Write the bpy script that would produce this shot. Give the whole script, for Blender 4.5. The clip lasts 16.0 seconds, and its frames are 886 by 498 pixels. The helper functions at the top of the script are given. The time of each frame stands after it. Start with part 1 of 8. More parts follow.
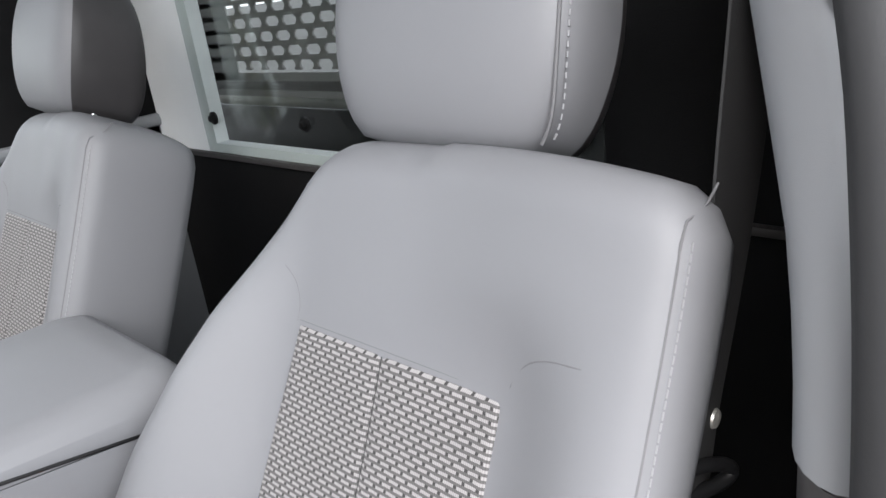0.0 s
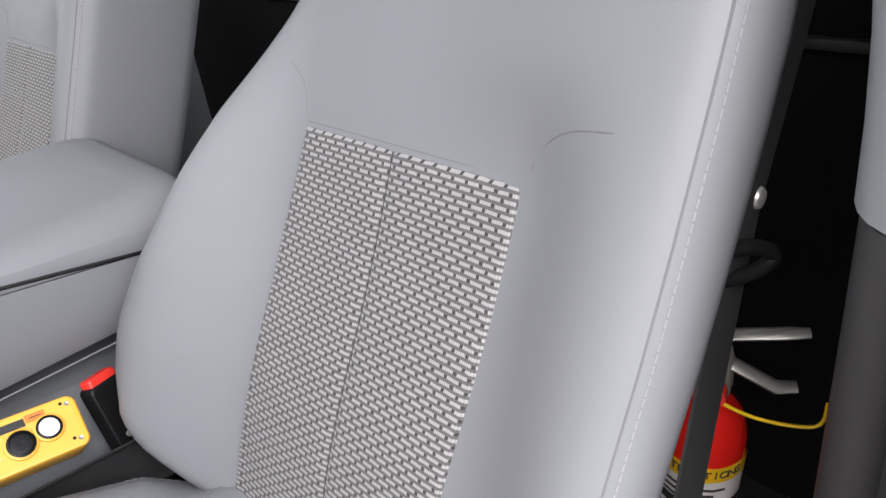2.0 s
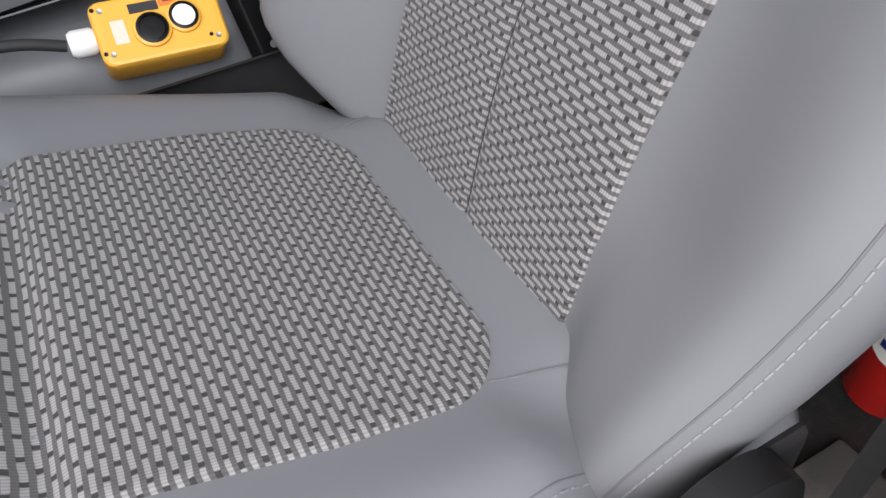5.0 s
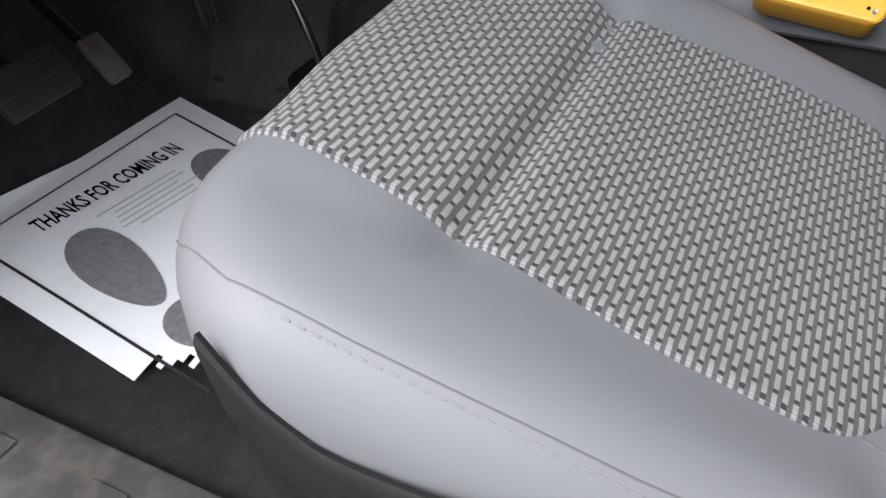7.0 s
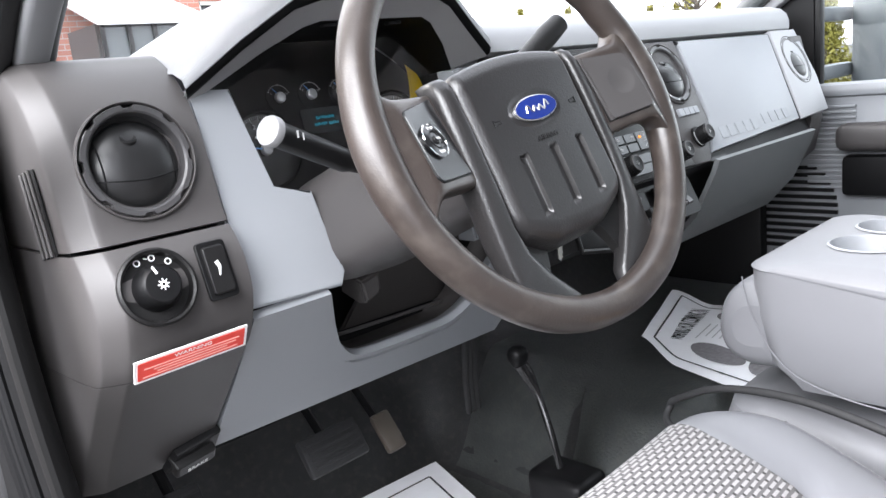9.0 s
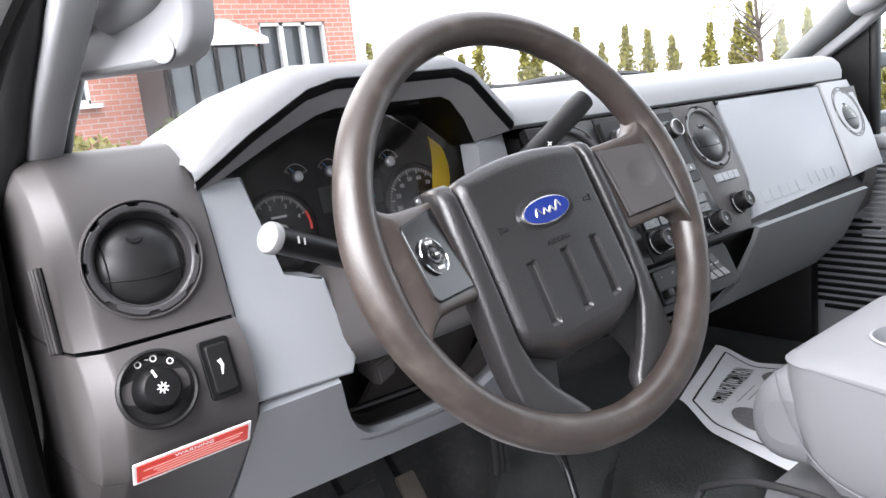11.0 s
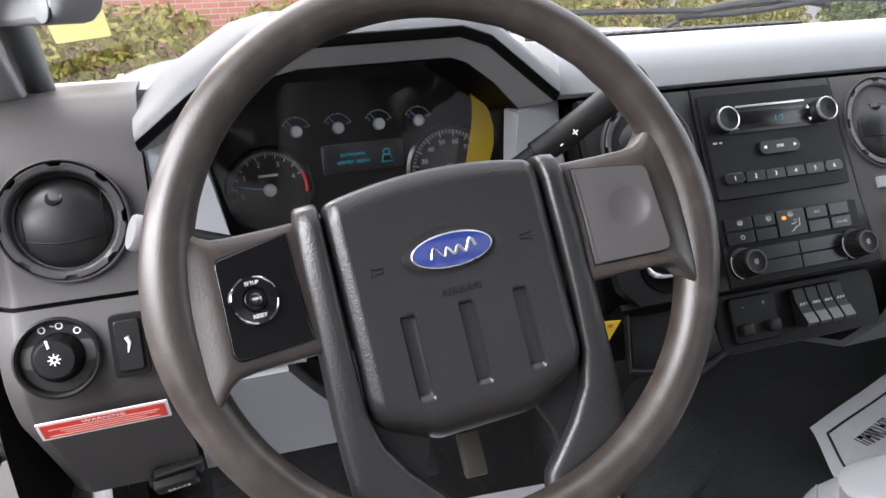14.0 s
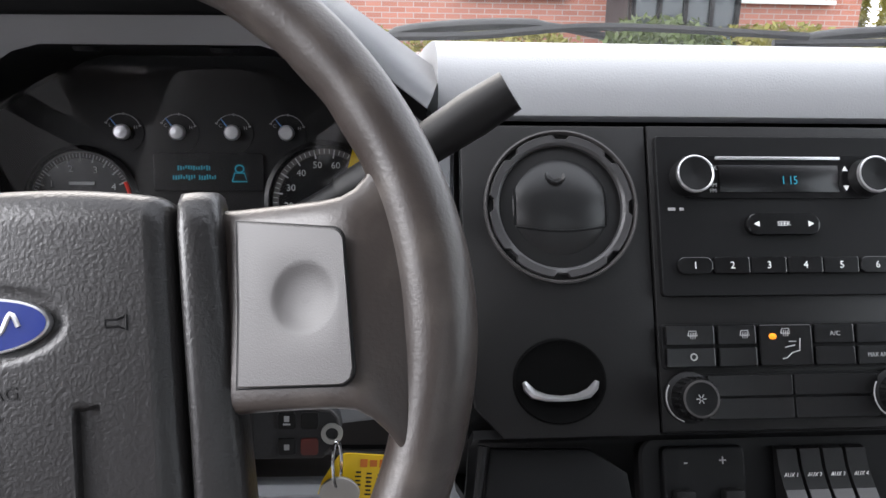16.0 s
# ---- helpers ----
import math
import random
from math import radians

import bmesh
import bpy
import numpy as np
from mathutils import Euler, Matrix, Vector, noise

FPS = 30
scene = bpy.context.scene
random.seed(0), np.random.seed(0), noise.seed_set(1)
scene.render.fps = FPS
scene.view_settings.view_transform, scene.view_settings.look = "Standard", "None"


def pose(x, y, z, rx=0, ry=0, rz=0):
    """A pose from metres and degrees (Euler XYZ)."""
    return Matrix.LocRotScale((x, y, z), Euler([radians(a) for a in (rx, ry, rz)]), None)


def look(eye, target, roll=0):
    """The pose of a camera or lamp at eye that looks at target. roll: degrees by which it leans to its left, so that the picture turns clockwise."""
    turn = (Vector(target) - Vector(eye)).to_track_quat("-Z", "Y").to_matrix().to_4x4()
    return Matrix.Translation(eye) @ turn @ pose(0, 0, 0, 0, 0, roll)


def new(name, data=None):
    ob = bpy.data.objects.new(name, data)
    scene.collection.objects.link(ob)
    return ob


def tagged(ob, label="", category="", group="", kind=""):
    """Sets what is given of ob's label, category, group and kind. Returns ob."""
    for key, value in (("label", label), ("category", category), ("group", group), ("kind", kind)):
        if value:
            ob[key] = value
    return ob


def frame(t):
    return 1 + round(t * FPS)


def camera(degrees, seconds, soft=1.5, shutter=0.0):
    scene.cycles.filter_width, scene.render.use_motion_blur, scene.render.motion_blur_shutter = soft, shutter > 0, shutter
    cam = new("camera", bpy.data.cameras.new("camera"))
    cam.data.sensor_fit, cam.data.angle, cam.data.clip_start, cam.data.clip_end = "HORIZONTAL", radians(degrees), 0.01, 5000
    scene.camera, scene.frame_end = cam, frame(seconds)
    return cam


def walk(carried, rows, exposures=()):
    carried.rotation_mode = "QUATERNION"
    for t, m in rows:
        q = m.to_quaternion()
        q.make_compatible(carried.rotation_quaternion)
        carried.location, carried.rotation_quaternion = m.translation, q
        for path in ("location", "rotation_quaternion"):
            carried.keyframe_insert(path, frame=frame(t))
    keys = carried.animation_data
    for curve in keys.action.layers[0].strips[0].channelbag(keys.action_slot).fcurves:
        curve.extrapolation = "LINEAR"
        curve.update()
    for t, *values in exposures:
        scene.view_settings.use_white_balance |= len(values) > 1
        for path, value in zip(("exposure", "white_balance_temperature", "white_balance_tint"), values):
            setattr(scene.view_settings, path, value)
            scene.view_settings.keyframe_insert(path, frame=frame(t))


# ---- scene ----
cam = camera(61.2, 16.0)
PATH = [
    (0, (-0.485, 0.137, 0.917), (0.877, -1.154, 0.227), -7.7),
    (0.5, (-0.481, 0.133, 0.897), (0.88, -1.124, 0.143), -7.9),
    (1, (-0.478, 0.132, 0.875), (0.875, -1.092, 0.056), -7.9),
    (1.5, (-0.47, 0.128, 0.848), (0.871, -1.055, -0.049), -7.5),
    (2, (-0.47, 0.13, 0.83), (0.868, -1.006, -0.128), -7.8),
    (2.5, (-0.466, 0.13, 0.808), (0.866, -0.947, -0.225), -8.3),
    (3, (-0.461, 0.13, 0.782), (0.856, -0.872, -0.341), -8.7),
    (3.5, (-0.452, 0.131, 0.753), (0.833, -0.788, -0.474), -9.1),
    (3.7, (-0.449, 0.131, 0.745), (0.82, -0.759, -0.52), -9.2),
    (5.8, (-0.366, 0.071, 0.589), (1.014, 0.067, -0.859), -8.9),
    (6, (-0.37, 0.067, 0.58), (1.014, 0.215, -0.856), -7.0),
    (6.5, (-0.41, 0.067, 0.582), (0.953, 0.564, -0.795), -4.3),
    (7, (-0.443, 0.07, 0.625), (0.875, 0.857, -0.656), -6.8),
    (7.2, (-0.452, 0.069, 0.638), (0.877, 0.981, -0.546), -6.4),
    (7.4, (-0.465, 0.066, 0.664), (0.86, 1.095, -0.424), -6.6),
    (7.5, (-0.468, 0.064, 0.676), (0.85, 1.148, -0.367), -7.2),
    (8, (-0.482, 0.036, 0.725), (0.799, 1.331, -0.101), -7.5),
    (8.5, (-0.508, 0.006, 0.765), (0.793, 1.398, 0.158), -7.1),
    (9, (-0.533, -0.014, 0.79), (0.797, 1.414, 0.352), -6.3),
    (9.5, (-0.544, -0.024, 0.806), (0.787, 1.429, 0.468), -5.3),
    (9.7, (-0.55, -0.033, 0.812), (0.775, 1.432, 0.497), -5.4),
    (11.8, (-0.375, -0.013, 0.877), (0.723, 1.59, 0.401), -5.7),
    (12, (-0.351, -0.022, 0.879), (0.691, 1.611, 0.382), -4.9),
    (12.5, (-0.318, -0.032, 0.883), (0.604, 1.659, 0.341), -3.0),
    (13, (-0.277, -0.041, 0.896), (0.528, 1.705, 0.347), -3.7),
    (13.5, (-0.215, -0.042, 0.91), (0.485, 1.741, 0.334), -2.5),
    (14, (-0.152, -0.028, 0.916), (0.438, 1.773, 0.278), -2.6),
    (14.5, (-0.059, 0.004, 0.913), (0.378, 1.837, 0.241), 0.0),
    (15, (0.02, 0.033, 0.898), (0.309, 1.906, 0.26), 0.0),
    (15.5, (0.085, 0.075, 0.894), (0.295, 1.974, 0.303), 2.1),
    (16, (0.164, 0.124, 0.877), (0.314, 2.036, 0.307), 1.0),
]
EXPOSURES = [(0, 1.05, 6520, 11), (2.0, 0.9, 6520, 12), (3.5, 0.5, 6520, 15), (5.8, 0.5, 6480, 12), (7.0, 0.65, 6480, 12), (7.5, 0.45, 6480, 13), (8.0, 0.6, 6500, 12), (8.5, 1.15, 6500, 12),
             (9.0, 2.0, 6520, 13), (9.7, 2.35, 6550, 13), (12.0, 1.65, 6620, 16), (14.0, 1.6, 6620, 15), (16.0, 1.55, 6600, 14)]
walk(cam, [(t, look(eye, target, roll)) for t, eye, target, roll in PATH], EXPOSURES)

# ---- daylight: a bright overcast sky and a weak, wide sun from the open door's side ----
world = bpy.data.worlds.new("overcast_sky")
scene.world = world
world.use_nodes = True
wn = world.node_tree.nodes
wl = world.node_tree.links
sky = wn.new("ShaderNodeTexSky")
sky.sky_type = "NISHITA"
sky.sun_disc = False
sky.sun_elevation = radians(42.4)
sky.sun_rotation = radians(-31)
sky.air_density = 1.0
sky.dust_density = 4.0
grey = wn.new("ShaderNodeMixRGB")
grey.inputs[0].default_value = 0.75
grey.inputs[2].default_value = (9.5, 9.8, 10.5, 1)
wl.new(sky.outputs[0], grey.inputs[1])
wl.new(grey.outputs[0], wn["Background"].inputs[0])
wn["Background"].inputs[1].default_value = 0.15
sun = new("sun", bpy.data.lights.new("sun", "SUN"))
sun.data.energy, sun.data.angle, sun.data.color = 1.2, radians(45), (1, 0.965, 0.935)
sun.matrix_world = look((-1.8, 3.0, 3.2), (0, 0, 0))
# the sky's light through the open driver's door
door_sky = new("door_sky", bpy.data.lights.new("door_sky", "AREA"))
door_sky.data.shape, door_sky.data.size, door_sky.data.size_y, door_sky.data.energy, door_sky.data.color = "RECTANGLE", 1.3, 0.8, 22.0, (0.95, 0.98, 1.0)
door_sky.matrix_world = look((-1.00, 0.45, 1.30), (0.10, 0.80, 0.0))


# ---- materials ----
def mat(name, base, rough=0.6, metal=0.0, var=0.12, var_scale=6.0, grain=900.0, bump=0.15, spec=0.5, coat=0.0, stain=0.0, dist=0.0004):
    """A surface with broad uneven tone, fine grain in the relief, and uneven gloss."""
    m = bpy.data.materials.new(name)
    m.use_nodes = True
    n, l = m.node_tree.nodes, m.node_tree.links
    b = n["Principled BSDF"]
    tc = n.new("ShaderNodeTexCoord")
    big = n.new("ShaderNodeTexNoise")
    big.inputs["Scale"].default_value, big.inputs["Detail"].default_value = var_scale, 6
    l.new(tc.outputs["Object"], big.inputs["Vector"])
    mr = n.new("ShaderNodeMapRange")
    mr.inputs[3].default_value, mr.inputs[4].default_value = 1 - var, 1 + var
    l.new(big.outputs[0], mr.inputs[0])
    mul = n.new("ShaderNodeVectorMath")
    mul.operation = "SCALE"
    mul.inputs[0].default_value = base
    l.new(mr.outputs[0], mul.inputs["Scale"])
    out = mul.outputs[0]
    if stain:
        st = n.new("ShaderNodeTexNoise")
        st.inputs["Scale"].default_value, st.inputs["Detail"].default_value = var_scale * 3.1, 8
        l.new(tc.outputs["Object"], st.inputs["Vector"])
        ramp = n.new("ShaderNodeValToRGB")
        ramp.color_ramp.elements[0].position, ramp.color_ramp.elements[1].position = 0.5, 0.72
        l.new(st.outputs[0], ramp.inputs[0])
        mx = n.new("ShaderNodeMixRGB")
        mx.inputs[2].default_value = (0.23, 0.2, 0.17, 1)
        sc = n.new("ShaderNodeMath")
        sc.operation = "MULTIPLY"
        sc.inputs[1].default_value = stain
        l.new(ramp.outputs[0], sc.inputs[0])
        l.new(sc.outputs[0], mx.inputs[0])
        l.new(out, mx.inputs[1])
        out = mx.outputs[0]
    l.new(out, b.inputs["Base Color"])
    fine = n.new("ShaderNodeTexNoise")
    fine.inputs["Scale"].default_value, fine.inputs["Detail"].default_value = grain, 3
    l.new(tc.outputs["Object"], fine.inputs["Vector"])
    bp = n.new("ShaderNodeBump")
    bp.inputs["Strength"].default_value, bp.inputs["Distance"].default_value = bump, dist
    l.new(fine.outputs[0], bp.inputs["Height"])
    l.new(bp.outputs[0], b.inputs["Normal"])
    rr = n.new("ShaderNodeMapRange")
    rr.inputs[3].default_value, rr.inputs[4].default_value = max(rough - 0.1, 0.02), min(rough + 0.1, 1)
    l.new(big.outputs[0], rr.inputs[0])
    l.new(rr.outputs[0], b.inputs["Roughness"])
    b.inputs["Metallic"].default_value = metal
    b.inputs["Specular IOR Level"].default_value = spec
    b.inputs["Coat Weight"].default_value = coat
    return m


def weave_mat(name):
    """Woven seat cloth: pale dashes in staggered rows over dark and mid grey threads."""
    m = bpy.data.materials.new(name)
    m.use_nodes = True
    n, l = m.node_tree.nodes, m.node_tree.links
    b = n["Principled BSDF"]
    uv = n.new("ShaderNodeUVMap")
    sep = n.new("ShaderNodeSeparateXYZ")
    l.new(uv.outputs[0], sep.inputs[0])

    def calc(op, a, b=None):
        k = n.new("ShaderNodeMath")
        k.operation = op
        for q, src in zip(k.inputs, (a, b)):
            if src is None:
                continue
            if isinstance(src, (int, float)):
                q.default_value = src
            else:
                l.new(src, q)
        return k.outputs[0]

    def ramp(src, e0, e1):
        k = n.new("ShaderNodeMapRange")
        k.interpolation_type = "SMOOTHSTEP"
        k.inputs[1].default_value, k.inputs[2].default_value = e0, e1
        l.new(src, k.inputs[0])
        return k.outputs[0]

    wob = n.new("ShaderNodeTexNoise")
    wob.inputs["Scale"].default_value = 90.0
    l.new(uv.outputs[0], wob.inputs["Vector"])
    jit = calc("MULTIPLY", calc("SUBTRACT", wob.outputs[0], 0.5), 0.25)
    rows_ = calc("ADD", calc("DIVIDE", sep.outputs[1], 0.0051), calc("ADD", jit, 400.0))
    row = calc("FLOOR", rows_)
    fv = calc("ABSOLUTE", calc("SUBTRACT", calc("SUBTRACT", rows_, row), 0.5))
    cols_ = calc("ADD", calc("DIVIDE", sep.outputs[0], 0.0140), calc("ADD", calc("MULTIPLY", calc("MODULO", row, 2.0), 0.5), 400.0))
    fu = calc("ABSOLUTE", calc("SUBTRACT", calc("FRACT", calc("ADD", cols_, jit)), 0.5))
    in_row = ramp(fv, 0.31, 0.21)
    in_dash = ramp(fu, 0.41, 0.36)
    dash_ = calc("MULTIPLY", in_row, in_dash)
    rib = n.new("ShaderNodeTexWave")
    rib.bands_direction = "X"
    rib.inputs["Scale"].default_value, rib.inputs["Distortion"].default_value = 170.0, 0.4
    l.new(uv.outputs[0], rib.inputs["Vector"])
    mid = n.new("ShaderNodeMixRGB")
    mid.inputs[1].default_value, mid.inputs[2].default_value = (0.078, 0.0745, 0.0745, 1), (0.027, 0.0255, 0.0255, 1)
    l.new(in_row, mid.inputs[0])
    top = n.new("ShaderNodeMixRGB")
    top.inputs[2].default_value = (0.250, 0.2400, 0.2385, 1)
    l.new(dash_, top.inputs[0])
    l.new(mid.outputs[0], top.inputs[1])
    shade = n.new("ShaderNodeMapRange")
    shade.inputs[3].default_value, shade.inputs[4].default_value = 0.78, 1.10
    l.new(rib.outputs[0], shade.inputs[0])
    broad = n.new("ShaderNodeTexNoise")
    broad.inputs["Scale"].default_value = 14.0
    l.new(uv.outputs[0], broad.inputs["Vector"])
    mr = n.new("ShaderNodeMapRange")
    mr.inputs[3].default_value, mr.inputs[4].default_value = 0.88, 1.1
    l.new(broad.outputs[0], mr.inputs[0])
    sc = n.new("ShaderNodeVectorMath")
    sc.operation = "SCALE"
    l.new(top.outputs[0], sc.inputs[0])
    l.new(calc("MULTIPLY", shade.outputs[0], mr.outputs[0]), sc.inputs["Scale"])
    l.new(sc.outputs[0], b.inputs["Base Color"])
    b.inputs["Roughness"].default_value = 0.9
    b.inputs["Sheen Weight"].default_value = 0.1
    high = calc("ADD", calc("MULTIPLY", dash_, 1.0), calc("ADD", calc("MULTIPLY", calc("SUBTRACT", 1.0, in_row), 0.7), calc("MULTIPLY", rib.outputs[0], 0.15)))
    bp = n.new("ShaderNodeBump")
    bp.inputs["Strength"].default_value, bp.inputs["Distance"].default_value = 0.7, 0.0007
    l.new(high, bp.inputs["Height"])
    l.new(bp.outputs[0], b.inputs["Normal"])
    return m


def pane_mat(name, tint=(0.93, 0.96, 0.95), gloss=0.06):
    """A thin pane: clear, with a faint mirror on it."""
    m = bpy.data.materials.new(name)
    m.use_nodes = True
    n, l = m.node_tree.nodes, m.node_tree.links
    n.remove(n["Principled BSDF"])
    tr, gl, mx = n.new("ShaderNodeBsdfTransparent"), n.new("ShaderNodeBsdfGlossy"), n.new("ShaderNodeMixShader")
    tr.inputs[0].default_value = (*tint, 1)
    gl.inputs["Roughness"].default_value = 0.02
    mx.inputs[0].default_value = gloss
    l.new(tr.outputs[0], mx.inputs[1])
    l.new(gl.outputs[0], mx.inputs[2])
    l.new(mx.outputs[0], n["Material Output"].inputs[0])
    return m


def glow_mat(name, color, strength):
    m = bpy.data.materials.new(name)
    m.use_nodes = True
    b = m.node_tree.nodes["Principled BSDF"]
    b.inputs["Base Color"].default_value = (*color, 1)
    b.inputs["Emission Color"].default_value = (*color, 1)
    b.inputs["Emission Strength"].default_value = strength
    return m


VINYL = mat("grey_vinyl", (0.155, 0.1568, 0.166), 0.5, var=0.05, var_scale=5, grain=1600, bump=0.1, spec=0.35)
WEAVE = weave_mat("woven_cloth")
SEAM = mat("dark_thread", (0.115, 0.115, 0.12), 0.8)
THREAD = mat("pale_thread", (0.215, 0.215, 0.225), 0.7)
CHARCOAL = mat("charcoal_plastic", (0.00806, 0.0078, 0.00793), 0.44, var=0.15, grain=1500, bump=0.35, spec=0.25)
DARKGREY = mat("dark_grey_plastic", (0.052, 0.04836, 0.04784), 0.50, var=0.08, grain=1400, bump=0.4, spec=0.40)
STONE = mat("light_grey_plastic", (0.234, 0.2448, 0.2592), 0.5, var=0.05, grain=1400, bump=0.25, spec=0.4)
TRAY = mat("tray_grey", (0.039, 0.03575, 0.03445), 0.5, var=0.12, grain=1400, bump=0.3, spec=0.35)
PADGREY = mat("dash_pad_grey", (0.325, 0.3302, 0.3406), 0.5, var=0.05, grain=700, bump=0.5, spec=0.4)
# darker copy of the pillar grey, standing for shade under the grab handle
SHADEDTRIM = mat("shaded_pillar_trim", (0.060, 0.066, 0.068), 0.45, var=0.06, grain=1500, bump=0.2, spec=0.5)
PILLAR = mat("pillar_trim_grey", (0.246, 0.2496, 0.2592), 0.55, var=0.04, grain=1500, bump=0.2, spec=0.35)
SHIELD = mat("worn_grey_plastic", (0.034, 0.032, 0.033), 0.5, var=0.2, var_scale=30, grain=1200, bump=0.3, spec=0.4)
BLACK = mat("black_plastic", (0.0052, 0.0052, 0.00559), 0.45, var=0.2, grain=1500, bump=0.2, spec=0.2)
GLOSS = mat("gloss_black", (0.00455, 0.00455, 0.00494), 0.22, var=0.1, bump=0.03)
RUBBER = mat("black_rubber", (0.02, 0.02, 0.021), 0.75, var=0.3, grain=400, bump=0.4)
FLOORMAT = mat("worn_rubber_floor", (0.049, 0.050, 0.0505), 0.42, var=0.45, var_scale=22, grain=420, bump=0.9, stain=0.14, dist=0.0008)
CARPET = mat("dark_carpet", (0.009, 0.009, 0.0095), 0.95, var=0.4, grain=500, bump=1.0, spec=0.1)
LEATHER = mat("worn_wheel_rim", (0.02795, 0.02145, 0.01859), 0.38, var=0.25, var_scale=14, grain=520, bump=0.32, spec=0.55, stain=0.10, dist=0.0005)
WHEELPAD = mat("airbag_grain", (0.01274, 0.01196, 0.01209), 0.38, var=0.06, grain=560, bump=0.5, spec=0.55, dist=0.0006)
SATIN = mat("satin_silver", (0.55, 0.55, 0.56), 0.3, metal=0.9, bump=0.05)
CHROME = mat("chrome", (0.75, 0.75, 0.76), 0.12, metal=1.0, bump=0.02)
BADGE = mat("badge_blue", (0.008, 0.022, 0.15), 0.25, coat=0.5, bump=0.02)
WHITE = mat("white_marking", (0.75, 0.75, 0.74), 0.6, bump=0.05)
DIMWHITE = mat("dim_marking", (0.35, 0.35, 0.35), 0.6, bump=0.05)
PAPER = mat("paper", (0.90, 0.90, 0.92), 0.75, var=0.05, var_scale=10, grain=300, bump=0.3, stain=0.05)
INK = mat("black_ink", (0.02, 0.02, 0.022), 0.7, var=0.2)
FOOTINK = mat("grey_print", (0.2, 0.19, 0.2), 0.8, var=0.5, var_scale=120)
YELLOW = mat("yellow_plastic", (0.72, 0.37, 0.045), 0.42, var=0.06, grain=800, bump=0.15)
TAG = mat("yellow_card", (0.80, 0.52, 0.01), 0.5, var=0.05)
ORANGE = mat("orange_print", (0.6, 0.16, 0.02), 0.6)
RED = mat("extinguisher_red", (0.50, 0.012, 0.008), 0.22, var=0.06, coat=0.4, bump=0.03)
LABELRED = mat("red_sticker", (0.62, 0.05, 0.035), 0.5, var=0.08, var_scale=60)
BUCKLERED = mat("buckle_red", (0.62, 0.03, 0.02), 0.4)
BELT = mat("belt_webbing", (0.010, 0.0097, 0.010), 0.7, var=0.1, grain=900, bump=0.6)
STEEL = mat("bare_steel", (0.36, 0.355, 0.33), 0.38, metal=0.6, var=0.3, var_scale=30)
SHEETMETAL = mat("grained_panel", (0.76, 0.775, 0.78), 0.55, var=0.1, grain=260, bump=0.9, dist=0.001)
BODYGREEN = mat("dark_green_paint", (0.006, 0.02, 0.018), 0.2, coat=0.6, bump=0.02)
HOODWHITE = mat("white_paint", (0.62, 0.63, 0.64), 0.25, coat=0.5, bump=0.02)
PANE = pane_mat("clear_pane")
DARKPANE = pane_mat("tinted_pane", (0.84, 0.87, 0.86), 0.07)
LENS = pane_mat("cluster_lens", (0.9, 0.9, 0.9), 0.045)
CYAN = glow_mat("display_cyan", (0.01, 0.22, 0.30), 0.10)
AMBER = glow_mat("indicator_amber", (1.0, 0.26, 0.01), 0.35)
NEEDLE = mat("needle_blue", (0.12, 0.30, 0.62), 0.5)
REDARC = mat("red_arc", (0.6, 0.03, 0.02), 0.5)
YELLOWGLARE = mat("yellow_lens_reflection", (0.62, 0.43, 0.0), 0.5)


# ---- builders ----
def bm_new():
    return bmesh.new()


def add_box(bm, c, size, m=None, bevel=0.0, seg=2):
    """A bevelled box centred at c in the frame m."""
    r = bmesh.ops.create_cube(bm, size=1.0)
    vs = r["verts"]
    bmesh.ops.transform(bm, matrix=Matrix.Diagonal((*size, 1)), verts=vs)
    if bevel:
        es = list({e for v in vs for e in v.link_edges})
        got = bmesh.ops.bevel(bm, geom=es, offset=bevel, segments=seg, affect="EDGES", profile=0.5)
        vs = list({v for v in got["verts"]} | {v for v in vs if v.is_valid})
    bmesh.ops.transform(bm, matrix=(m or Matrix()) @ Matrix.Translation(c), verts=vs)
    return vs


def add_loft(bm, rings, closed=True, cap=True):
    """Rings of points of one length, joined in order."""
    rows = [[bm.verts.new(p) for p in ring] for ring in rings]
    n = len(rows[0])
    for a, b in zip(rows, rows[1:]):
        for k in range(n if closed else n - 1):
            bm.faces.new((a[k], a[(k + 1) % n], b[(k + 1) % n], b[k]))
    if cap and closed:
        bm.faces.new(rows[0][::-1])
        bm.faces.new(rows[-1])
    return rows


def add_lathe(bm, prof, m, seg=40, cap=True):
    """A profile of (radius, height) turned about the frame's third axis."""
    rings = [[m @ Vector((r * math.cos(2 * math.pi * k / seg), r * math.sin(2 * math.pi * k / seg), h)) for k in range(seg)] for r, h in prof]
    add_loft(bm, rings, True, cap)


def tube_rings(pts, rad, seg=10, flat=1.0, up=None):
    pts = [Vector(p) for p in pts]
    rings = []
    prev = Vector(up) if up else None
    for k, p in enumerate(pts):
        d = (pts[min(k + 1, len(pts) - 1)] - pts[max(k - 1, 0)]).normalized()
        ref = prev if prev is not None else (Vector((0, 0, 1)) if abs(d.z) < 0.9 else Vector((1, 0, 0)))
        a = d.cross(ref).normalized()
        b = a.cross(d).normalized()
        prev = b
        r = rad[k] if isinstance(rad, (list, tuple)) else rad
        rings.append([p + a * r * math.cos(2 * math.pi * j / seg) + b * r * flat * math.sin(2 * math.pi * j / seg) for j in range(seg)])
    return rings


def add_tube(bm, pts, rad, seg=10, flat=1.0, up=None):
    add_loft(bm, tube_rings(pts, rad, seg, flat, up))


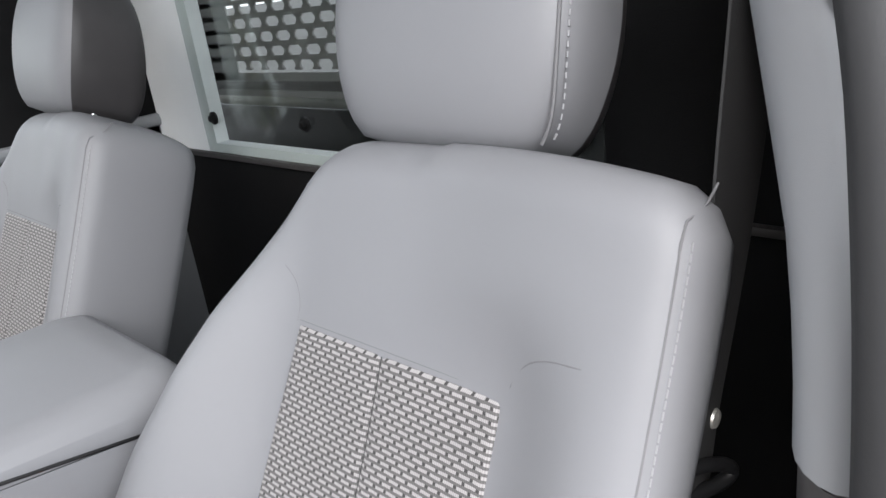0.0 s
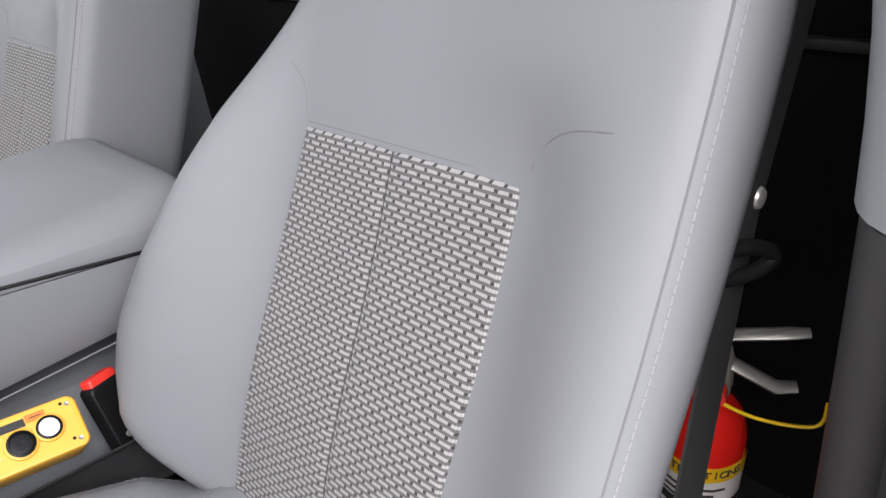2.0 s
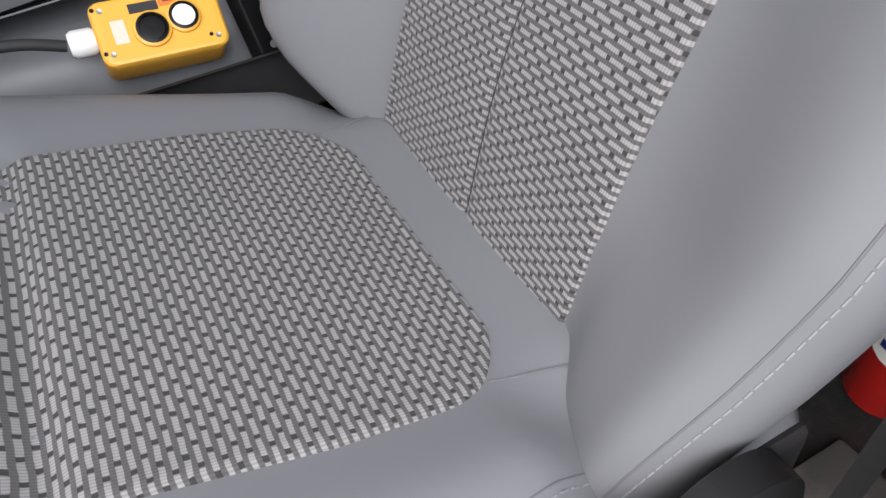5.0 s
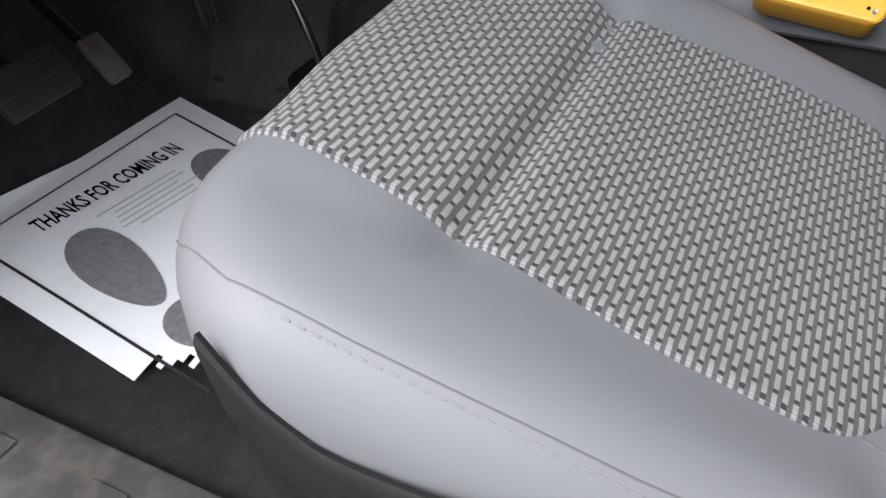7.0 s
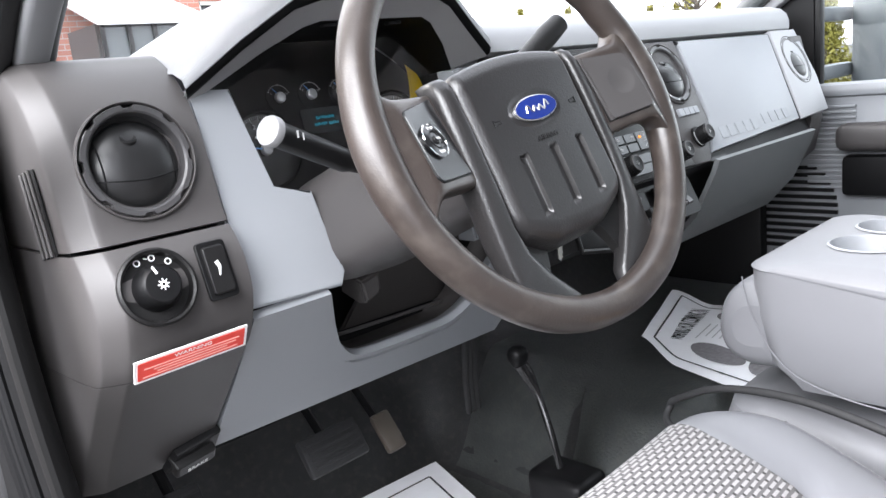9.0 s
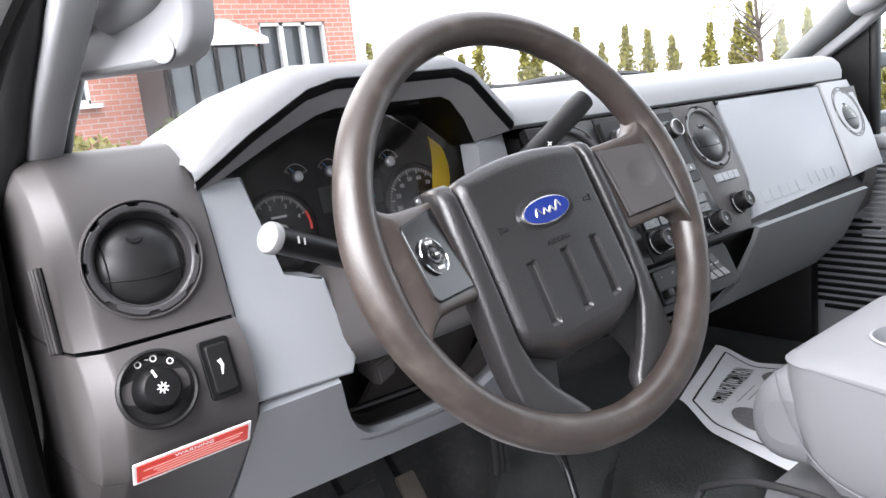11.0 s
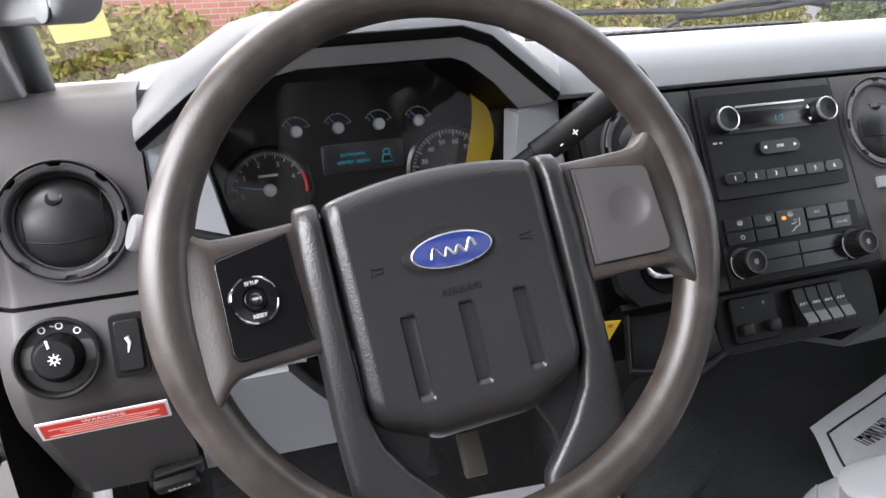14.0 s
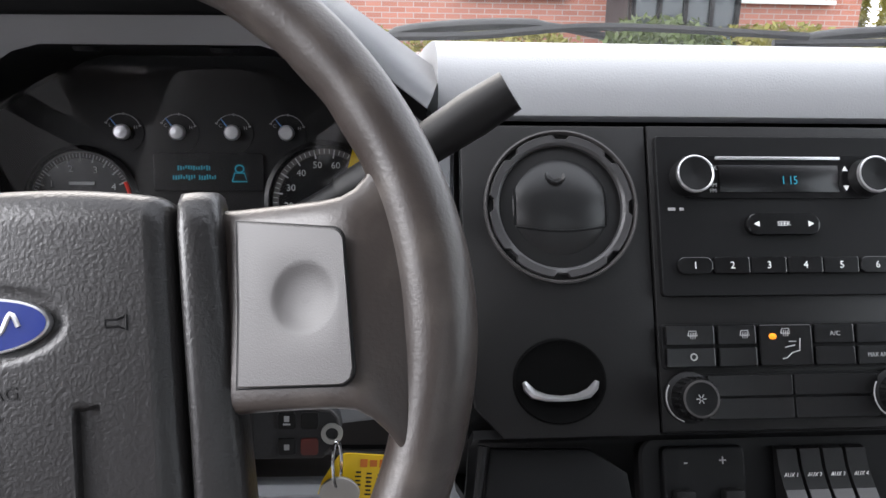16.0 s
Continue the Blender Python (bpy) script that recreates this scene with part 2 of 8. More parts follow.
def add_prism(bm, poly, x0, x1):
    """A closed outline of (y, z) drawn out along x."""
    add_loft(bm, [[(x0, y, z) for y, z in poly], [(x1, y, z) for y, z in poly]])


def add_plate(bm, outline, depth, m, bevel=0.0):
    """A flat outline of (u, v) in the frame m, from 0 up to depth on the third axis, with its top edge eased."""
    n = len(outline)
    rings = [[m @ Vector((u, v, 0)) for u, v in outline], [m @ Vector((u, v, depth - bevel)) for u, v in outline]]
    if bevel:
        cu, cv = sum(p[0] for p in outline) / n, sum(p[1] for p in outline) / n
        for f_in, f_up in ((0.3, 0.7), (1.0, 1.0)):
            ring = []
            for u, v in outline:
                d = math.hypot(u - cu, v - cv) or 1
                k = 1 - bevel * f_in / d
                ring.append(m @ Vector((cu + (u - cu) * k, cv + (v - cv) * k, depth - bevel * (1 - f_up))))
            rings.append(ring)
    add_loft(bm, rings)


def rrect(u0, v0, u1, v1, r, n=6):
    """A rectangle with round corners."""
    out = []
    for cu, cv, a0 in ((u1 - r, v1 - r, 0), (u0 + r, v1 - r, 90), (u0 + r, v0 + r, 180), (u1 - r, v0 + r, 270)):
        for k in range(n + 1):
            a = radians(a0 + 90 * k / n)
            out.append((cu + r * math.cos(a), cv + r * math.sin(a)))
    return out


def ellipse(cu, cv, ru, rv, n=40):
    return [(cu + ru * math.cos(2 * math.pi * k / n), cv + rv * math.sin(2 * math.pi * k / n)) for k in range(n)]


def spline(pts, n=8):
    """A smooth line through the points."""
    pts = [Vector(p) for p in pts]
    out = []
    for k in range(len(pts) - 1):
        p0, p1, p2, p3 = pts[max(k - 1, 0)], pts[k], pts[k + 1], pts[min(k + 2, len(pts) - 1)]
        for j in range(n):
            t = j / n
            out.append(0.5 * ((2 * p1) + (p2 - p0) * t + (2 * p0 - 5 * p1 + 4 * p2 - p3) * t * t + (3 * p1 - p0 - 3 * p2 + p3) * t ** 3))
    return out + [pts[-1]]


def basis(origin, right, up):
    """A frame from its origin, its first axis and about its second."""
    x = Vector(right).normalized()
    z = x.cross(Vector(up)).normalized()
    y = z.cross(x)
    m = Matrix((x, y, z)).transposed().to_4x4()
    m.translation = origin
    return m


def thing(name, at, label, category, group="", kind=""):
    e = new(name)
    e.empty_display_size = 0.05
    e.location = at
    return tagged(e, label, category, group, kind)


def part(name, bm, material, parent=None, label="", smooth=True, angle=40.0):
    me = bpy.data.meshes.new(name)
    bmesh.ops.recalc_face_normals(bm, faces=bm.faces)
    if smooth:
        lim = radians(angle)
        for f_ in bm.faces:
            f_.smooth = len(f_.verts) < 7
        for e in bm.edges:
            if len(e.link_faces) == 2 and e.calc_face_angle(0) > lim:
                e.smooth = False
    bm.to_mesh(me)
    bm.free()
    me.materials.append(material)
    ob = new(name, me)
    if parent is not None:
        ob.parent = parent
        ob.matrix_parent_inverse = Matrix.Translation(-parent.location)
    if label:
        ob["label"] = label
    return ob


def words(name, body, size, m, material, parent, depth=0.0004, align="CENTER", squeeze=1.0, width=0.0, bold=0.0):
    """Raised letters lying in the frame m."""
    cu = bpy.data.curves.new(name, "FONT")
    cu.body, cu.size, cu.extrude, cu.align_x, cu.align_y = body, size, depth, align, "CENTER"
    cu.resolution_u = 2
    cu.offset = bold
    tmp = new(name, cu)
    bpy.context.view_layer.update()
    me = bpy.data.meshes.new_from_object(tmp.evaluated_get(bpy.context.evaluated_depsgraph_get()))
    bpy.data.objects.remove(tmp)
    if width:
        xs = [v.co.x for v in me.vertices]
        squeeze = width / (max(xs) - min(xs))
    me.transform(m @ Matrix.Diagonal((squeeze, 1, 1, 1)))
    me.materials.clear()
    me.materials.append(material)
    ob = new(name, me)
    ob.parent = parent
    ob.matrix_parent_inverse = Matrix.Translation(-parent.location)
    return ob


def bars(name, rows, m, material, parent, depth=0.0004):
    """Unreadable writing as plain bars: rows of (u, v, width, height)."""
    bm = bm_new()
    for u, v, w, h in rows:
        add_box(bm, (u, v, depth / 2), (w, h, depth), m)
    return part(name, bm, material, parent, smooth=False)


def structure(name, bm, material, label, category, **kw):
    return tagged(part(name, bm, material, **kw), label, category, "", "structure")


def sstep(a, b, x):
    t = min(max((x - a) / (b - a), 0.0), 1.0)
    return t * t * (3 - 2 * t)


# ---- the truck's cab and what lies outside ----
bm = bm_new()
bmesh.ops.create_grid(bm, x_segments=8, y_segments=8, size=150)
bmesh.ops.translate(bm, verts=bm.verts, vec=(0, 0, -0.75))
ASPHALT = mat("asphalt", (0.060, 0.059, 0.057), 0.85, var=0.25, var_scale=0.8, grain=120, bump=0.6, dist=0.004)
structure("ground", bm, ASPHALT, "grey asphalt yard round the truck", "ground")

# floor pan with a raised tunnel and a sloping toe board
bm = bm_new()
nx, ny = 40, 44


def floor_z(x, y):
    x0 = 0.20 + 0.22 * sstep(0.62, 0.82, y)
    hump = 0.225 * sstep(x0, x0 + 0.27 - 0.10 * sstep(0.62, 0.82, y), x) * sstep(0.36, 0.60, y)
    toe = 0.34 * sstep(1.08, 1.36, y)
    return -0.012 + hump + toe + 0.002 * noise.noise(Vector((x * 9, y * 9, 0)))


fx = [-0.37 + 1.63 * k / nx for k in range(nx + 1)]
fy = [-0.78 + 2.13 * k / ny for k in range(ny + 1)]
grid = [[bm.verts.new((x, y, floor_z(x, y))) for x in fx] for y in fy]
for a, b in zip(grid, grid[1:]):
    for k in range(nx):
        bm.faces.new((a[k], a[k + 1], b[k + 1], b[k]))
bmesh.ops.solidify(bm, geom=bm.faces[:], thickness=0.02)
floor = structure("floor", bm, FLOORMAT, "worn black rubber cab floor with dusty tunnel", "floor")
# dusty, crinkled rubber sheet over the tunnel
TUNNEL = mat("dusty_tunnel_rubber", (0.082, 0.088, 0.086), 0.5, var=0.4, var_scale=16, grain=190, bump=1.0, stain=0.12, dist=0.0014)
bm = bm_new()
tx = [0.345 + 0.86 * k / 60 for k in range(61)]
ty = [0.42 + 0.64 * k / 48 for k in range(49)]
grid = [[bm.verts.new((x + 0.02 * math.sin(9 * y) * (k == 0), y, floor_z(x, y) + 0.0045 + 0.0012 * noise.noise(Vector((x * 38, y * 38, 3))))) for k, x in enumerate(tx)] for y in ty]
for a, b in zip(grid, grid[1:]):
    for k in range(60):
        bm.faces.new((a[k], a[k + 1], b[k + 1], b[k]))
bmesh.ops.solidify(bm, geom=bm.faces[:], thickness=0.003)
part("tunnel_sheet", bm, TUNNEL, floor, "dusty grey-green crinkled rubber over the tunnel")

# door sill with its scuff plate and rubber seal
bm = bm_new()
add_prism(bm, [(-0.9, -0.02), (1.4, -0.02), (1.4, -0.25), (-0.9, -0.25)], -0.43, -0.275)
sill = structure("sill", bm, CHARCOAL, "scuffed dark door sill under the seat", "sill")
bm = bm_new()
DUSTY = mat("dusty_sill_plastic", (0.062, 0.060, 0.058), 0.6, var=0.4, var_scale=11, grain=500, bump=0.5, stain=0.35)
add_box(bm, (-0.285, 0.45, 0.002), (0.15, 1.5, 0.022), None, 0.006)
part("scuff_plate", bm, DUSTY, sill, "worn dusty grey scuff plate")
bm = bm_new()
add_tube(bm, [(-0.378, y, 0.0 + 0.004 * math.sin(y * 7)) for y in np.linspace(-0.8, 1.2, 24)], 0.016, 8)
part("door_seal", bm, RUBBER, sill)
for k in range(4):
    bm = bm_new()
    add_box(bm, (-0.290, 0.27 + 0.16 * k, 0.014), (0.085, 0.05, 0.006), None, 0.002)
    part("scuff_rib", bm, DUSTY, sill)

# firewall and kick panels close the footwells
bm = bm_new()
add_box(bm, (0.5, 1.37, 0.37), (1.62, 0.03, 0.80))
structure("wall_firewall", bm, CARPET, "black padded firewall behind the pedals", "wall")
bm = bm_new()
add_box(bm, (-0.305, 1.20, 0.28), (0.03, 0.32, 0.62), None, 0.01)
structure("wall_kick_panel", bm, BLACK, "charcoal kick panel beside the pedals", "wall")

# rear bulkhead: dark trim below, grained sheet above with a bolted window
WX0, WX1, WZ0, WZ1 = 0.05, 1.005, 0.632, 1.30
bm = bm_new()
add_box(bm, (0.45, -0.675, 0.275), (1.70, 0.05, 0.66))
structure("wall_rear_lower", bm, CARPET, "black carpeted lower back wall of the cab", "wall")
bm = bm_new()
XM = (WX0 + 1.30) / 2
for c, s in (((XM, -0.665, (0.60 + WZ0) / 2), (1.30 - WX0, 0.03, WZ0 - 0.60)), ((XM, -0.665, (WZ1 + 1.42) / 2), (1.30 - WX0, 0.03, 1.42 - WZ1)),
             (((WX1 + 1.30) / 2, -0.665, (WZ0 + WZ1) / 2), (1.30 - WX1, 0.03, WZ1 - WZ0))):
    add_box(bm, c, s)
rear = structure("wall_rear", bm, SHEETMETAL, "grained grey partition panel behind the seats", "wall")
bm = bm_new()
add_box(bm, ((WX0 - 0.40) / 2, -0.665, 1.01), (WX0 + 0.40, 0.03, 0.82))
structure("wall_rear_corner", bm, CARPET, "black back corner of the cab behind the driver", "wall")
bm = bm_new()
add_box(bm, ((WX0 + WX1) / 2, -0.645, (WZ0 + WZ1) / 2), (WX1 - WX0 + 0.05, 0.006, WZ1 - WZ0 + 0.05), None, 0.002)
pane = part("pane", bm, DARKPANE, rear, "smoky clear panel bolted over the opening")
pane.visible_shadow = False
for x, z in ((0.975, 0.690), (0.65, 0.690), (0.33, 0.690), (0.975, 0.95), (0.07, 0.690)):
    bm = bm_new()
    add_lathe(bm, [(0.0, 0.0), (0.014, 0.0), (0.014, 0.004), (0.008, 0.005), (0.007, 0.012), (0.0, 0.013)], basis((x, -0.642, z), (-1, 0, 0), (0, 0, 1)), 16, False)
    part("bolt", bm, BLACK, rear)
bm = bm_new()
add_box(bm, (0.45, -0.644, 0.607), (1.70, 0.014, 0.012), None, 0.003)
part("lower_rail", bm, DARKGREY, rear)

# perforated guard outside the back window
guard = thing("window_guard", (0.7, -0.74, 0.6), "white-lit perforated steel guard with oblong slots behind the window", "window guard")
bm = bm_new()
# slotted sheet: bars between oblong holes, staggered row by row
rows_n, pitch_z, pitch_x, hole_w, hole_h = 18, 0.0285, 0.060, 0.046, 0.0185
z_base = 0.782
add_box(bm, (0.66, -0.74, z_base - 0.02 - 0.02), (1.30, 0.004, 0.05))
for r in range(rows_n):
    z = z_base + r * pitch_z
    add_box(bm, (0.66, -0.74, z + hole_h / 2 + (pitch_z - hole_h) / 2), (1.30, 0.004, pitch_z - hole_h))
    shift = 0.5 * pitch_x * (r % 2)
    for k in range(18):
        add_box(bm, (-0.06 + shift + k * pitch_x, -0.74, z), (pitch_x - hole_w, 0.004, hole_h + 0.002))
        for sx in (-1, 1):
            for sz in (-1, 1):
                add_box(bm, (-0.06 + shift + k * pitch_x + sx * ((pitch_x - hole_w) / 2 + 0.002), -0.74, z + sz * (hole_h / 2 - 0.002)), (0.006, 0.0038, 0.005))
add_box(bm, (1.075, -0.74, 1.05), (0.14, 0.004, 0.6))
part("slotted_sheet", bm, mat("guard_grey", (0.16, 0.155, 0.15), 0.6), guard, smooth=False)
for c, s in (((0.66, -0.75, 0.74), (1.3, 0.03, 0.02)), ((1.30, -0.75, 1.05), (0.03, 0.03, 0.6))):
    bm = bm_new()
    add_box(bm, c, s, None, 0.004)
    part("frame_bar", bm, DARKGREY, guard)

# dark panel and rail added outside to darken the low part of the window
bm = bm_new()
add_box(bm, (0.47, -0.83, 0.10), (1.70, 0.05, 1.16), None, 0.008)
headboard = structure("wall_bed_headboard", bm, CHARCOAL, "added dark panel outside, darkening the low part of the window", "headboard")
bm = bm_new()
add_tube(bm, [(-0.2, -0.80, 0.70), (1.2, -0.80, 0.70)], 0.018, 10)
part("rail", bm, STEEL, headboard)

# roof lining and rails
bm = bm_new()
add_box(bm, (0.47, -0.27, 1.44), (1.74, 1.06, 0.04), None, 0.015)
structure("ceiling", bm, PILLAR, "pale grey cloth roof lining", "ceiling")
bm = bm_new()
add_tube(bm, spline([(-0.29, -0.72, 1.38), (-0.30, -0.2, 1.40), (-0.285, 0.30, 1.36)], 6), 0.045, 12)
structure("trim_roof_rail", bm, PILLAR, "pale grey roof rail trim over the door", "trim")
bm = bm_new()
add_tube(bm, spline([(1.25, -0.72, 1.38), (1.26, -0.2, 1.40), (1.22, 0.32, 1.36)], 6), 0.045, 12)
structure("trim_roof_rail_far", bm, PILLAR, "pale grey roof rail trim over the far door", "trim")


def pillar_a(sx, cx, name):
    """Front pillar trim leaning back from the dash end, with its grab handle; sx mirrors it about cx."""
    X = lambda x: cx + sx * (x - cx)  # noqa: E731
    p = thing(name, (X(-0.30), 0.80, 0.83), "pale grey front pillar trim with a moulded grab handle", "pillar trim", "", "structure")
    path = [(-0.298, 0.92, 0.772), (-0.287, 0.808, 0.845), (-0.285, 0.765, 0.880), (-0.282, 0.70, 0.930), (-0.272, 0.55, 1.06), (-0.262, 0.36, 1.24), (-0.25, 0.22, 1.37)]
    path = [(X(a), b, c) for a, b, c in path]
    pts = spline(path, 6)
    # inner side: the shade it lies in is put into its colour
    bm = bm_new()
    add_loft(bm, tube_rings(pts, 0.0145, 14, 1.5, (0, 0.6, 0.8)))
    part("cover", bm, SHADEDTRIM, p, "inner pillar trim, coloured dark for the handle's shade")
    # pale column on the door's side, which carries the handle's foot
    bm = bm_new()
    rings = []
    for q in spline([(-0.3075, 0.790, 0.826), (-0.3065, 0.750, 0.852), (-0.306, 0.694, 0.889), (-0.303, 0.640, 0.926), (-0.295, 0.55, 1.0), (-0.275, 0.38, 1.18), (-0.255, 0.22, 1.34)], 5):
        a, n_ = Vector((1.0, 0.06, 0)).normalized(), Vector((-0.05, 0.55, 0.83)).normalized()
        rings.append([(X(v.x), v.y, v.z) for v in (q + a * 0.0155 * math.copysign(abs(math.cos(t)) ** 0.5, math.cos(t)) + n_ * 0.011 * math.copysign(abs(math.sin(t)) ** 0.5, math.sin(t)) for t in np.linspace(0, 2 * math.pi, 21)[:-1])])
    add_loft(bm, rings)
    part("column", bm, PILLAR, p, "pale grey pillar column")
    bm = bm_new()
    line = [(X(v.x), v.y, v.z) for v in spline([(-0.262, 0.640, 0.960), (-0.248, 0.606, 0.972), (-0.240, 0.572, 1.0), (-0.232, 0.52, 1.05), (-0.224, 0.40, 1.16), (-0.230, 0.31, 1.25), (-0.25, 0.28, 1.30)], 6)]
    add_tube(bm, line, 0.024, 20, 1.0)
    gh = part("grab_handle", bm, PILLAR, p)
    if sx > 0:
        # the handle's flat foot beside the column, with its bolt cover
        fm = basis((-0.314, 0.705, 0.9085), (0.092, -0.140, 0), (0, 0, 1))
        bm = bm_new()
        add_plate(bm, [(0.0, 0.006), (0.010, 0.0), (0.126, 0.0), (0.140, 0.002), (0.153, 0.009), (0.161, 0.021), (0.165, 0.036), (0.168, 0.10), (0.165, 0.13), (0.03, 0.10)], 0.034, fm @ Matrix.Translation((0, 0, -0.034)), 0.007)
        part("handle_foot", bm, PILLAR, gh, angle=60)
        bm = bm_new()
        add_lathe(bm, [(0.0118, 0.0), (0.0118, 0.0016), (0.0108, 0.0022), (0.0, 0.0024)], fm @ Matrix.Translation((0.134, 0.0135, -0.0008)), 28, False)
        part("bolt_cover", bm, PILLAR, gh, "round bolt cover")
        bm = bm_new()
        add_lathe(bm, [(0.0127, 0.0), (0.0127, 0.0006), (0.0119, 0.0006), (0.0119, 0.0)], fm @ Matrix.Translation((0.134, 0.0135, -0.0008)), 28, False)
        part("cover_gap", bm, BLACK, gh)
    bm = bm_new()
    add_tube(bm, [(X(-0.352), 0.95, 0.72), (X(-0.345), 0.80, 0.83), (X(-0.335), 0.64, 0.955), (X(-0.32), 0.45, 1.15), (X(-0.30), 0.25, 1.35)], 0.027, 10)
    part("seal", bm, RUBBER, p)
    bm = bm_new()
    add_tube(bm, [(X(-0.39), 0.98, 0.72), (X(-0.385), 0.82, 0.835), (X(-0.372), 0.65, 0.97), (X(-0.35), 0.45, 1.17), (X(-0.33), 0.25, 1.37)], 0.03, 10, 0.7)
    part("frame", bm, RUBBER if sx > 0 else BLACK, p)
    return p


pillar_a(1, 0.47, "front_pillar")
pillar_a(-1, 0.47, "front_pillar")

# hinge side of the open door's frame
jamb = thing("door_jamb", (-0.39, 0.9, -0.1), "dark door jamb with rubber seal, hinge and wiring boot", "door jamb", "", "structure")
bm = bm_new()
add_loft(bm, [[(x + ox, y, z) for x, y in ((-0.355, 0.76), (-0.372, 0.74), (-0.388, 0.79), (-0.392, 0.98), (-0.35, 1.0))] for z, ox in ((0.36, 0.0), (0.5, -0.005), (0.82, 0.0))])
part("inner_flange", bm, CARPET, jamb)
band = spline([(-0.357, 0.41, 0.965), (-0.376, 0.465, 0.925), (-0.384, 0.526, 0.889), (-0.385, 0.577, 0.850), (-0.386, 0.648, 0.782), (-0.386, 0.688, 0.70), (-0.386, 0.680, 0.617), (-0.385, 0.664, 0.532), (-0.382, 0.645, 0.44), (-0.378, 0.62, 0.30), (-0.374, 0.605, 0.15), (-0.366, 0.585, 0.02)], 8)
bm = bm_new()
add_tube(bm, band, 0.010, 14, 2.3, (0, 1, 0))
part("weather_strip", bm, mat("weather_strip", (0.0045, 0.00441, 0.0045), 0.8, var=0.25, var_scale=40, grain=900, bump=0.5, spec=0.15), jamb, "broad dull rubber weather strip")
for off, rad_, m_ in ((0.030, 0.0045, BLACK), (0.043, 0.0035, CARPET), (0.054, 0.006, BLACK)):
    bm = bm_new()
    add_tube(bm, [(p.x - 0.010 - 0.2 * off, p.y + off * 0.85, p.z + off * 0.5 * sstep(0.6, 0.85, p.z)) for p in band], rad_, 8)
    part("seal_lip", bm, m_, jamb)
bm = bm_new()
add_tube(bm, spline([(-0.345, 0.84, -0.04), (-0.372, 0.93, 0.06), (-0.382, 0.95, 0.25), (-0.380, 0.86, 0.45), (-0.376, 0.83, 0.72), (-0.365, 0.80, 0.84)], 8), 0.017, 10)
part("seal", bm, RUBBER, jamb)
bm = bm_new()
add_loft(bm, [[(x, y + oy, z) for x, y in ((-0.385, 0.82), (-0.41, 0.80), (-0.43, 0.86), (-0.43, 1.08), (-0.385, 1.08))] for z, oy in ((-0.2, 0.20), (0.2, 0.19), (0.36, 0.12), (0.55, 0.04), (0.86, 0.03))])
part("outer_panel", bm, BODYGREEN, jamb, "dark green painted jamb")
for z in (0.30, 0.62):
    bm = bm_new()
    add_box(bm, (-0.43, 0.86, z), (0.045, 0.05, 0.055), None, 0.006)
    add_lathe(bm, [(0.0, -0.04), (0.012, -0.04), (0.012, 0.04), (0.0, 0.04)], Matrix.Translation((-0.45, 0.83, z)), 14, False)
    part("hinge", bm, SATIN, jamb)
bm = bm_new()
pts = spline([(-0.42, 0.92, 0.42), (-0.46, 0.88, 0.40), (-0.50, 0.86, 0.36)], 12)
add_tube(bm, pts, [0.016 + 0.003 * (k % 2) for k in range(len(pts))], 12)
part("wiring_boot", bm, RUBBER, jamb)

# pillar behind the door opening, with pale cover above and dark one below
bp = thing("rear_pillar", (-0.36, -0.26, 0.0), "door pillar with pale grey cover above dark lower trim", "pillar trim", "", "structure")


def pillar_strip(zs, shift=0.0):
    rings = []
    for z in zs:
        k = [0.0, 0.65, 0.72, 0.775, 0.836, 0.88, 1.0, 1.4]
        a, b = float(np.interp(z, k, [0, 0, 0.004, 0.023, 0.062, 0.086, 0.12, 0.15])), float(np.interp(z, k, [0, 0, 0.002, 0.005, 0.019, 0.040, 0.075, 0.11]))
        l_, r_ = Vector((-0.361 + a, -0.242 - 1.45 * a, z)), Vector((-0.410 + b, -0.170 - 1.45 * b, z))
        nrm = Vector((0.824, 0.566, 0))
        mid = (l_ + r_) / 2
        ring = []
        for j in range(9):
            a = math.pi * j / 8
            q = mid + (r_ - l_) / 2 * 0.66 * -math.cos(a) + nrm * (0.018 * math.sin(a) + shift)
            ring.append(q)
        ring += [mid + (r_ - l_) * 0.33 - nrm * 0.03, mid - (r_ - l_) * 0.33 - nrm * 0.03]
        rings.append(ring)
    return rings


bm = bm_new()
add_loft(bm, pillar_strip(np.linspace(0.663, 1.36, 20)))
part("upper_cover", bm, PILLAR, bp, "pale grey upper cover")
bm = bm_new()
add_loft(bm, pillar_strip(np.linspace(-0.02, 0.660, 14), -0.003))
part("lower_cover", bm, DARKGREY, bp, "dark grey lower cover")
bm = bm_new()
add_tube(bm, spline([(-0.428, -0.159, -0.02), (-0.430, -0.154, 0.4), (-0.430, -0.149, 0.68), (-0.414, -0.169, 0.84), (-0.378, -0.224, 0.98), (-0.348, -0.274, 1.34)], 8), 0.02, 10)
part("seal", bm, RUBBER, bp)
bm = bm_new()
add_loft(bm, [[(x, y + oy, z) for x, y in ((-0.433, -0.155), (-0.464, -0.130), (-0.494, -0.19), (-0.494, -0.66), (-0.433, -0.66))] for z, oy in ((-0.2, 0.01), (0.5, 0.0), (0.75, -0.01), (1.0, -0.10), (1.4, -0.15))])
part("painted_frame", bm, mat("pillar_paint", (0.10, 0.095, 0.092), 0.35, coat=0.3), bp)
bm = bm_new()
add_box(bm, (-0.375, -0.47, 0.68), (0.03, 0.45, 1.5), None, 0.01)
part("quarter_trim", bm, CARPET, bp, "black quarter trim")

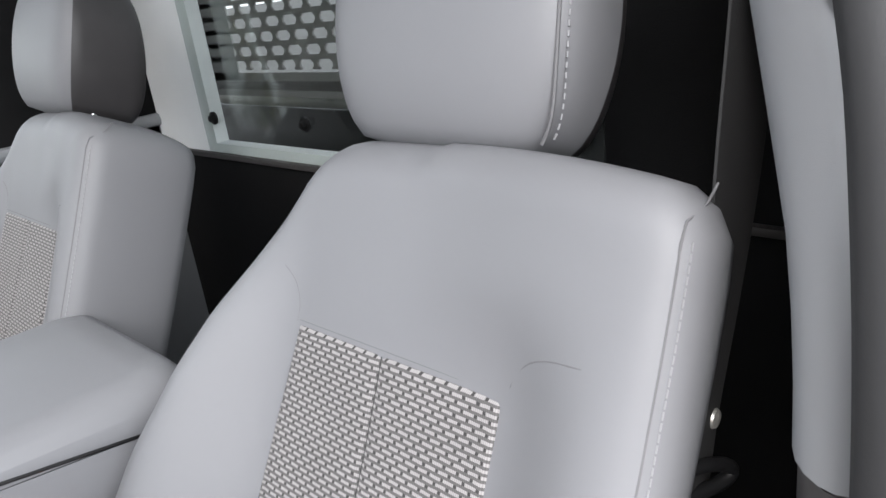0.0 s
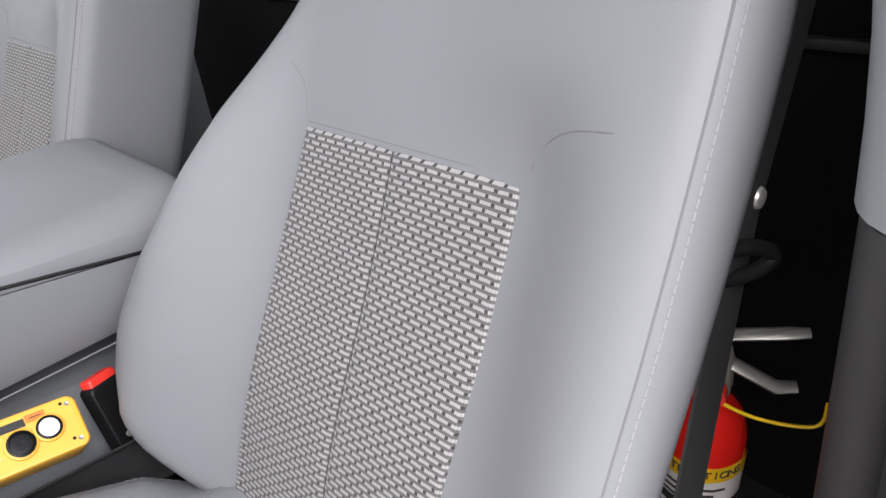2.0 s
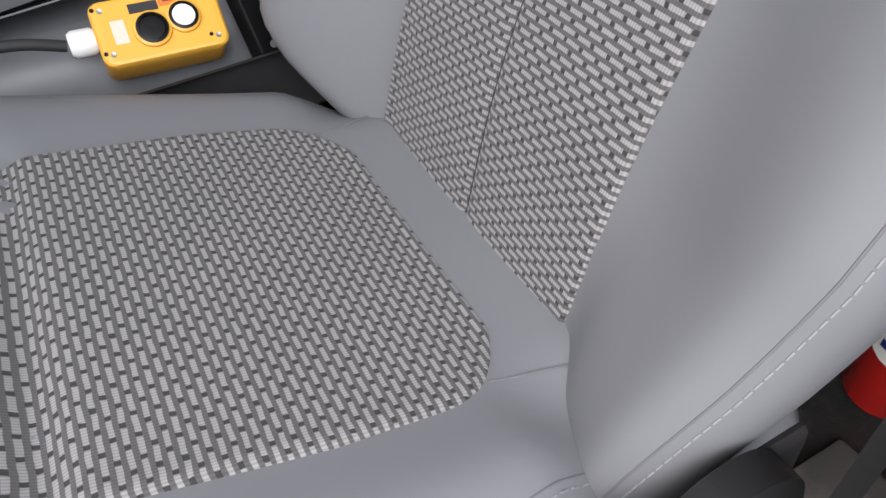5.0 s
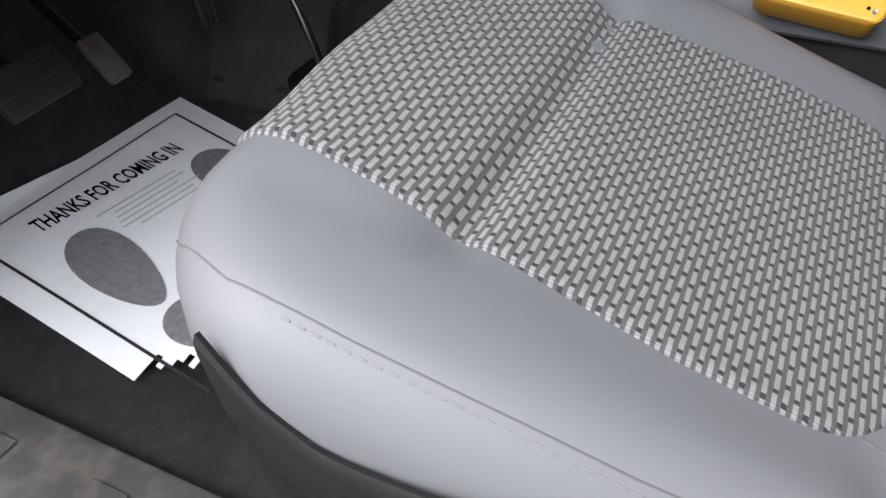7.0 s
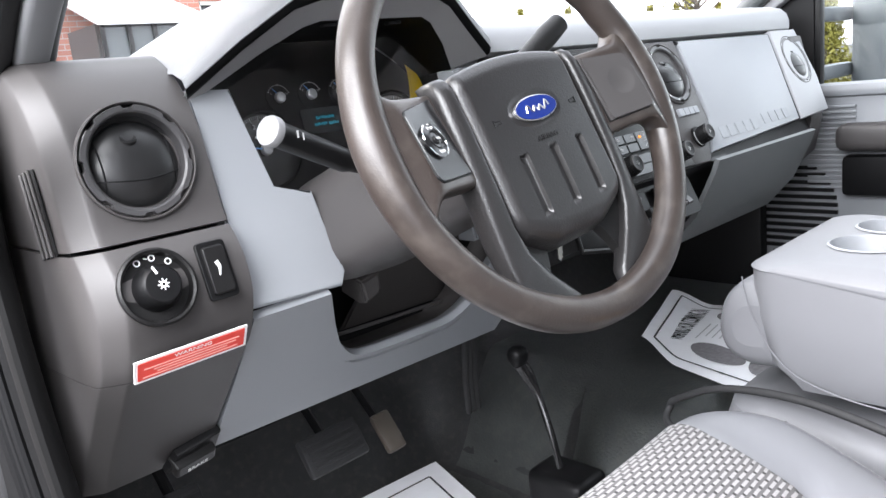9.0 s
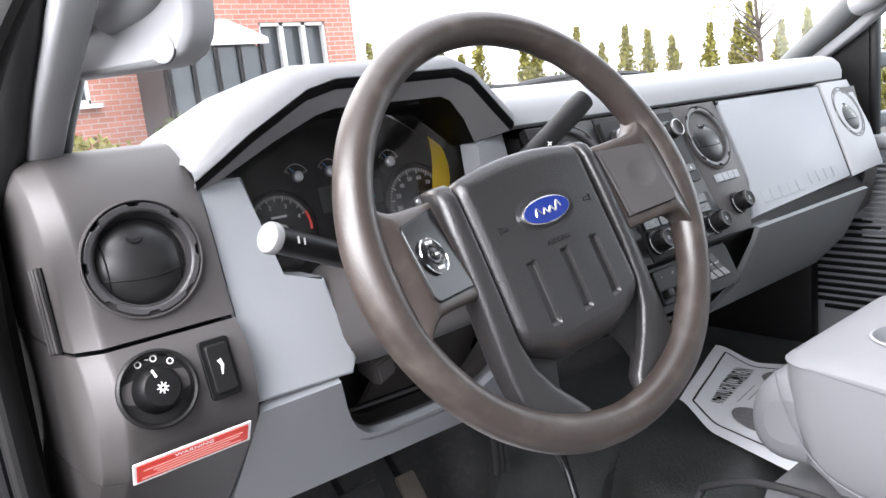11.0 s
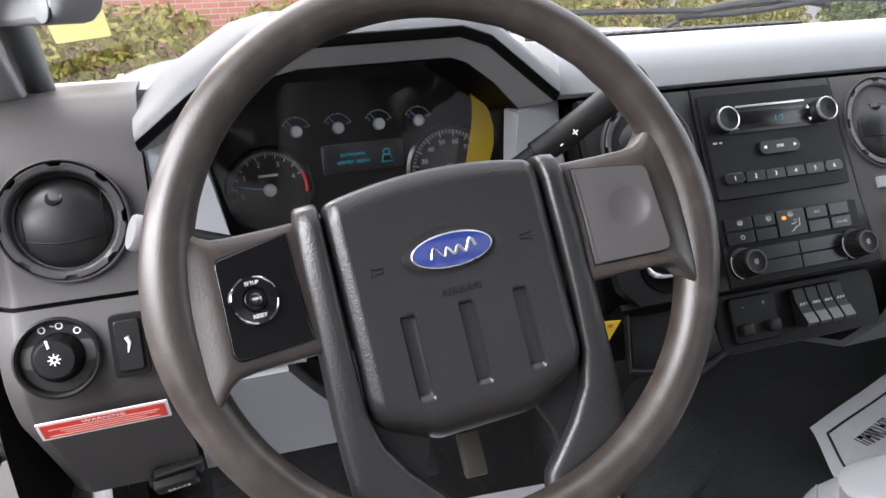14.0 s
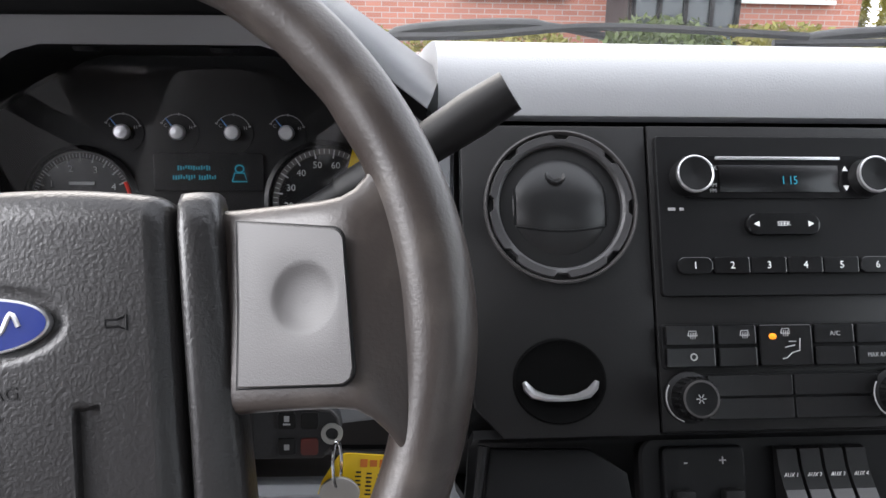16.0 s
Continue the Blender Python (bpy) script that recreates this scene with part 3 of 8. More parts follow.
# far door with window, armrest and speaker
fd = thing("passenger_door", (1.27, 0.3, 0.0), "closed far door with grey panel, dark armrest and speaker grille", "door", "", "structure")
bm = bm_new()
add_box(bm, (1.285, 0.10, 0.36), (0.05, 1.56, 0.66), None, 0.012)
add_box(bm, (1.278, 0.10, 0.675), (0.065, 1.56, 0.03), None, 0.012)
part("panel", bm, STONE, fd)
bm = bm_new()
add_box(bm, (1.235, 0.33, 0.575), (0.06, 0.50, 0.06), None, 0.02, 3)
part("armrest", bm, DARKGREY, fd, "dark grey armrest")
bm = bm_new()
add_box(bm, (1.243, 0.33, 0.49), (0.04, 0.48, 0.09), None, 0.012)
part("pocket", bm, BLACK, fd)
bm = bm_new()
for k in range(13):
    z = 0.30 + 0.017 * k
    h = math.sqrt(max(0.0, 1 - ((z - 0.405) / 0.118) ** 2)) * 0.10
    if h > 0.01:
        add_box(bm, (1.257, 0.685, z), (0.008, 2 * h, 0.0085))
part("speaker_grille", bm, BLACK, fd, "black slotted speaker grille", smooth=False)
bm = bm_new()
for k in range(16):
    add_box(bm, (1.256, 0.60, 0.46 + 0.012 * k), (0.007, 0.10, 0.005), None, 0.001)
part("rib", bm, STONE, fd)
bm = bm_new()
add_box(bm, (1.285, 0.645, 0.86), (0.03, 0.035, 0.36), None, 0.008)
part("window_division", bm, BLACK, fd)
bm = bm_new()
add_box(bm, (1.29, 0.10, 1.02), (0.006, 1.5, 0.70))
pn = part("pane", bm, PANE, fd)
pn.visible_shadow = False
bm = bm_new()
add_prism(bm, [(0.64, 0.69), (0.94, 0.69), (0.80, 0.83), (0.64, 0.98)], 1.262, 1.285)
part("sail_panel", bm, BLACK, fd, "black corner cover behind the mirror")

bm = bm_new()
add_box(bm, (1.285, -0.47, 1.02), (0.05, 0.38, 0.78), None, 0.012)
part("rear_quarter", bm, CARPET, fd, "dark quarter trim behind the far window")

bm = bm_new()
add_box(bm, (1.23, 1.05, 0.28), (0.04, 0.62, 0.66), None, 0.01)
structure("wall_kick_panel_far", bm, BLACK, "black kick panel beside the far footwell", "wall")

# tow mirror outside the far window
mir = thing("tow_mirror", (1.55, 0.68, 0.69), "black tow mirror on two telescoping arms", "mirror")
bm = bm_new()
add_box(bm, (1.72, 0.64, 0.80), (0.20, 0.09, 0.33), None, 0.03, 3)
part("housing", bm, mat("mirror_plastic", (0.10, 0.11, 0.12), 0.5), mir)
for z0, z1 in ((0.79, 0.915), (0.67, 0.765)):
    bm = bm_new()
    add_box(bm, (1.72, 0.592, (z0 + z1) / 2), (0.165, 0.006, z1 - z0), None, 0.002)
    part("mirror_glass", bm, CHROME, mir)
for z in (0.845, 0.705):
    bm = bm_new()
    add_box(bm, (1.50, 0.70, z), (0.30, 0.04, 0.035), None, 0.008)
    add_box(bm, (1.38, 0.70, z), (0.06, 0.05, 0.05), None, 0.01)
    part("arm", bm, mir.children[0].data.materials[0], mir)

# windshield, bonnet and wipers
bm = bm_new()
ws = []
for k in range(13):
    u = k / 12
    x = -0.36 + 1.66 * u
    bow = 0.10 * (1 - (2 * u - 1) ** 2)
    ws.append(((x, 1.04 + bow, 0.80), (x * 0.94 + 0.03, 0.24 + 0.5 * bow, 1.40)))
a = [bm.verts.new(p) for p, q in ws]
b = [bm.verts.new(q) for p, q in ws]
for k in range(12):
    bm.faces.new((a[k], a[k + 1], b[k + 1], b[k]))
wsob = structure("window_windshield", bm, PANE, "clear windshield over the dash", "windshield")
wsob.visible_shadow = False
bm = bm_new()
rings = []
for k in range(15):
    y = 1.20 + 1.25 * k / 14
    z = 0.795 + 0.030 * math.sin(math.pi / 2 * min(1, k / 6)) - 0.06 * (k / 14) ** 4
    rings.append([(0.47 + 0.80 * (-1 + 2 * j / 16), y, z - 0.06 * abs(-1 + 2 * j / 16) ** 6) for j in range(17)])
add_loft(bm, rings, False)
bmesh.ops.solidify(bm, geom=bm.faces[:], thickness=0.02)
bonnet = thing("bonnet", (0.47, 1.8, 0.75), "white painted bonnet beyond the windshield", "car hood", "", "structure")
part("skin", bm, HOODWHITE, bonnet)
for c, sz in (((-0.325, 1.83, 0.24), (0.02, 1.24, 1.00)), ((1.265, 1.83, 0.24), (0.02, 1.24, 1.00)), ((0.47, 2.44, 0.24), (1.57, 0.02, 0.98))):
    bm = bm_new()
    add_box(bm, c, sz, None, 0.006)
    part("side_panel", bm, HOODWHITE, bonnet, "plain white panel below the bonnet")
bm = bm_new()
add_box(bm, (0.47, 1.16, 0.79), (1.60, 0.12, 0.03), None, 0.01)
part("cowl_grille", bm, BLACK, bonnet, "black cowl grille")
for x0, x1 in ((0.10, 0.74), (0.68, 1.20)):
    wp = thing("wiper", (x0, 1.14, 0.83), "black windshield wiper lying along the glass", "wiper", "wipers")
    bm = bm_new()
    add_tube(bm, spline([(x0, 1.20, 0.835), (x0 + 0.08, 1.19, 0.868), (x0 + 0.19, 1.18, 0.880), (x0 + 0.28, 1.17, 0.880), (x0 + 0.36, 1.165, 0.868)], 6), [0.006] * 6 + [0.014] * 12 + [0.009] * 7, 10, 0.6)
    part("arm", bm, RUBBER, wp)
    bm = bm_new()
    add_tube(bm, spline([(x0 + 0.02, 1.165, 0.862), (x0 + 0.18, 1.16, 0.866), (x0 + 0.36, 1.155, 0.880), (x1, 1.15, 0.872)], 8), 0.006, 6)
    part("blade", bm, RUBBER, wp)

# parking sticker low in the windshield's corner
st = thing("windshield_sticker", (-0.242, 0.95, 0.86), "yellow paper sticker inside the windshield corner", "sticker")
bm = bm_new()
add_plate(bm, rrect(-0.030, -0.045, 0.030, 0.045, 0.003), 0.0006, basis((-0.255, 0.915, 0.914), (0.995, 0.02, 0.09), (0.0, -0.80, 0.60)))
part("paper", bm, mat("sticker_yellow", (0.75, 0.66, 0.22), 0.6, var=0.08), st)

# the yard ahead: a brick building, hedges and bare trees
BRICK = bpy.data.materials.new("brick_wall")
BRICK.use_nodes = True
n_, l_ = BRICK.node_tree.nodes, BRICK.node_tree.links
tcn, brn = n_.new("ShaderNodeTexCoord"), n_.new("ShaderNodeTexBrick")
mp = n_.new("ShaderNodeMapping")
mp.inputs["Rotation"].default_value = (radians(90), 0, 0)
l_.new(tcn.outputs["Object"], mp.inputs[0])
l_.new(mp.outputs[0], brn.inputs["Vector"])
for k, v in (("Scale", 1.0), ("Mortar Size", 0.007), ("Brick Width", 0.22), ("Row Height", 0.075)):
    brn.inputs[k].default_value = v
brn.inputs["Color1"].default_value = (0.50, 0.20, 0.14, 1)
brn.inputs["Color2"].default_value = (0.40, 0.15, 0.105, 1)
brn.inputs["Mortar"].default_value = (0.45, 0.36, 0.32, 1)
l_.new(brn.outputs["Color"], n_["Principled BSDF"].inputs["Base Color"])
n_["Principled BSDF"].inputs["Roughness"].default_value = 0.9

bld = thing("brick_building", (5.0, 11.0, -0.75), "low red brick office building with white framed windows", "building")
bm = bm_new()
holes = [(-6.2, -4.4), (-2.4, -0.6), (1.27, 2.60), (5.25, 6.45)]
edge = -9.0
for h0, h1 in holes + [(7.0, 7.0)]:
    add_box(bm, ((edge + h0) / 2, 11.25, 1.05), (h0 - edge, 0.5, 3.6))
    if h1 > h0:
        add_box(bm, ((h0 + h1) / 2, 11.25, 0.28), (h1 - h0, 0.5, 2.06))
        add_box(bm, ((h0 + h1) / 2, 11.25, 2.60), (h1 - h0, 0.5, 0.5))
    edge = h1
part("wall", bm, BRICK, bld, smooth=False)
bm = bm_new()
add_box(bm, (-1.0, 13.5, 2.92), (16.3, 5.2, 0.16))
part("roof", bm, mat("roof_trim", (0.5, 0.5, 0.5), 0.7), bld, smooth=False)
WINFRAME = mat("white_window_frame", (0.75, 0.75, 0.74), 0.5)
WINGLASS = mat("dark_window_glass", (0.05, 0.06, 0.065), 0.08, bump=0.0)
for h0, h1 in holes:
    bm = bm_new()
    for k in range(4):
        add_box(bm, (h0 + (h1 - h0) * k / 3, 11.08, 1.83), (0.07, 0.10, 1.04))
    for z in (1.34, 2.33):
        add_box(bm, ((h0 + h1) / 2, 11.08, z), (h1 - h0, 0.10, 0.07))
    add_box(bm, ((h0 + h1) / 2, 11.0, 1.29), (h1 - h0 + 0.2, 0.25, 0.06))
    wf = part("window", bm, WINFRAME, bld, "white framed window", smooth=False)
    bm = bm_new()
    add_box(bm, ((h0 + h1) / 2, 11.2, 1.83), (h1 - h0, 0.02, 1.04))
    part("pane", bm, WINGLASS, wf, smooth=False)

# a glazed entrance porch with a white sloping roof against the brick wall
porch = thing("glazed_porch", (4.0, 10.5, -0.75), "glazed entrance porch with a white sloping roof", "porch")
bm = bm_new()
add_prism(bm, [(9.75, 1.98), (11.02, 2.42), (11.02, 2.36), (9.75, 1.90)], 3.20, 4.72)
part("roof", bm, HOODWHITE, porch, "white sloping roof", smooth=False)
for k in range(5):
    bm = bm_new()
    add_box(bm, (3.28 + 0.34 * k, 9.86, 0.58), (0.06, 0.06, 2.66))
    part("post", bm, BLACK, porch, smooth=False)
for k in range(4):
    bm = bm_new()
    add_box(bm, (3.45 + 0.34 * k, 9.88, 0.58), (0.28, 0.02, 2.60))
    part("pane", bm, WINGLASS, porch, smooth=False)
bm = bm_new()
add_box(bm, (3.95, 10.5, 0.6), (1.38, 1.0, 2.68))
part("side_wall", bm, DARKGREY, porch, smooth=False)

LEAF_Y = mat("yellow_green_leaves", (0.22, 0.20, 0.035), 0.7, var=0.5, var_scale=3)
LEAF_G = mat("green_leaves", (0.08, 0.11, 0.03), 0.7, var=0.5, var_scale=3)
BARK = mat("bark", (0.12, 0.10, 0.08), 0.9)


def leaf_cloud(bm, c, size, count, leaf, rng):
    for _ in range(count):
        while True:
            p = Vector((rng.uniform(-1, 1), rng.uniform(-1, 1), rng.uniform(-1, 1)))
            if abs(p.x) ** 3 + abs(p.y) ** 3 + abs(p.z) ** 3 < rng.uniform(0.75, 1.1):
                break
        p = Vector((c[0] + p.x * size[0], c[1] + p.y * size[1], c[2] + p.z * size[2]))
        u = Vector((rng.gauss(0, 1), rng.gauss(0, 1), rng.gauss(0, 1))).normalized() * leaf
        v = Vector((rng.gauss(0, 1), rng.gauss(0, 1), rng.gauss(0, 1))).normalized() * leaf * 0.6
        bm.faces.new([bm.verts.new(q) for q in (p - u, p + v, p + u, p - v)])


rng = random.Random(5)
for x, y, s, mt in ((-3.2, 9.8, (1.3, 0.6, 0.55), LEAF_Y), (-0.9, 9.9, (1.4, 0.6, 0.6), LEAF_Y), (1.5, 9.8, (1.3, 0.6, 0.55), LEAF_Y), (3.6, 9.6, (0.9, 0.6, 0.62), LEAF_G),
                    (5.2, 9.9, (1.1, 0.7, 0.6), LEAF_Y), (8.1, 10.0, (1.2, 0.6, 0.6), LEAF_Y), (11.0, 9.8, (1.3, 0.6, 0.7), LEAF_G)):
    sh = thing("shrub", (x, y, -0.75), "clipped yellow-green shrub in front of the brick wall", "shrub", "shrubs by the building")
    bm = bm_new()
    leaf_cloud(bm, (x, y, 0.12), (s[0], s[1], s[2] * 1.5), 5200, 0.060, rng)
    tagged(part("crown", bm, mt, sh, smooth=False), kind="stuff")
    bm = bm_new()
    for k in range(5):
        add_tube(bm, [(x + 0.1 * (k - 2), y, -0.76), (x + 0.3 * (k - 2), y + 0.1, -0.2), (x + 0.42 * (k - 2), y - 0.1, 0.3)], [0.03, 0.02, 0.008], 5)
    part("stems", bm, BARK, sh)
# conifer hedge along the far side
for k in range(24):
    x, y = 11.0 + 0.62 * k + rng.uniform(-0.2, 0.2), 17.5 - 0.45 * k + rng.uniform(-0.3, 0.3)
    hgt = rng.uniform(2.6, 3.4)
    tr = thing("conifer", (x, y, -0.75), "narrow yellow-green conifer in a hedge row", "tree", "conifer hedge")
    bm = bm_new()
    add_tube(bm, [(x, y, -0.8), (x + 0.03, y, hgt * 0.5 - 0.7), (x, y, hgt - 0.9)], [0.07, 0.05, 0.01], 6)
    part("trunk", bm, BARK, tr)
    bm = bm_new()
    for j in range(7):
        f_ = j / 6
        leaf_cloud(bm, (x + rng.uniform(-0.05, 0.05), y, -0.5 + f_ * (hgt - 0.5)), (0.55 * (1.15 - f_), 0.55 * (1.15 - f_), 0.36), 260, 0.075, rng)
    tagged(part("crown", bm, LEAF_Y, tr, smooth=False), kind="stuff")
for x, y in ((17.0, 9.0), (21.0, 6.0), (14.0, 3.5)):
    tr = thing("bare_tree", (x, y, -0.75), "bare brown tree with thin limbs and few leaves", "tree", "bare trees")
    bm = bm_new()
    add_tube(bm, [(x, y, -0.8), (x + 0.05, y, 0.8), (x, y + 0.1, 2.4)], [0.09, 0.07, 0.04], 7)
    part("trunk", bm, BARK, tr)
    bm = bm_new()
    tips = []
    for k in range(14):
        a = rng.uniform(0, 6.28)
        z = rng.uniform(0.7, 2.3)
        q = (x + 1.1 * math.cos(a), y + 1.1 * math.sin(a), z + rng.uniform(0.6, 1.3))
        add_tube(bm, [(x, y, z), (x + 0.5 * math.cos(a), y + 0.5 * math.sin(a), z + 0.35), q], [0.03, 0.018, 0.005], 5)
        tips.append(q)
    part("limbs", bm, BARK, tr)
    bm = bm_new()
    for q in tips:
        leaf_cloud(bm, q, (0.5, 0.5, 0.4), 40, 0.05, rng)
    tagged(part("crown", bm, LEAF_Y, tr, smooth=False), kind="stuff")

# ---- dashboard ----
RAD = 0.052


def stack(u, v, w=0.0):
    """A place on the sloping centre face: u across, v up along it, w off it."""
    return Matrix(((1, 0, 0, u), (0, 0.42, -0.908, 0.639 + 0.42 * v - 0.908 * w), (0, 0.908, 0.42, 0.805 + 0.908 * v + 0.42 * w), (0, 0, 0, 1)))


dash = thing("dashboard", (0.45, 0.8, 0.4), "grey and charcoal plastic dashboard with round vents", "dashboard")


def add_sheet(bm, prof, x0, x1, thick=0.006, nx=2, warp=None):
    """A bent panel: an open line of (y, z) drawn from x0 to x1 and thickened forwards."""
    rows = []
    for k in range(nx + 1):
        x = x0 + (x1 - x0) * k / nx
        rows.append([bm.verts.new(warp(x, y, z) if warp else (x, y, z)) for y, z in prof])
    faces = []
    for a, b in zip(rows, rows[1:]):
        for j in range(len(prof) - 1):
            faces.append(bm.faces.new((a[j], a[j + 1], b[j + 1], b[j])))
    bmesh.ops.recalc_face_normals(bm, faces=faces)
    bmesh.ops.solidify(bm, geom=faces, thickness=thick)


# padded top
bm = bm_new()
pad_prof = [(1.10, 0.815), (1.0, 0.842), (0.85, 0.858), (0.73, 0.866), (0.690, 0.866), (0.668, 0.860), (0.655, 0.848), (0.650, 0.834), (0.650, 0.818), (0.656, 0.813), (0.70, 0.812), (1.10, 0.80)]
add_prism(bm, pad_prof, 0.20, 1.165)
bmesh.ops.bevel(bm, geom=[e for e in bm.edges if abs((e.verts[0].co - e.verts[1].co).x) < 1e-6 and e.verts[0].co.x > 1.1], offset=0.012, segments=3, affect="EDGES")
part("top_pad", bm, PADGREY, dash, "grained grey dash pad", angle=50)
bm = bm_new()
add_prism(bm, [(1.10, 0.815), (0.95, 0.840), (0.84, 0.846), (0.80, 0.84), (0.80, 0.80), (1.10, 0.79)], -0.325, 0.21)
part("top_pad", bm, PADGREY, dash, angle=50)
bm = bm_new()
for k in range(26):
    add_box(bm, (0.33 + 0.018 * k, 0.98, 0.852), (0.009, 0.05, 0.006), None, 0.001)
part("defrost_grille", bm, BLACK, dash, smooth=False)

# centre face
bm = bm_new()
add_plate(bm, [(0.215, 0.008), (0.215, -0.135), (0.222, -0.185), (0.24, -0.205), (0.345, -0.205), (0.345, 0.008)], 0.012, stack(0, 0, -0.012), 0.002)
part("driver_side_face", bm, CHARCOAL, dash)
bm = bm_new()
add_plate(bm, [(0.346, 0.008), (0.346, -0.203), (0.545, -0.203), (0.535, -0.13), (0.527, 0.008)], 0.013, stack(0, 0, -0.012), 0.002)
part("centre_face", bm, CHARCOAL, dash)
bm = bm_new()
add_plate(bm, [(0.5285, 0.008), (0.5365, -0.13), (0.546, -0.203), (0.60, -0.205), (0.648, -0.135), (0.652, 0.008)], 0.012, stack(0, 0, -0.012), 0.002)
part("far_side_face", bm, DARKGREY, dash)
bm = bm_new()
add_prism(bm, [(0.66, 0.80), (1.0, 0.80), (1.0, 0.50), (0.70, 0.49), (0.585, 0.60)], 0.22, 1.12)
part("core", bm, BLACK, dash)
# lower apron under the switches
bm = bm_new()
add_sheet(bm, [(0.560, 0.622), (0.585, 0.60), (0.592, 0.565), (0.60, 0.545), (0.66, 0.515), (0.76, 0.50)], 0.22, 0.66, 0.006)
part("apron", bm, BLACK, dash, "dark lower centre apron")
bm = bm_new()
add_plate(bm, rrect(0.335, -0.272, 0.548, -0.208, 0.012), 0.010, stack(0, 0, -0.030), 0.003)
part("switch_recess", bm, BLACK, dash, "black recess for the lower switches")
# open cubby left of the switches
bm = bm_new()
add_plate(bm, [(0.232, -0.212), (0.225, -0.262), (0.30, -0.275), (0.33, -0.262), (0.325, -0.23), (0.30, -0.214)], 0.008, stack(0, 0, -0.020), 0.002)
part("cubby", bm, BLACK, dash, "black open cubby")
bm = bm_new()
add_tube(bm, [stack(0, 0, -0.012) @ Vector((u, v, 0)) for u, v in ((0.228, -0.210), (0.220, -0.264), (0.30, -0.280), (0.335, -0.266))], 0.004, 8)
part("cubby_rim", bm, CHARCOAL, dash)


RINGGREY = mat("vent_ring_grey", (0.0455, 0.0442, 0.0455), 0.35, grain=1500, bump=0.2)


def vent(m, name="round_vent", tilt=0.0, material=CHARCOAL):
    """A round ball vent with a notched ring; the frame's third axis points out."""
    bm = bm_new()
    add_lathe(bm, [(RAD + 0.0012, -0.004), (RAD + 0.0012, 0.0012), (RAD, 0.0018), (RAD - 0.0010, 0.0008), (RAD - 0.0014, -0.010)], m, 64, False)
    ring_ob = part(name, bm, DARKGREY, dash, "charcoal round air vent with notched ring", angle=50)
    bm = bm_new()
    seg = 128
    rings = []
    for r_tab, r_gap, h in ((0.0497, 0.0468, -0.008), (0.0497, 0.0468, 0.0012), (0.0490, 0.0462, 0.0020), (0.0445, 0.0445, 0.0016), (0.0428, 0.0428, 0.0002), (0.0410, 0.0410, -0.010)):
        ring = []
        for k in range(seg):
            r = r_gap if (k + 2) % 16 < 4 else r_tab
            ring.append(m @ Vector((r * math.cos(2 * math.pi * k / seg), r * math.sin(2 * math.pi * k / seg), h)))
        rings.append(ring)
    add_loft(bm, rings, True, False)
    part("notched_ring", bm, RINGGREY, ring_ob, angle=30)
    bm = bm_new()
    add_lathe(bm, [(RAD - 0.0012, -0.007), (0.046, -0.009), (0.036, -0.014), (0.0, -0.016)], m, 40, False)
    part("bowl", bm, BLACK, ring_ob)
    bm = bm_new()
    mt = m @ Matrix.Rotation(radians(tilt), 4, "X")
    prof = [(0.0408 * math.cos(a), -0.0145 + 0.0200 * math.sin(a)) for a in np.linspace(0, math.pi / 2 - 0.001, 18)]
    add_lathe(bm, prof, mt, 64, False)
    ball = part("ball", bm, material, ring_ob, angle=80)

    def on_ball(u, v):
        r2 = min((u * u + v * v) / 0.0408 ** 2, 1)
        return mt @ Vector((u, v, -0.0145 + 0.0200 * math.sqrt(1 - r2)))

    bm = bm_new()
    for line in ([(-0.037 + 0.074 * k / 16, -0.012 - 0.006 * math.sin(math.pi * k / 16)) for k in range(17)],
                 [(-0.0315, 0.022 - 0.05 * k / 10) for k in range(11)], [(0.0315, 0.022 - 0.05 * k / 10) for k in range(11)]):
        add_tube(bm, [on_ball(u, v) for u, v in line if u * u + v * v < 0.0395 ** 2], 0.0009, 6)
    part("louvre_gap", bm, BLACK, ring_ob)
    bm = bm_new()
    c = on_ball(-0.004, 0.0205)
    nrm = (c - mt @ Vector((0, 0, -0.03))).normalized()
    dm = basis(c, mt.to_3x3() @ Vector((1, 0, 0)), nrm.cross(mt.to_3x3() @ Vector((1, 0, 0))))
    add_lathe(bm, [(0.0072, -0.001), (0.0066, 0.0008), (0.005, 0.0004), (0.003, -0.0006), (0.0, -0.001)], dm, 24, False)
    part("thumb_dimple", bm, material, ring_ob)
    return ring_ob


VENT_BALL = mat("vent_ball", (0.0104, 0.0104, 0.01079), 0.34, grain=1400, bump=0.2, spec=0.40)
vent(stack(0.283, -0.050, 0.003), "round_vent", 0, VENT_BALL)
vent(stack(0.588, -0.050, 0.003), "round_vent", -12, VENT_BALL)

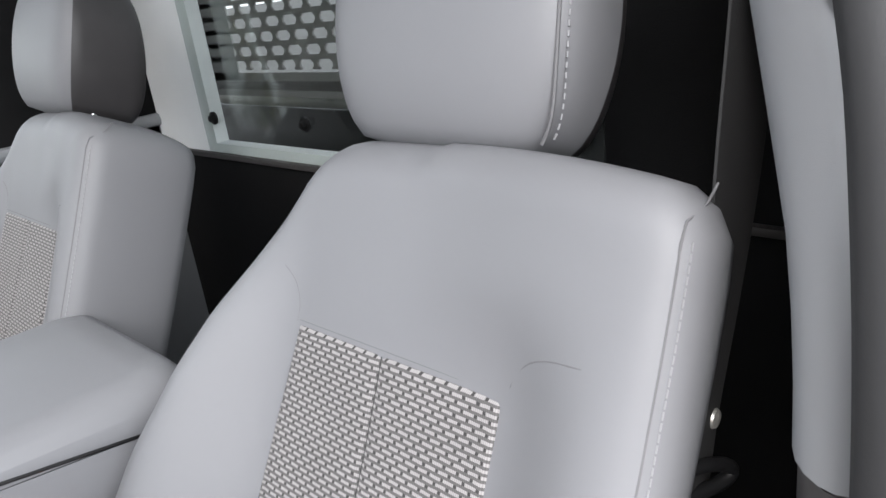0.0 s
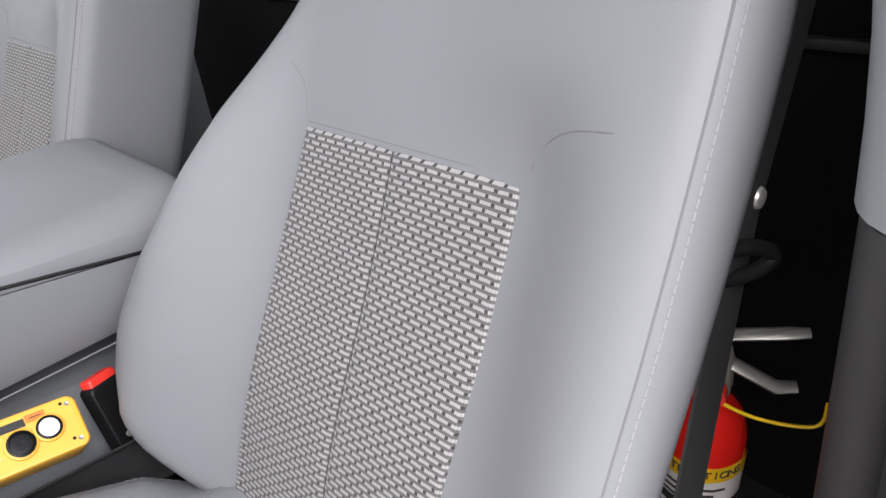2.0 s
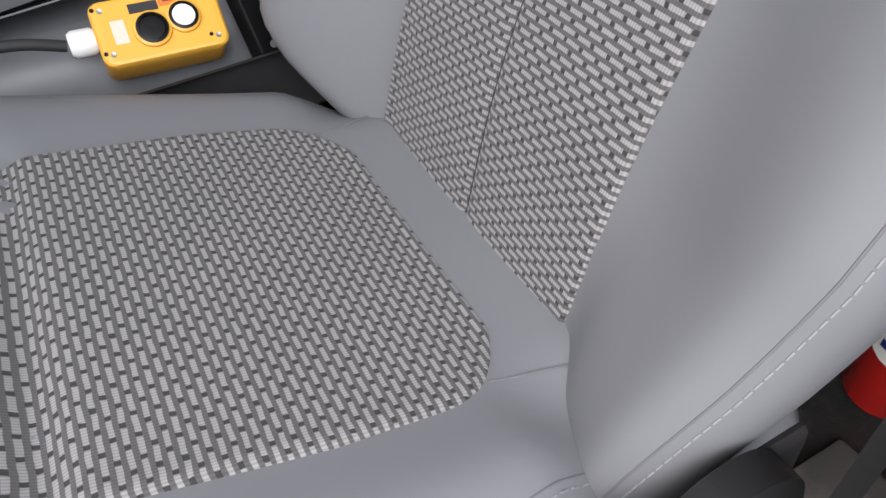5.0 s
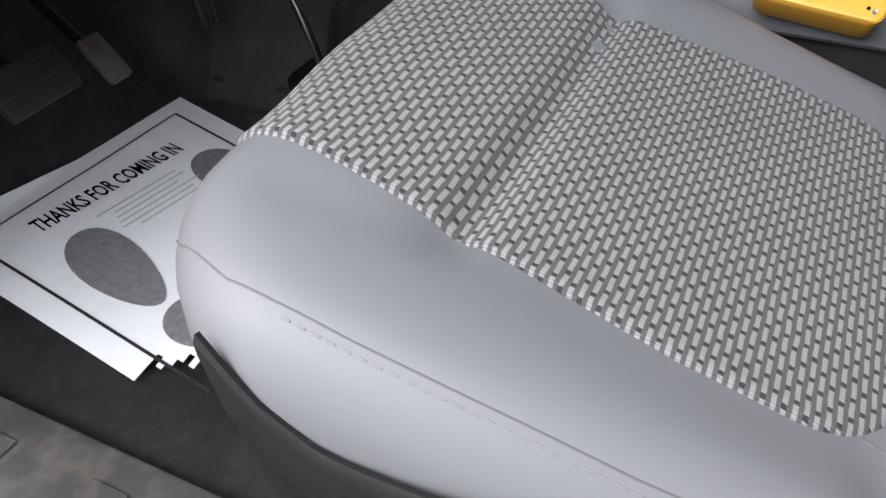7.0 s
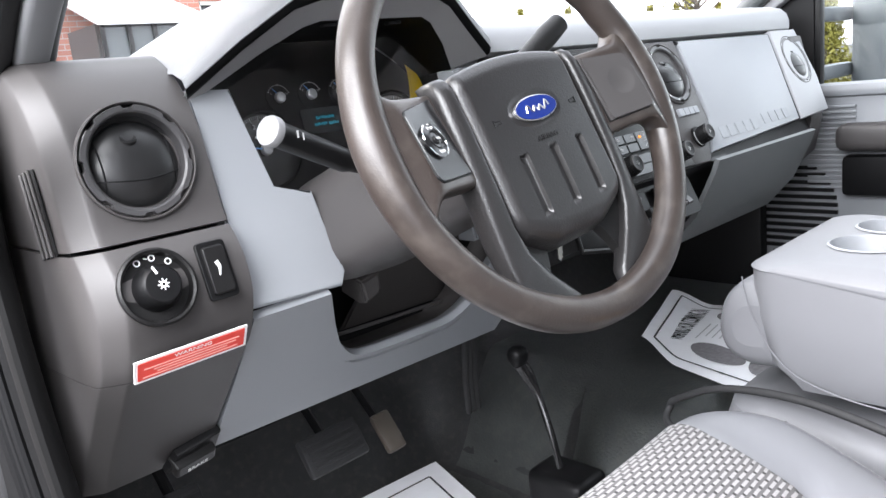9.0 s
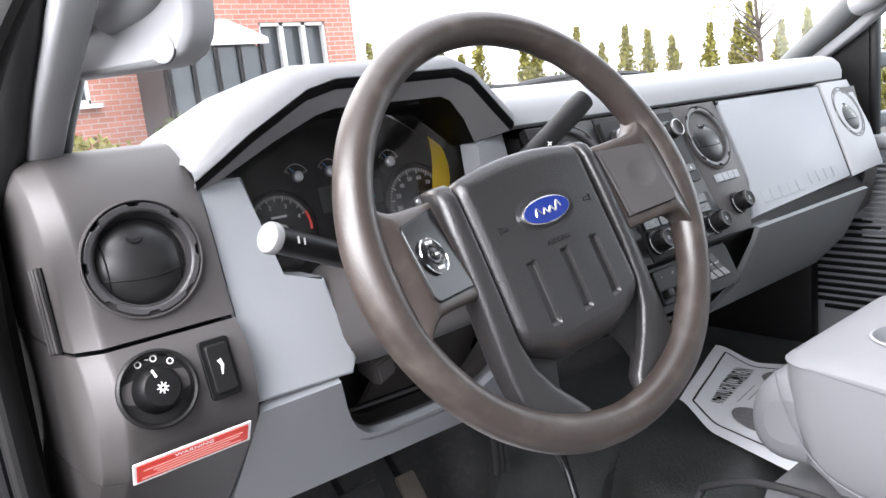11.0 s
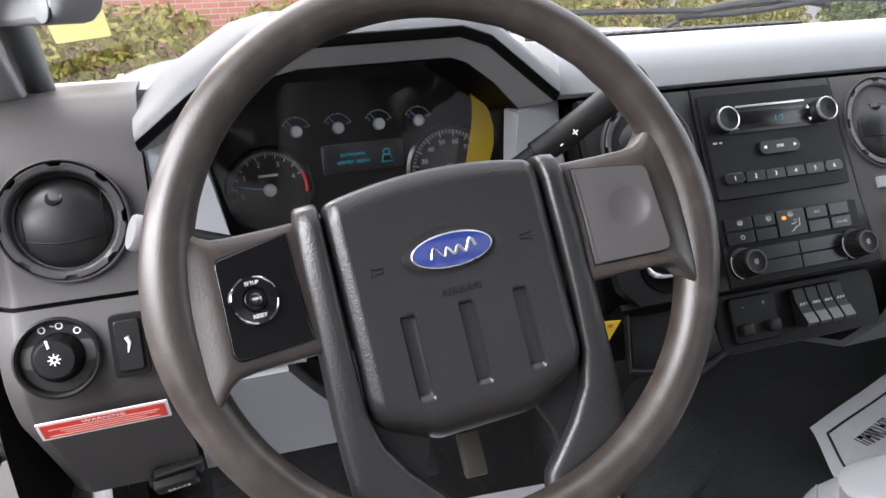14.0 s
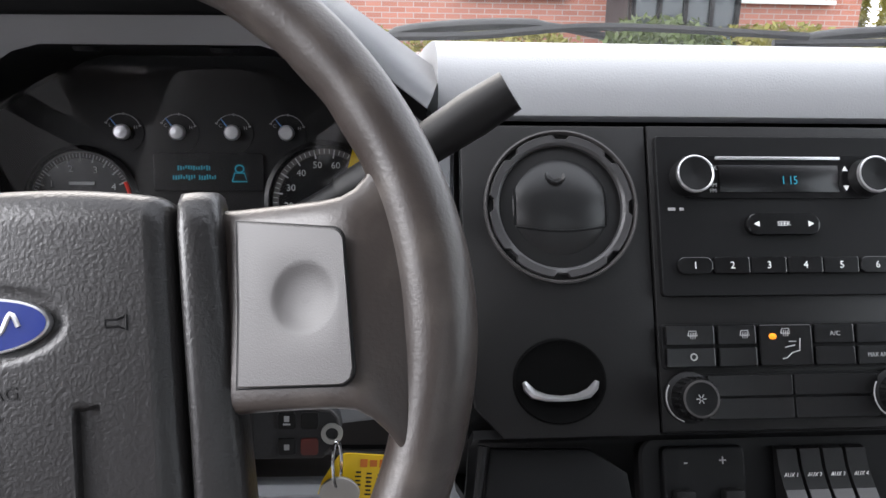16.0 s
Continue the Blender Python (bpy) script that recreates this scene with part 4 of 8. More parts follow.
# lighter pocket: a shallow black dish, its extra-dark colour standing for the depth
bm = bm_new()
add_lathe(bm, [(0.0318, -0.002), (0.0312, 0.0022), (0.0300, 0.0026), (0.0270, 0.0014), (0.0180, 0.0008), (0.0, 0.0006)], stack(0.278, -0.168) @ Matrix.Diagonal((1, 0.9, 1, 1)), 40, False)
pocket = part("outlet_pocket", bm, mat("pocket_depth_black", (0.0020, 0.0020, 0.0020), 0.7, spec=0.05, bump=0.05), dash, "round black power outlet pocket, its dark depth put into the colour")
bm = bm_new()
add_tube(bm, [stack(0.278, -0.168) @ Vector((u, v, 0.0035)) for u, v in ((-0.0245, 0.000), (-0.0225, -0.004), (-0.0185, -0.0080), (-0.010, -0.0105), (0.0, -0.0112), (0.010, -0.0105), (0.0185, -0.0080), (0.0225, -0.004), (0.0245, 0.000))], [0.0016, 0.0030, 0.0032, 0.0024, 0.0020, 0.0024, 0.0032, 0.0030, 0.0016], 8)
part("outlet_lip", bm, SATIN, pocket, "grey lip of the outlet cover")

# radio
radio = part("radio", (lambda b_: (add_plate(b_, rrect(0.3495, -0.113, 0.5215, -0.001, 0.003), 0.006, stack(0, 0, 0.0), 0.0012), b_)[1])(bm_new()), BLACK, dash, "black radio with a blue-lit clock display")
bm = bm_new()
add_plate(bm, rrect(0.366, -0.0455, 0.506, -0.0155, 0.006), 0.0016, stack(0, 0, 0.006), 0.0006)
part("display_frame", bm, GLOSS, radio)
bm = bm_new()
add_box(bm, (0.436, -0.0175, 0.0082), (0.090, 0.0022, 0.002), stack(0, 0), 0.0005)
part("display_trim", bm, SATIN, radio)
bm = bm_new()
add_box(bm, (0.436, -0.032, 0.0082), (0.086, 0.019, 0.001), stack(0, 0), 0.0003)
part("display", bm, GLOSS, radio)
words("clock_digits", "1 15", 0.0085, stack(0.443, -0.0335, 0.0092), CYAN, radio, 0.0001, "CENTER", 0.8)
for u in (0.372, 0.500):
    bm = bm_new()
    add_lathe(bm, [(0.0135, 0.005), (0.0135, 0.008), (0.0122, 0.010), (0.0122, 0.0185), (0.0112, 0.0195), (0.009, 0.0190), (0.0, 0.0175)], stack(u, -0.031), 40, False)
    kn = part("knob", bm, BLACK, radio)
    bm = bm_new()
    add_lathe(bm, [(0.0128, 0.0165), (0.0128, 0.0195), (0.0119, 0.0200), (0.0112, 0.0192)], stack(u, -0.031), 40, False)
    part("knob_ring", bm, SATIN, kn)
for v, txt in ((-0.0245, "CLK"), (-0.0385, "AM\nFM")):
    words("key_label", txt, 0.004, stack(0.3885, v, 0.0079), DIMWHITE, radio, 0.0001)
for v, d in ((-0.0245, 1), (-0.0385, -1)):
    bm = bm_new()
    add_plate(bm, [(0.4825, v - 0.0018 * d), (0.4865, v - 0.0018 * d), (0.4845, v + 0.0018 * d)], 0.0006, stack(0, 0, 0.0078))
    part("arrow_mark", bm, WHITE, radio, smooth=False)
bm = bm_new()
add_plate(bm, rrect(0.4095, -0.0715, 0.4625, -0.0565, 0.0072), 0.004, stack(0, 0, 0.006), 0.0014)
seek = part("seek_key", bm, GLOSS, radio)
words("seek_label", "SEEK", 0.0045, stack(0.436, -0.064, 0.0102), WHITE, seek, 0.0001)
for u, d in ((0.4165, -1), (0.4555, 1)):
    bm = bm_new()
    add_plate(bm, [(u - 0.002 * d, -0.066), (u + 0.002 * d, -0.064), (u - 0.002 * d, -0.062)], 0.0005, stack(0, 0, 0.0099))
    part("arrow_mark", bm, WHITE, seek, smooth=False)
for k in range(6):
    u = 0.3595 + 0.0258 * k
    bm = bm_new()
    add_plate(bm, rrect(u, -0.098, u + 0.0250, -0.0865, 0.0012 if 0 < k < 5 else 0.005), 0.0035, stack(0, 0, 0.006), 0.001)
    pk = part("preset_key", bm, GLOSS, radio)
    words("preset_number", str(k + 1), 0.0068, stack(u + 0.0125, -0.0925, 0.0097), WHITE, pk, 0.0001)
bars("disc_mark", [(0.359, -0.053, 0.005, 0.002), (0.366, -0.053, 0.003, 0.002)], stack(0, 0, 0.006), DIMWHITE, radio)

# heater controls
hvac = part("heater_panel", (lambda b_: (add_plate(b_, rrect(0.3475, -0.1615, 0.5255, -0.1315, 0.003), 0.003, stack(0, 0), 0.001), b_)[1])(bm_new()), BLACK, dash, "black heater control panel with one amber light")
cols = [(0.3485, 0.0355), (0.3845, 0.0285), (0.4135, 0.0385), (0.4525, 0.0295), (0.4825, 0.0285)]
for k, (u, wd) in enumerate(cols):
    for v0, v1 in (((-0.1455, -0.1325), (-0.160, -0.1475)) if k != 2 else ((-0.160, -0.1325),)):
        bm = bm_new()
        add_plate(bm, rrect(u + 0.0008, v0, u + wd - 0.0008, v1, 0.0012), 0.0035, stack(0, 0, 0.003), 0.001)
        part("heater_key", bm, GLOSS, hvac)
words("key_label", "A/C", 0.0046, stack(0.4675, -0.139, 0.0067), DIMWHITE, hvac, 0.0001)
words("key_label", "MAX A/C", 0.0042, stack(0.4968, -0.1538, 0.0067), DIMWHITE, hvac, 0.0001, "CENTER", 0.85)
bm = bm_new()
add_lathe(bm, [(0.0022, 0.0), (0.0016, 0.0012), (0.0, 0.0014)], stack(0.4235, -0.1405, 0.0064) @ Matrix.Diagonal((1.3, 1, 1, 1)), 16, False)
part("indicator_light", bm, AMBER, hvac, "amber indicator light")


def defrost_icon(u, v):
    bm = bm_new()
    mm = stack(u, v, 0.0067)
    add_tube(bm, [mm @ Vector(p) for p in ((-0.0032, -0.001, 0), (-0.0024, 0.0022, 0), (0.0024, 0.0022, 0), (0.0032, -0.001, 0), (-0.0032, -0.001, 0))], 0.00035, 4)
    for d in (-0.0015, 0, 0.0015):
        add_tube(bm, [mm @ Vector((d, -0.003, 0)), mm @ Vector((d + 0.0004, 0.0012, 0))], 0.0003, 4)
    part("key_symbol", bm, DIMWHITE, hvac)


defrost_icon(0.368, -0.1385)
defrost_icon(0.4325, -0.1375)
defrost_icon(0.404, -0.1385)
bm = bm_new()
mm = stack(0.4375, -0.147, 0.0067)
add_tube(bm, [mm @ Vector(p) for p in ((0.005, 0.005, 0), (0.0042, -0.003, 0), (-0.0015, -0.0048, 0), (-0.005, -0.008, 0), (-0.008, -0.0085, 0))], 0.00045, 5)
add_tube(bm, [mm @ Vector(p) for p in ((-0.006, -0.001, 0), (0.001, 0.0005, 0))], 0.00045, 5)
add_tube(bm, [mm @ Vector(p) for p in ((-0.003, 0.003, 0), (0.002, 0.003, 0))], 0.00035, 5)
part("airflow_symbol", bm, DIMWHITE, hvac)
bm = bm_new()
add_lathe(bm, [(0.0025, 0.0), (0.0025, 0.0006), (0.0017, 0.0006), (0.0017, 0.0)], stack(0.368, -0.1535, 0.0064), 16, False)
part("key_symbol", bm, DIMWHITE, hvac)

strip = part("knob_panel", (lambda b_: (add_plate(b_, rrect(0.352, -0.196, 0.521, -0.1645, 0.014), 0.003, stack(0, 0), 0.001), b_)[1])(bm_new()), BLACK, dash, "black panel with fan and temperature knobs")
for u0, u1 in ((0.3765, 0.4355), (0.4365, 0.4955)):
    for v0, v1 in ((-0.1795, -0.166), (-0.1945, -0.181)):
        bm = bm_new()
        add_plate(bm, rrect(u0, v0, u1, v1, 0.0012), 0.003, stack(0, 0, 0.003), 0.0008)
        part("blank_key", bm, GLOSS, strip)


def knob(u, v, r, parent, name):
    bm = bm_new()
    add_lathe(bm, [(r * 1.15, 0.002), (r * 1.15, 0.005), (r * 1.05, 0.006), (r * 0.92, 0.007), (r * 0.86, 0.022), (r * 0.78, 0.0245), (r * 0.45, 0.0235), (0.0, 0.0232)], stack(u, v), 40, False)
    k_ = part(name, bm, BLACK, parent)
    bm = bm_new()
    for j in range(22):
        a = 2 * math.pi * j / 22
        add_box(bm, (r * 0.9 * math.cos(a), r * 0.9 * math.sin(a), 0.0145), (0.0013, 0.0013, 0.013), stack(u, v) @ Matrix.Rotation(0, 4, "Z"))
    tagged(part("grip", bm, BLACK, k_, smooth=False), kind="stuff")
    bm = bm_new()
    add_lathe(bm, [(r * 0.80, 0.0235), (r * 0.80, 0.0248), (r * 0.72, 0.0250), (r * 0.72, 0.0235)], stack(u, v), 40, False)
    part("knob_ring", bm, DARKGREY, k_)
    bm = bm_new()
    for j in range(6):
        a = math.pi * j / 3
        add_tube(bm, [stack(u, v, 0.0240) @ Vector((0.0008 * math.cos(a), 0.0008 * math.sin(a), 0)), stack(u, v, 0.0240) @ Vector((0.0032 * math.cos(a), 0.0032 * math.sin(a), 0))], 0.0004, 4)
    part("knob_symbol", bm, DIMWHITE, k_)
    bm = bm_new()
    add_tube(bm, [stack(u, v, 0.0062) @ Vector((r * 1.1 * math.cos(a), r * 1.1 * math.sin(a), 0)) for a in np.linspace(2.6, 4.4, 12)], 0.0005, 5)
    part("scale_arc", bm, DIMWHITE, k_)


knob(0.364, -0.1800, 0.0148, strip, "fan_knob")
knob(0.508, -0.1800, 0.0148, strip, "temperature_knob")
knob(0.588, -0.162, 0.0150, dash, "drive_knob")
for k in range(4):
    bm = bm_new()
    add_plate(bm, rrect(0.5625 + 0.0155 * k, -0.124, 0.5625 + 0.0155 * k + 0.0145, -0.111, 0.0015), 0.005, stack(0, 0, 0), 0.0012)
    part("switch_key", bm, STONE, dash, "small grey switch")

# auxiliary rocker switches
TIPGREY = mat("switch_tip_grey", (0.0715, 0.0702, 0.0715), 0.45, grain=1400, bump=0.2)
for k in range(4):
    u = 0.4360 + 0.0165 * k
    bm = bm_new()
    mm = stack(u, -0.234, -0.016) @ Matrix.Scale(0.86, 4)
    add_loft(bm, [[mm @ Vector((x, v, w)) for v, w in ((0.022, 0.0), (0.020, 0.006), (0.006, 0.008), (-0.008, 0.014), (-0.022, 0.021), (-0.026, 0.018), (-0.026, 0.0))] for x in (-0.0082, 0.0082)])
    rk = part("rocker_switch", bm, CHARCOAL, dash, "dark auxiliary rocker switch", angle=25)
    bm = bm_new()
    add_loft(bm, [[mm @ Vector((x, v, w)) for v, w in ((-0.010, 0.0158), (-0.0225, 0.0222), (-0.026, 0.019), (-0.010, 0.014))] for x in (-0.0078, 0.0078)])
    part("rocker_tip", bm, TIPGREY, rk, "lighter grey rocker tip", angle=25)
    ang = math.atan2(0.006, 0.014)
    words("switch_label", "AUX %d" % (k + 1), 0.0055, mm @ Matrix.Translation((0, 0.0005, 0.0112)) @ Matrix.Rotation(ang, 4, "X"), WHITE, rk, 0.0002, "CENTER", 0.75)
tb = part("trailer_brake", (lambda b_: (add_plate(b_, rrect(0.350, -0.262, 0.408, -0.214, 0.004), 0.008, stack(0, 0, -0.022), 0.002), b_)[1])(bm_new()), BLACK, dash, "black trailer brake controller")
for u, t_ in ((0.366, "-"), (0.392, "+")):
    words("key_sign", t_, 0.010, stack(u, -0.224, -0.0137), DIMWHITE, tb, 0.0002)
for u in (0.362, 0.396):
    bm = bm_new()
    add_box(bm, (u, -0.248, -0.010), (0.014, 0.012, 0.010), stack(0, 0, 0), 0.002)
    part("slide_key", bm, CHARCOAL, tb)

# far side: glovebox doors and the end pod
bm = bm_new()
add_plate(bm, [(0.662, 0.006), (0.655, -0.13), (0.612, -0.192), (0.98, -0.178), (1.02, 0.004)], 0.014, stack(0, 0, -0.012), 0.003)
gl = part("upper_glovebox", bm, STONE, dash, "light grey glovebox door with raised marking")
for k in range(9):
    bars("raised_bar", [(0.672 + 0.030 * k + 0.018 * (k > 4), -0.165 + 0.005 * (k > 4), 0.022, 0.020)], stack(0, 0, 0.0018), STONE, gl, 0.0012)
bm = bm_new()
add_sheet(bm, [(0.548, 0.622), (0.556, 0.60), (0.59, 0.53), (0.64, 0.475), (0.72, 0.45)], 0.60, 1.00, 0.008)
lg = part("lower_glovebox", bm, mat("mid_grey_plastic", (0.125, 0.132, 0.135), 0.5, var=0.05, grain=1400, bump=0.25, spec=0.4), dash, "mid grey lower glovebox door")
bm = bm_new()
add_box(bm, (0.86, 0.578, 0.560), (0.06, 0.006, 0.012), None, 0.002)
part("latch", bm, PILLAR, lg)
bm = bm_new()
add_box(bm, (0.80, 0.60, 0.515), (0.05, 0.006, 0.012), None, 0.002)
part("latch", bm, PILLAR, lg)
bm = bm_new()
add_plate(bm, [(1.03, 0.010), (0.99, -0.18), (1.13, -0.175), (1.155, -0.10), (1.15, 0.010)], 0.016, stack(0, 0, -0.012), 0.004)
part("far_end_face", bm, PADGREY, dash)
vent(stack(1.088, -0.058, 0.003), "round_vent", -12, VENT_BALL)
bm = bm_new()
add_prism(bm, [(0.63, 0.80), (1.0, 0.83), (1.0, 0.45), (0.72, 0.45), (0.60, 0.56), (0.585, 0.63)], 1.10, 1.16)
part("far_end_side", bm, DARKGREY, dash)
bm = bm_new()
add_tube(bm, [stack(u, v, -0.002) @ Vector() for u, v in ((0.655, 0.004), (1.02, 0.003), (0.983, -0.178))], 0.004, 6)
part("glovebox_gap", bm, BLACK, dash)

# driver's pod: upper face, lower face, knee panel
POD = [(0.84, 0.846), (0.755, 0.846), (0.728, 0.838), (0.700, 0.818), (0.676, 0.785), (0.662, 0.745), (0.652, 0.70), (0.6455, 0.682)]


POD_X = [(-0.196, 0.0), (-0.215, 0.0), (-0.25, 0.0), (-0.285, 0.0), (-0.310, 0.0), (-0.3150, 0.0002), (-0.3168, 0.0011), (-0.3182, 0.0024), (-0.3325, 0.0170), (-0.3338, 0.0186), (-0.3347, 0.0208), (-0.3365, 0.030), (-0.3390, 0.050), (-0.3415, 0.085), (-0.3435, 0.13), (-0.3450, 0.19)]


def pod_sheet(prof, name, m_, thick=0.004):
    """A face of the pod and, past a bevelled edge, its side towards the door."""
    b_ = bm_new()
    line = [tuple(p)[:2] for p in spline([(y, z, 0) for y, z in prof], 4)]
    rows_ = [[b_.verts.new((x, y + dy, z - 0.1 * min(dy, 0.03))) for y, z in line] for x, dy in POD_X]
    fs_ = []
    for a, b in zip(rows_, rows_[1:]):
        for j in range(len(line) - 1):
            fs_.append(b_.faces.new((a[j], a[j + 1], b[j + 1], b[j])))
    bmesh.ops.recalc_face_normals(b_, faces=fs_)
    bmesh.ops.solidify(b_, geom=fs_, thickness=thick)
    return part(name, b_, m_, dash, angle=28)


upper = pod_sheet(POD, "driver_vent_face", DARKGREY)
pod_sheet([(0.6430, 0.6785), (0.632, 0.665), (0.622, 0.645), (0.618, 0.62), (0.624, 0.595), (0.635, 0.572), (0.646, 0.558)], "light_switch_face", DARKGREY)
pod_sheet([(0.648, 0.5565), (0.70, 0.50), (0.75, 0.445), (0.790, 0.398)], "lower_cover", DARKGREY)
# backing behind the seams, and slots in the side
bm = bm_new()
add_prism(bm, [(0.86, 0.835), (0.80, 0.83), (0.72, 0.78), (0.69, 0.70), (0.66, 0.66), (0.66, 0.58), (0.83, 0.41), (1.0, 0.41), (1.0, 0.835)], -0.332, -0.205)
part("pod_core", bm, BLACK, dash)
for k in range(4):
    bm = bm_new()
    z0, dy = 0.752 - 0.002 * k, 0.040 + 0.0105 * k
    pts = [(float(np.interp(dy, [0.025, 0.045, 0.085, 0.13], [-0.3372, -0.3392, -0.3417, -0.3437])) - 0.0003, float(np.interp(z, [0.66, 0.70, 0.745, 0.785], [0.646, 0.652, 0.662, 0.676])) + dy, z) for z in np.linspace(z0, z0 - 0.076, 6)]
    add_tube(bm, pts, 0.0032, 8, 0.5, (1, 0, 0))
    part("side_slot", bm, BLACK, upper)
    if k < 3:
        bm = bm_new()
        add_tube(bm, [(x - 0.0022, y + 0.0052, z) for x, y, z in pts], 0.0016, 8)
        part("side_rib", bm, DARKGREY, upper)

vent(basis((-0.2655, 0.6545, 0.7495), (1, 0, 0), (0, 0.13, 1)), "round_vent", -8, VENT_BALL)

# headlight switch in its round bezel
HK = basis((-0.2850, 0.6175, 0.6425), (1, 0, 0), (0, 0.32, 1))
bm = bm_new()
add_lathe(bm, [(0.0345, -0.002), (0.0345, 0.003), (0.0325, 0.0045), (0.0305, 0.003), (0.029, -0.004), (0.0, -0.005)], HK, 48, False)
hb = part("headlight_switch", bm, CHARCOAL, dash, "round headlight switch with white symbols")
bm = bm_new()
add_lathe(bm, [(0.021, -0.011), (0.021, -0.002), (0.0185, 0.004), (0.0170, 0.012), (0.0150, 0.0145), (0.0, 0.0150)], HK, 40, False)
part("knob", bm, BLACK, hb)
bm = bm_new()
add_tube(bm, [HK @ Vector((-0.003, 0.010, 0.0155)), HK @ Vector((-0.0045, 0.0165, 0.0135))], 0.0011, 6)
part("pointer", bm, WHITE, hb)
bm = bm_new()
add_lathe(bm, [(0.0030, 0.0150), (0.0030, 0.0157), (0.0015, 0.0157), (0.0015, 0.0150)], HK, 20, False)
for j in range(8):
    a = math.pi * j / 4
    add_tube(bm, [HK @ Vector((0.0032 * math.cos(a), 0.0032 * math.sin(a), 0.0154)), HK @ Vector((0.0050 * math.cos(a), 0.0050 * math.sin(a), 0.0154))], 0.0005, 4)
part("dimmer_symbol", bm, WHITE, hb)
for a in (112, 82, 50):
    bm = bm_new()
    c = Vector((0.0265 * math.cos(radians(a)), 0.0265 * math.sin(radians(a)), -0.0040))
    add_lathe(bm, [(0.0030, 0.0), (0.0030, 0.001), (0.0021, 0.001), (0.0021, 0.0)], HK @ Matrix.Translation(c), 16, False)
    if a == 82:
        add_tube(bm, [HK @ (c + Vector((-0.004, 0, 0.0005))), HK @ (c + Vector((-0.007, 0.001, 0.0005)))], 0.0005, 4)
    part("position_symbol", bm, WHITE, hb)

# pedal adjust rocker
SW = basis((-0.2285, 0.6195, 0.6430), (1, 0, 0), (0, 0.32, 1))
bm = bm_new()
add_plate(bm, rrect(-0.0145, -0.0275, 0.0145, 0.0275, 0.004), 0.0035, SW, 0.0012)
sw = part("pedal_switch", bm, BLACK, dash, "black rocker switch with pedal symbol")
bm = bm_new()
add_plate(bm, rrect(-0.0105, -0.0225, 0.0105, 0.0225, 0.003), 0.0075, SW, 0.002)
part("rocker", bm, CHARCOAL, sw)
bm = bm_new()
add_tube(bm, [SW @ Vector((-0.001, 0.0075, 0.0078)), SW @ Vector((0.001, 0.002, 0.0078)), SW @ Vector((-0.001, -0.006, 0.0078))], [0.0022, 0.0016, 0.0006], 6)
part("pedal_symbol", bm, WHITE, sw)

# red warning sticker
LB = basis((-0.2610, 0.6335, 0.5745), (1, -0.03, 0.022), (0, -0.50, 0.86))
stk = part("warning_sticker", (lambda b_: (add_plate(b_, rrect(-0.0545, -0.0135, 0.0545, 0.0135, 0.001, 2), 0.0012, LB @ Matrix.Translation((0, 0, 0.006))), b_)[1])(bm_new()), WHITE, dash, "red and white warning sticker", smooth=False)
bm = bm_new()
add_plate(bm, rrect(-0.0517, -0.0107, 0.0517, 0.0107, 0.001, 2), 0.0004, LB @ Matrix.Translation((0, 0, 0.0073)))
part("red_field", bm, LABELRED, stk, smooth=False)
words("heading", "WARNING", 0.0058, LB @ Matrix.Translation((0, 0.0068, 0.0078)), WHITE, stk, 0.0001, "CENTER", 1.3)
PALE = mat("pale_print", (0.72, 0.32, 0.28), 0.6)
bars("small_print", [(0.003 * (k % 2) - 0.004 * (k == 3), 0.0025 - 0.0034 * k, 0.092 - 0.012 * (k % 3), 0.0012) for k in range(4)], LB @ Matrix.Translation((0, 0, 0.0077)), PALE, stk)

# parking brake release
BR = basis((-0.225, 0.772, 0.418), (1, 0, 0.12), (0, -0.63, 0.77))
bm = bm_new()
add_plate(bm, [(-0.032, -0.014), (0.030, -0.014), (0.034, 0.018), (-0.020, 0.014)], 0.010, BR, 0.003)
pb = part("brake_release", bm, BLACK, dash, "black parking brake release handle")
bm = bm_new()
add_plate(bm, rrect(-0.026, -0.018, 0.024, 0.004, 0.003), 0.020, BR, 0.004)
part("handle", bm, CHARCOAL, pb)
words("handle_word", "BRAKE", 0.0085, BR @ Matrix.Translation((0, -0.010, 0.0206)), WHITE, pb, 0.0002)

# pale panel beside the gauges, and knee panel with the open bin
bm = bm_new()


def panel_xz(pts, y_of, thick, nm, m_, label=""):
    """A flat-fronted panel from an outline of (x, z), its depth given by y_of."""
    b_ = bm_new()
    f_ = [b_.verts.new((x, y_of(x, z), z)) for x, z in pts]
    g_ = [b_.verts.new((x, y_of(x, z) + thick, z)) for x, z in pts]
    n = len(pts)
    b_.faces.new(f_)
    b_.faces.new(g_[::-1])
    for k in range(n):
        b_.faces.new((f_[k], f_[(k + 1) % n], g_[(k + 1) % n], g_[k]))
    bmesh.ops.bevel(b_, geom=[e for e in b_.edges if e.verts[0] in f_ and e.verts[1] in f_], offset=0.003, segments=2, affect="EDGES")
    return part(nm, b_, m_, dash, label, angle=35)


panel_xz([(-0.195, 0.806), (-0.146, 0.804), (-0.132, 0.700), (-0.085, 0.690), (-0.072, 0.60), (-0.078, 0.585), (-0.193, 0.592)], lambda x, z: 0.632 + 0.055 * sstep(0.60, 0.80, z) + 0.05 * (x + 0.19), 0.05, "cluster_side_panel", STONE, "light grey panel beside the gauges")
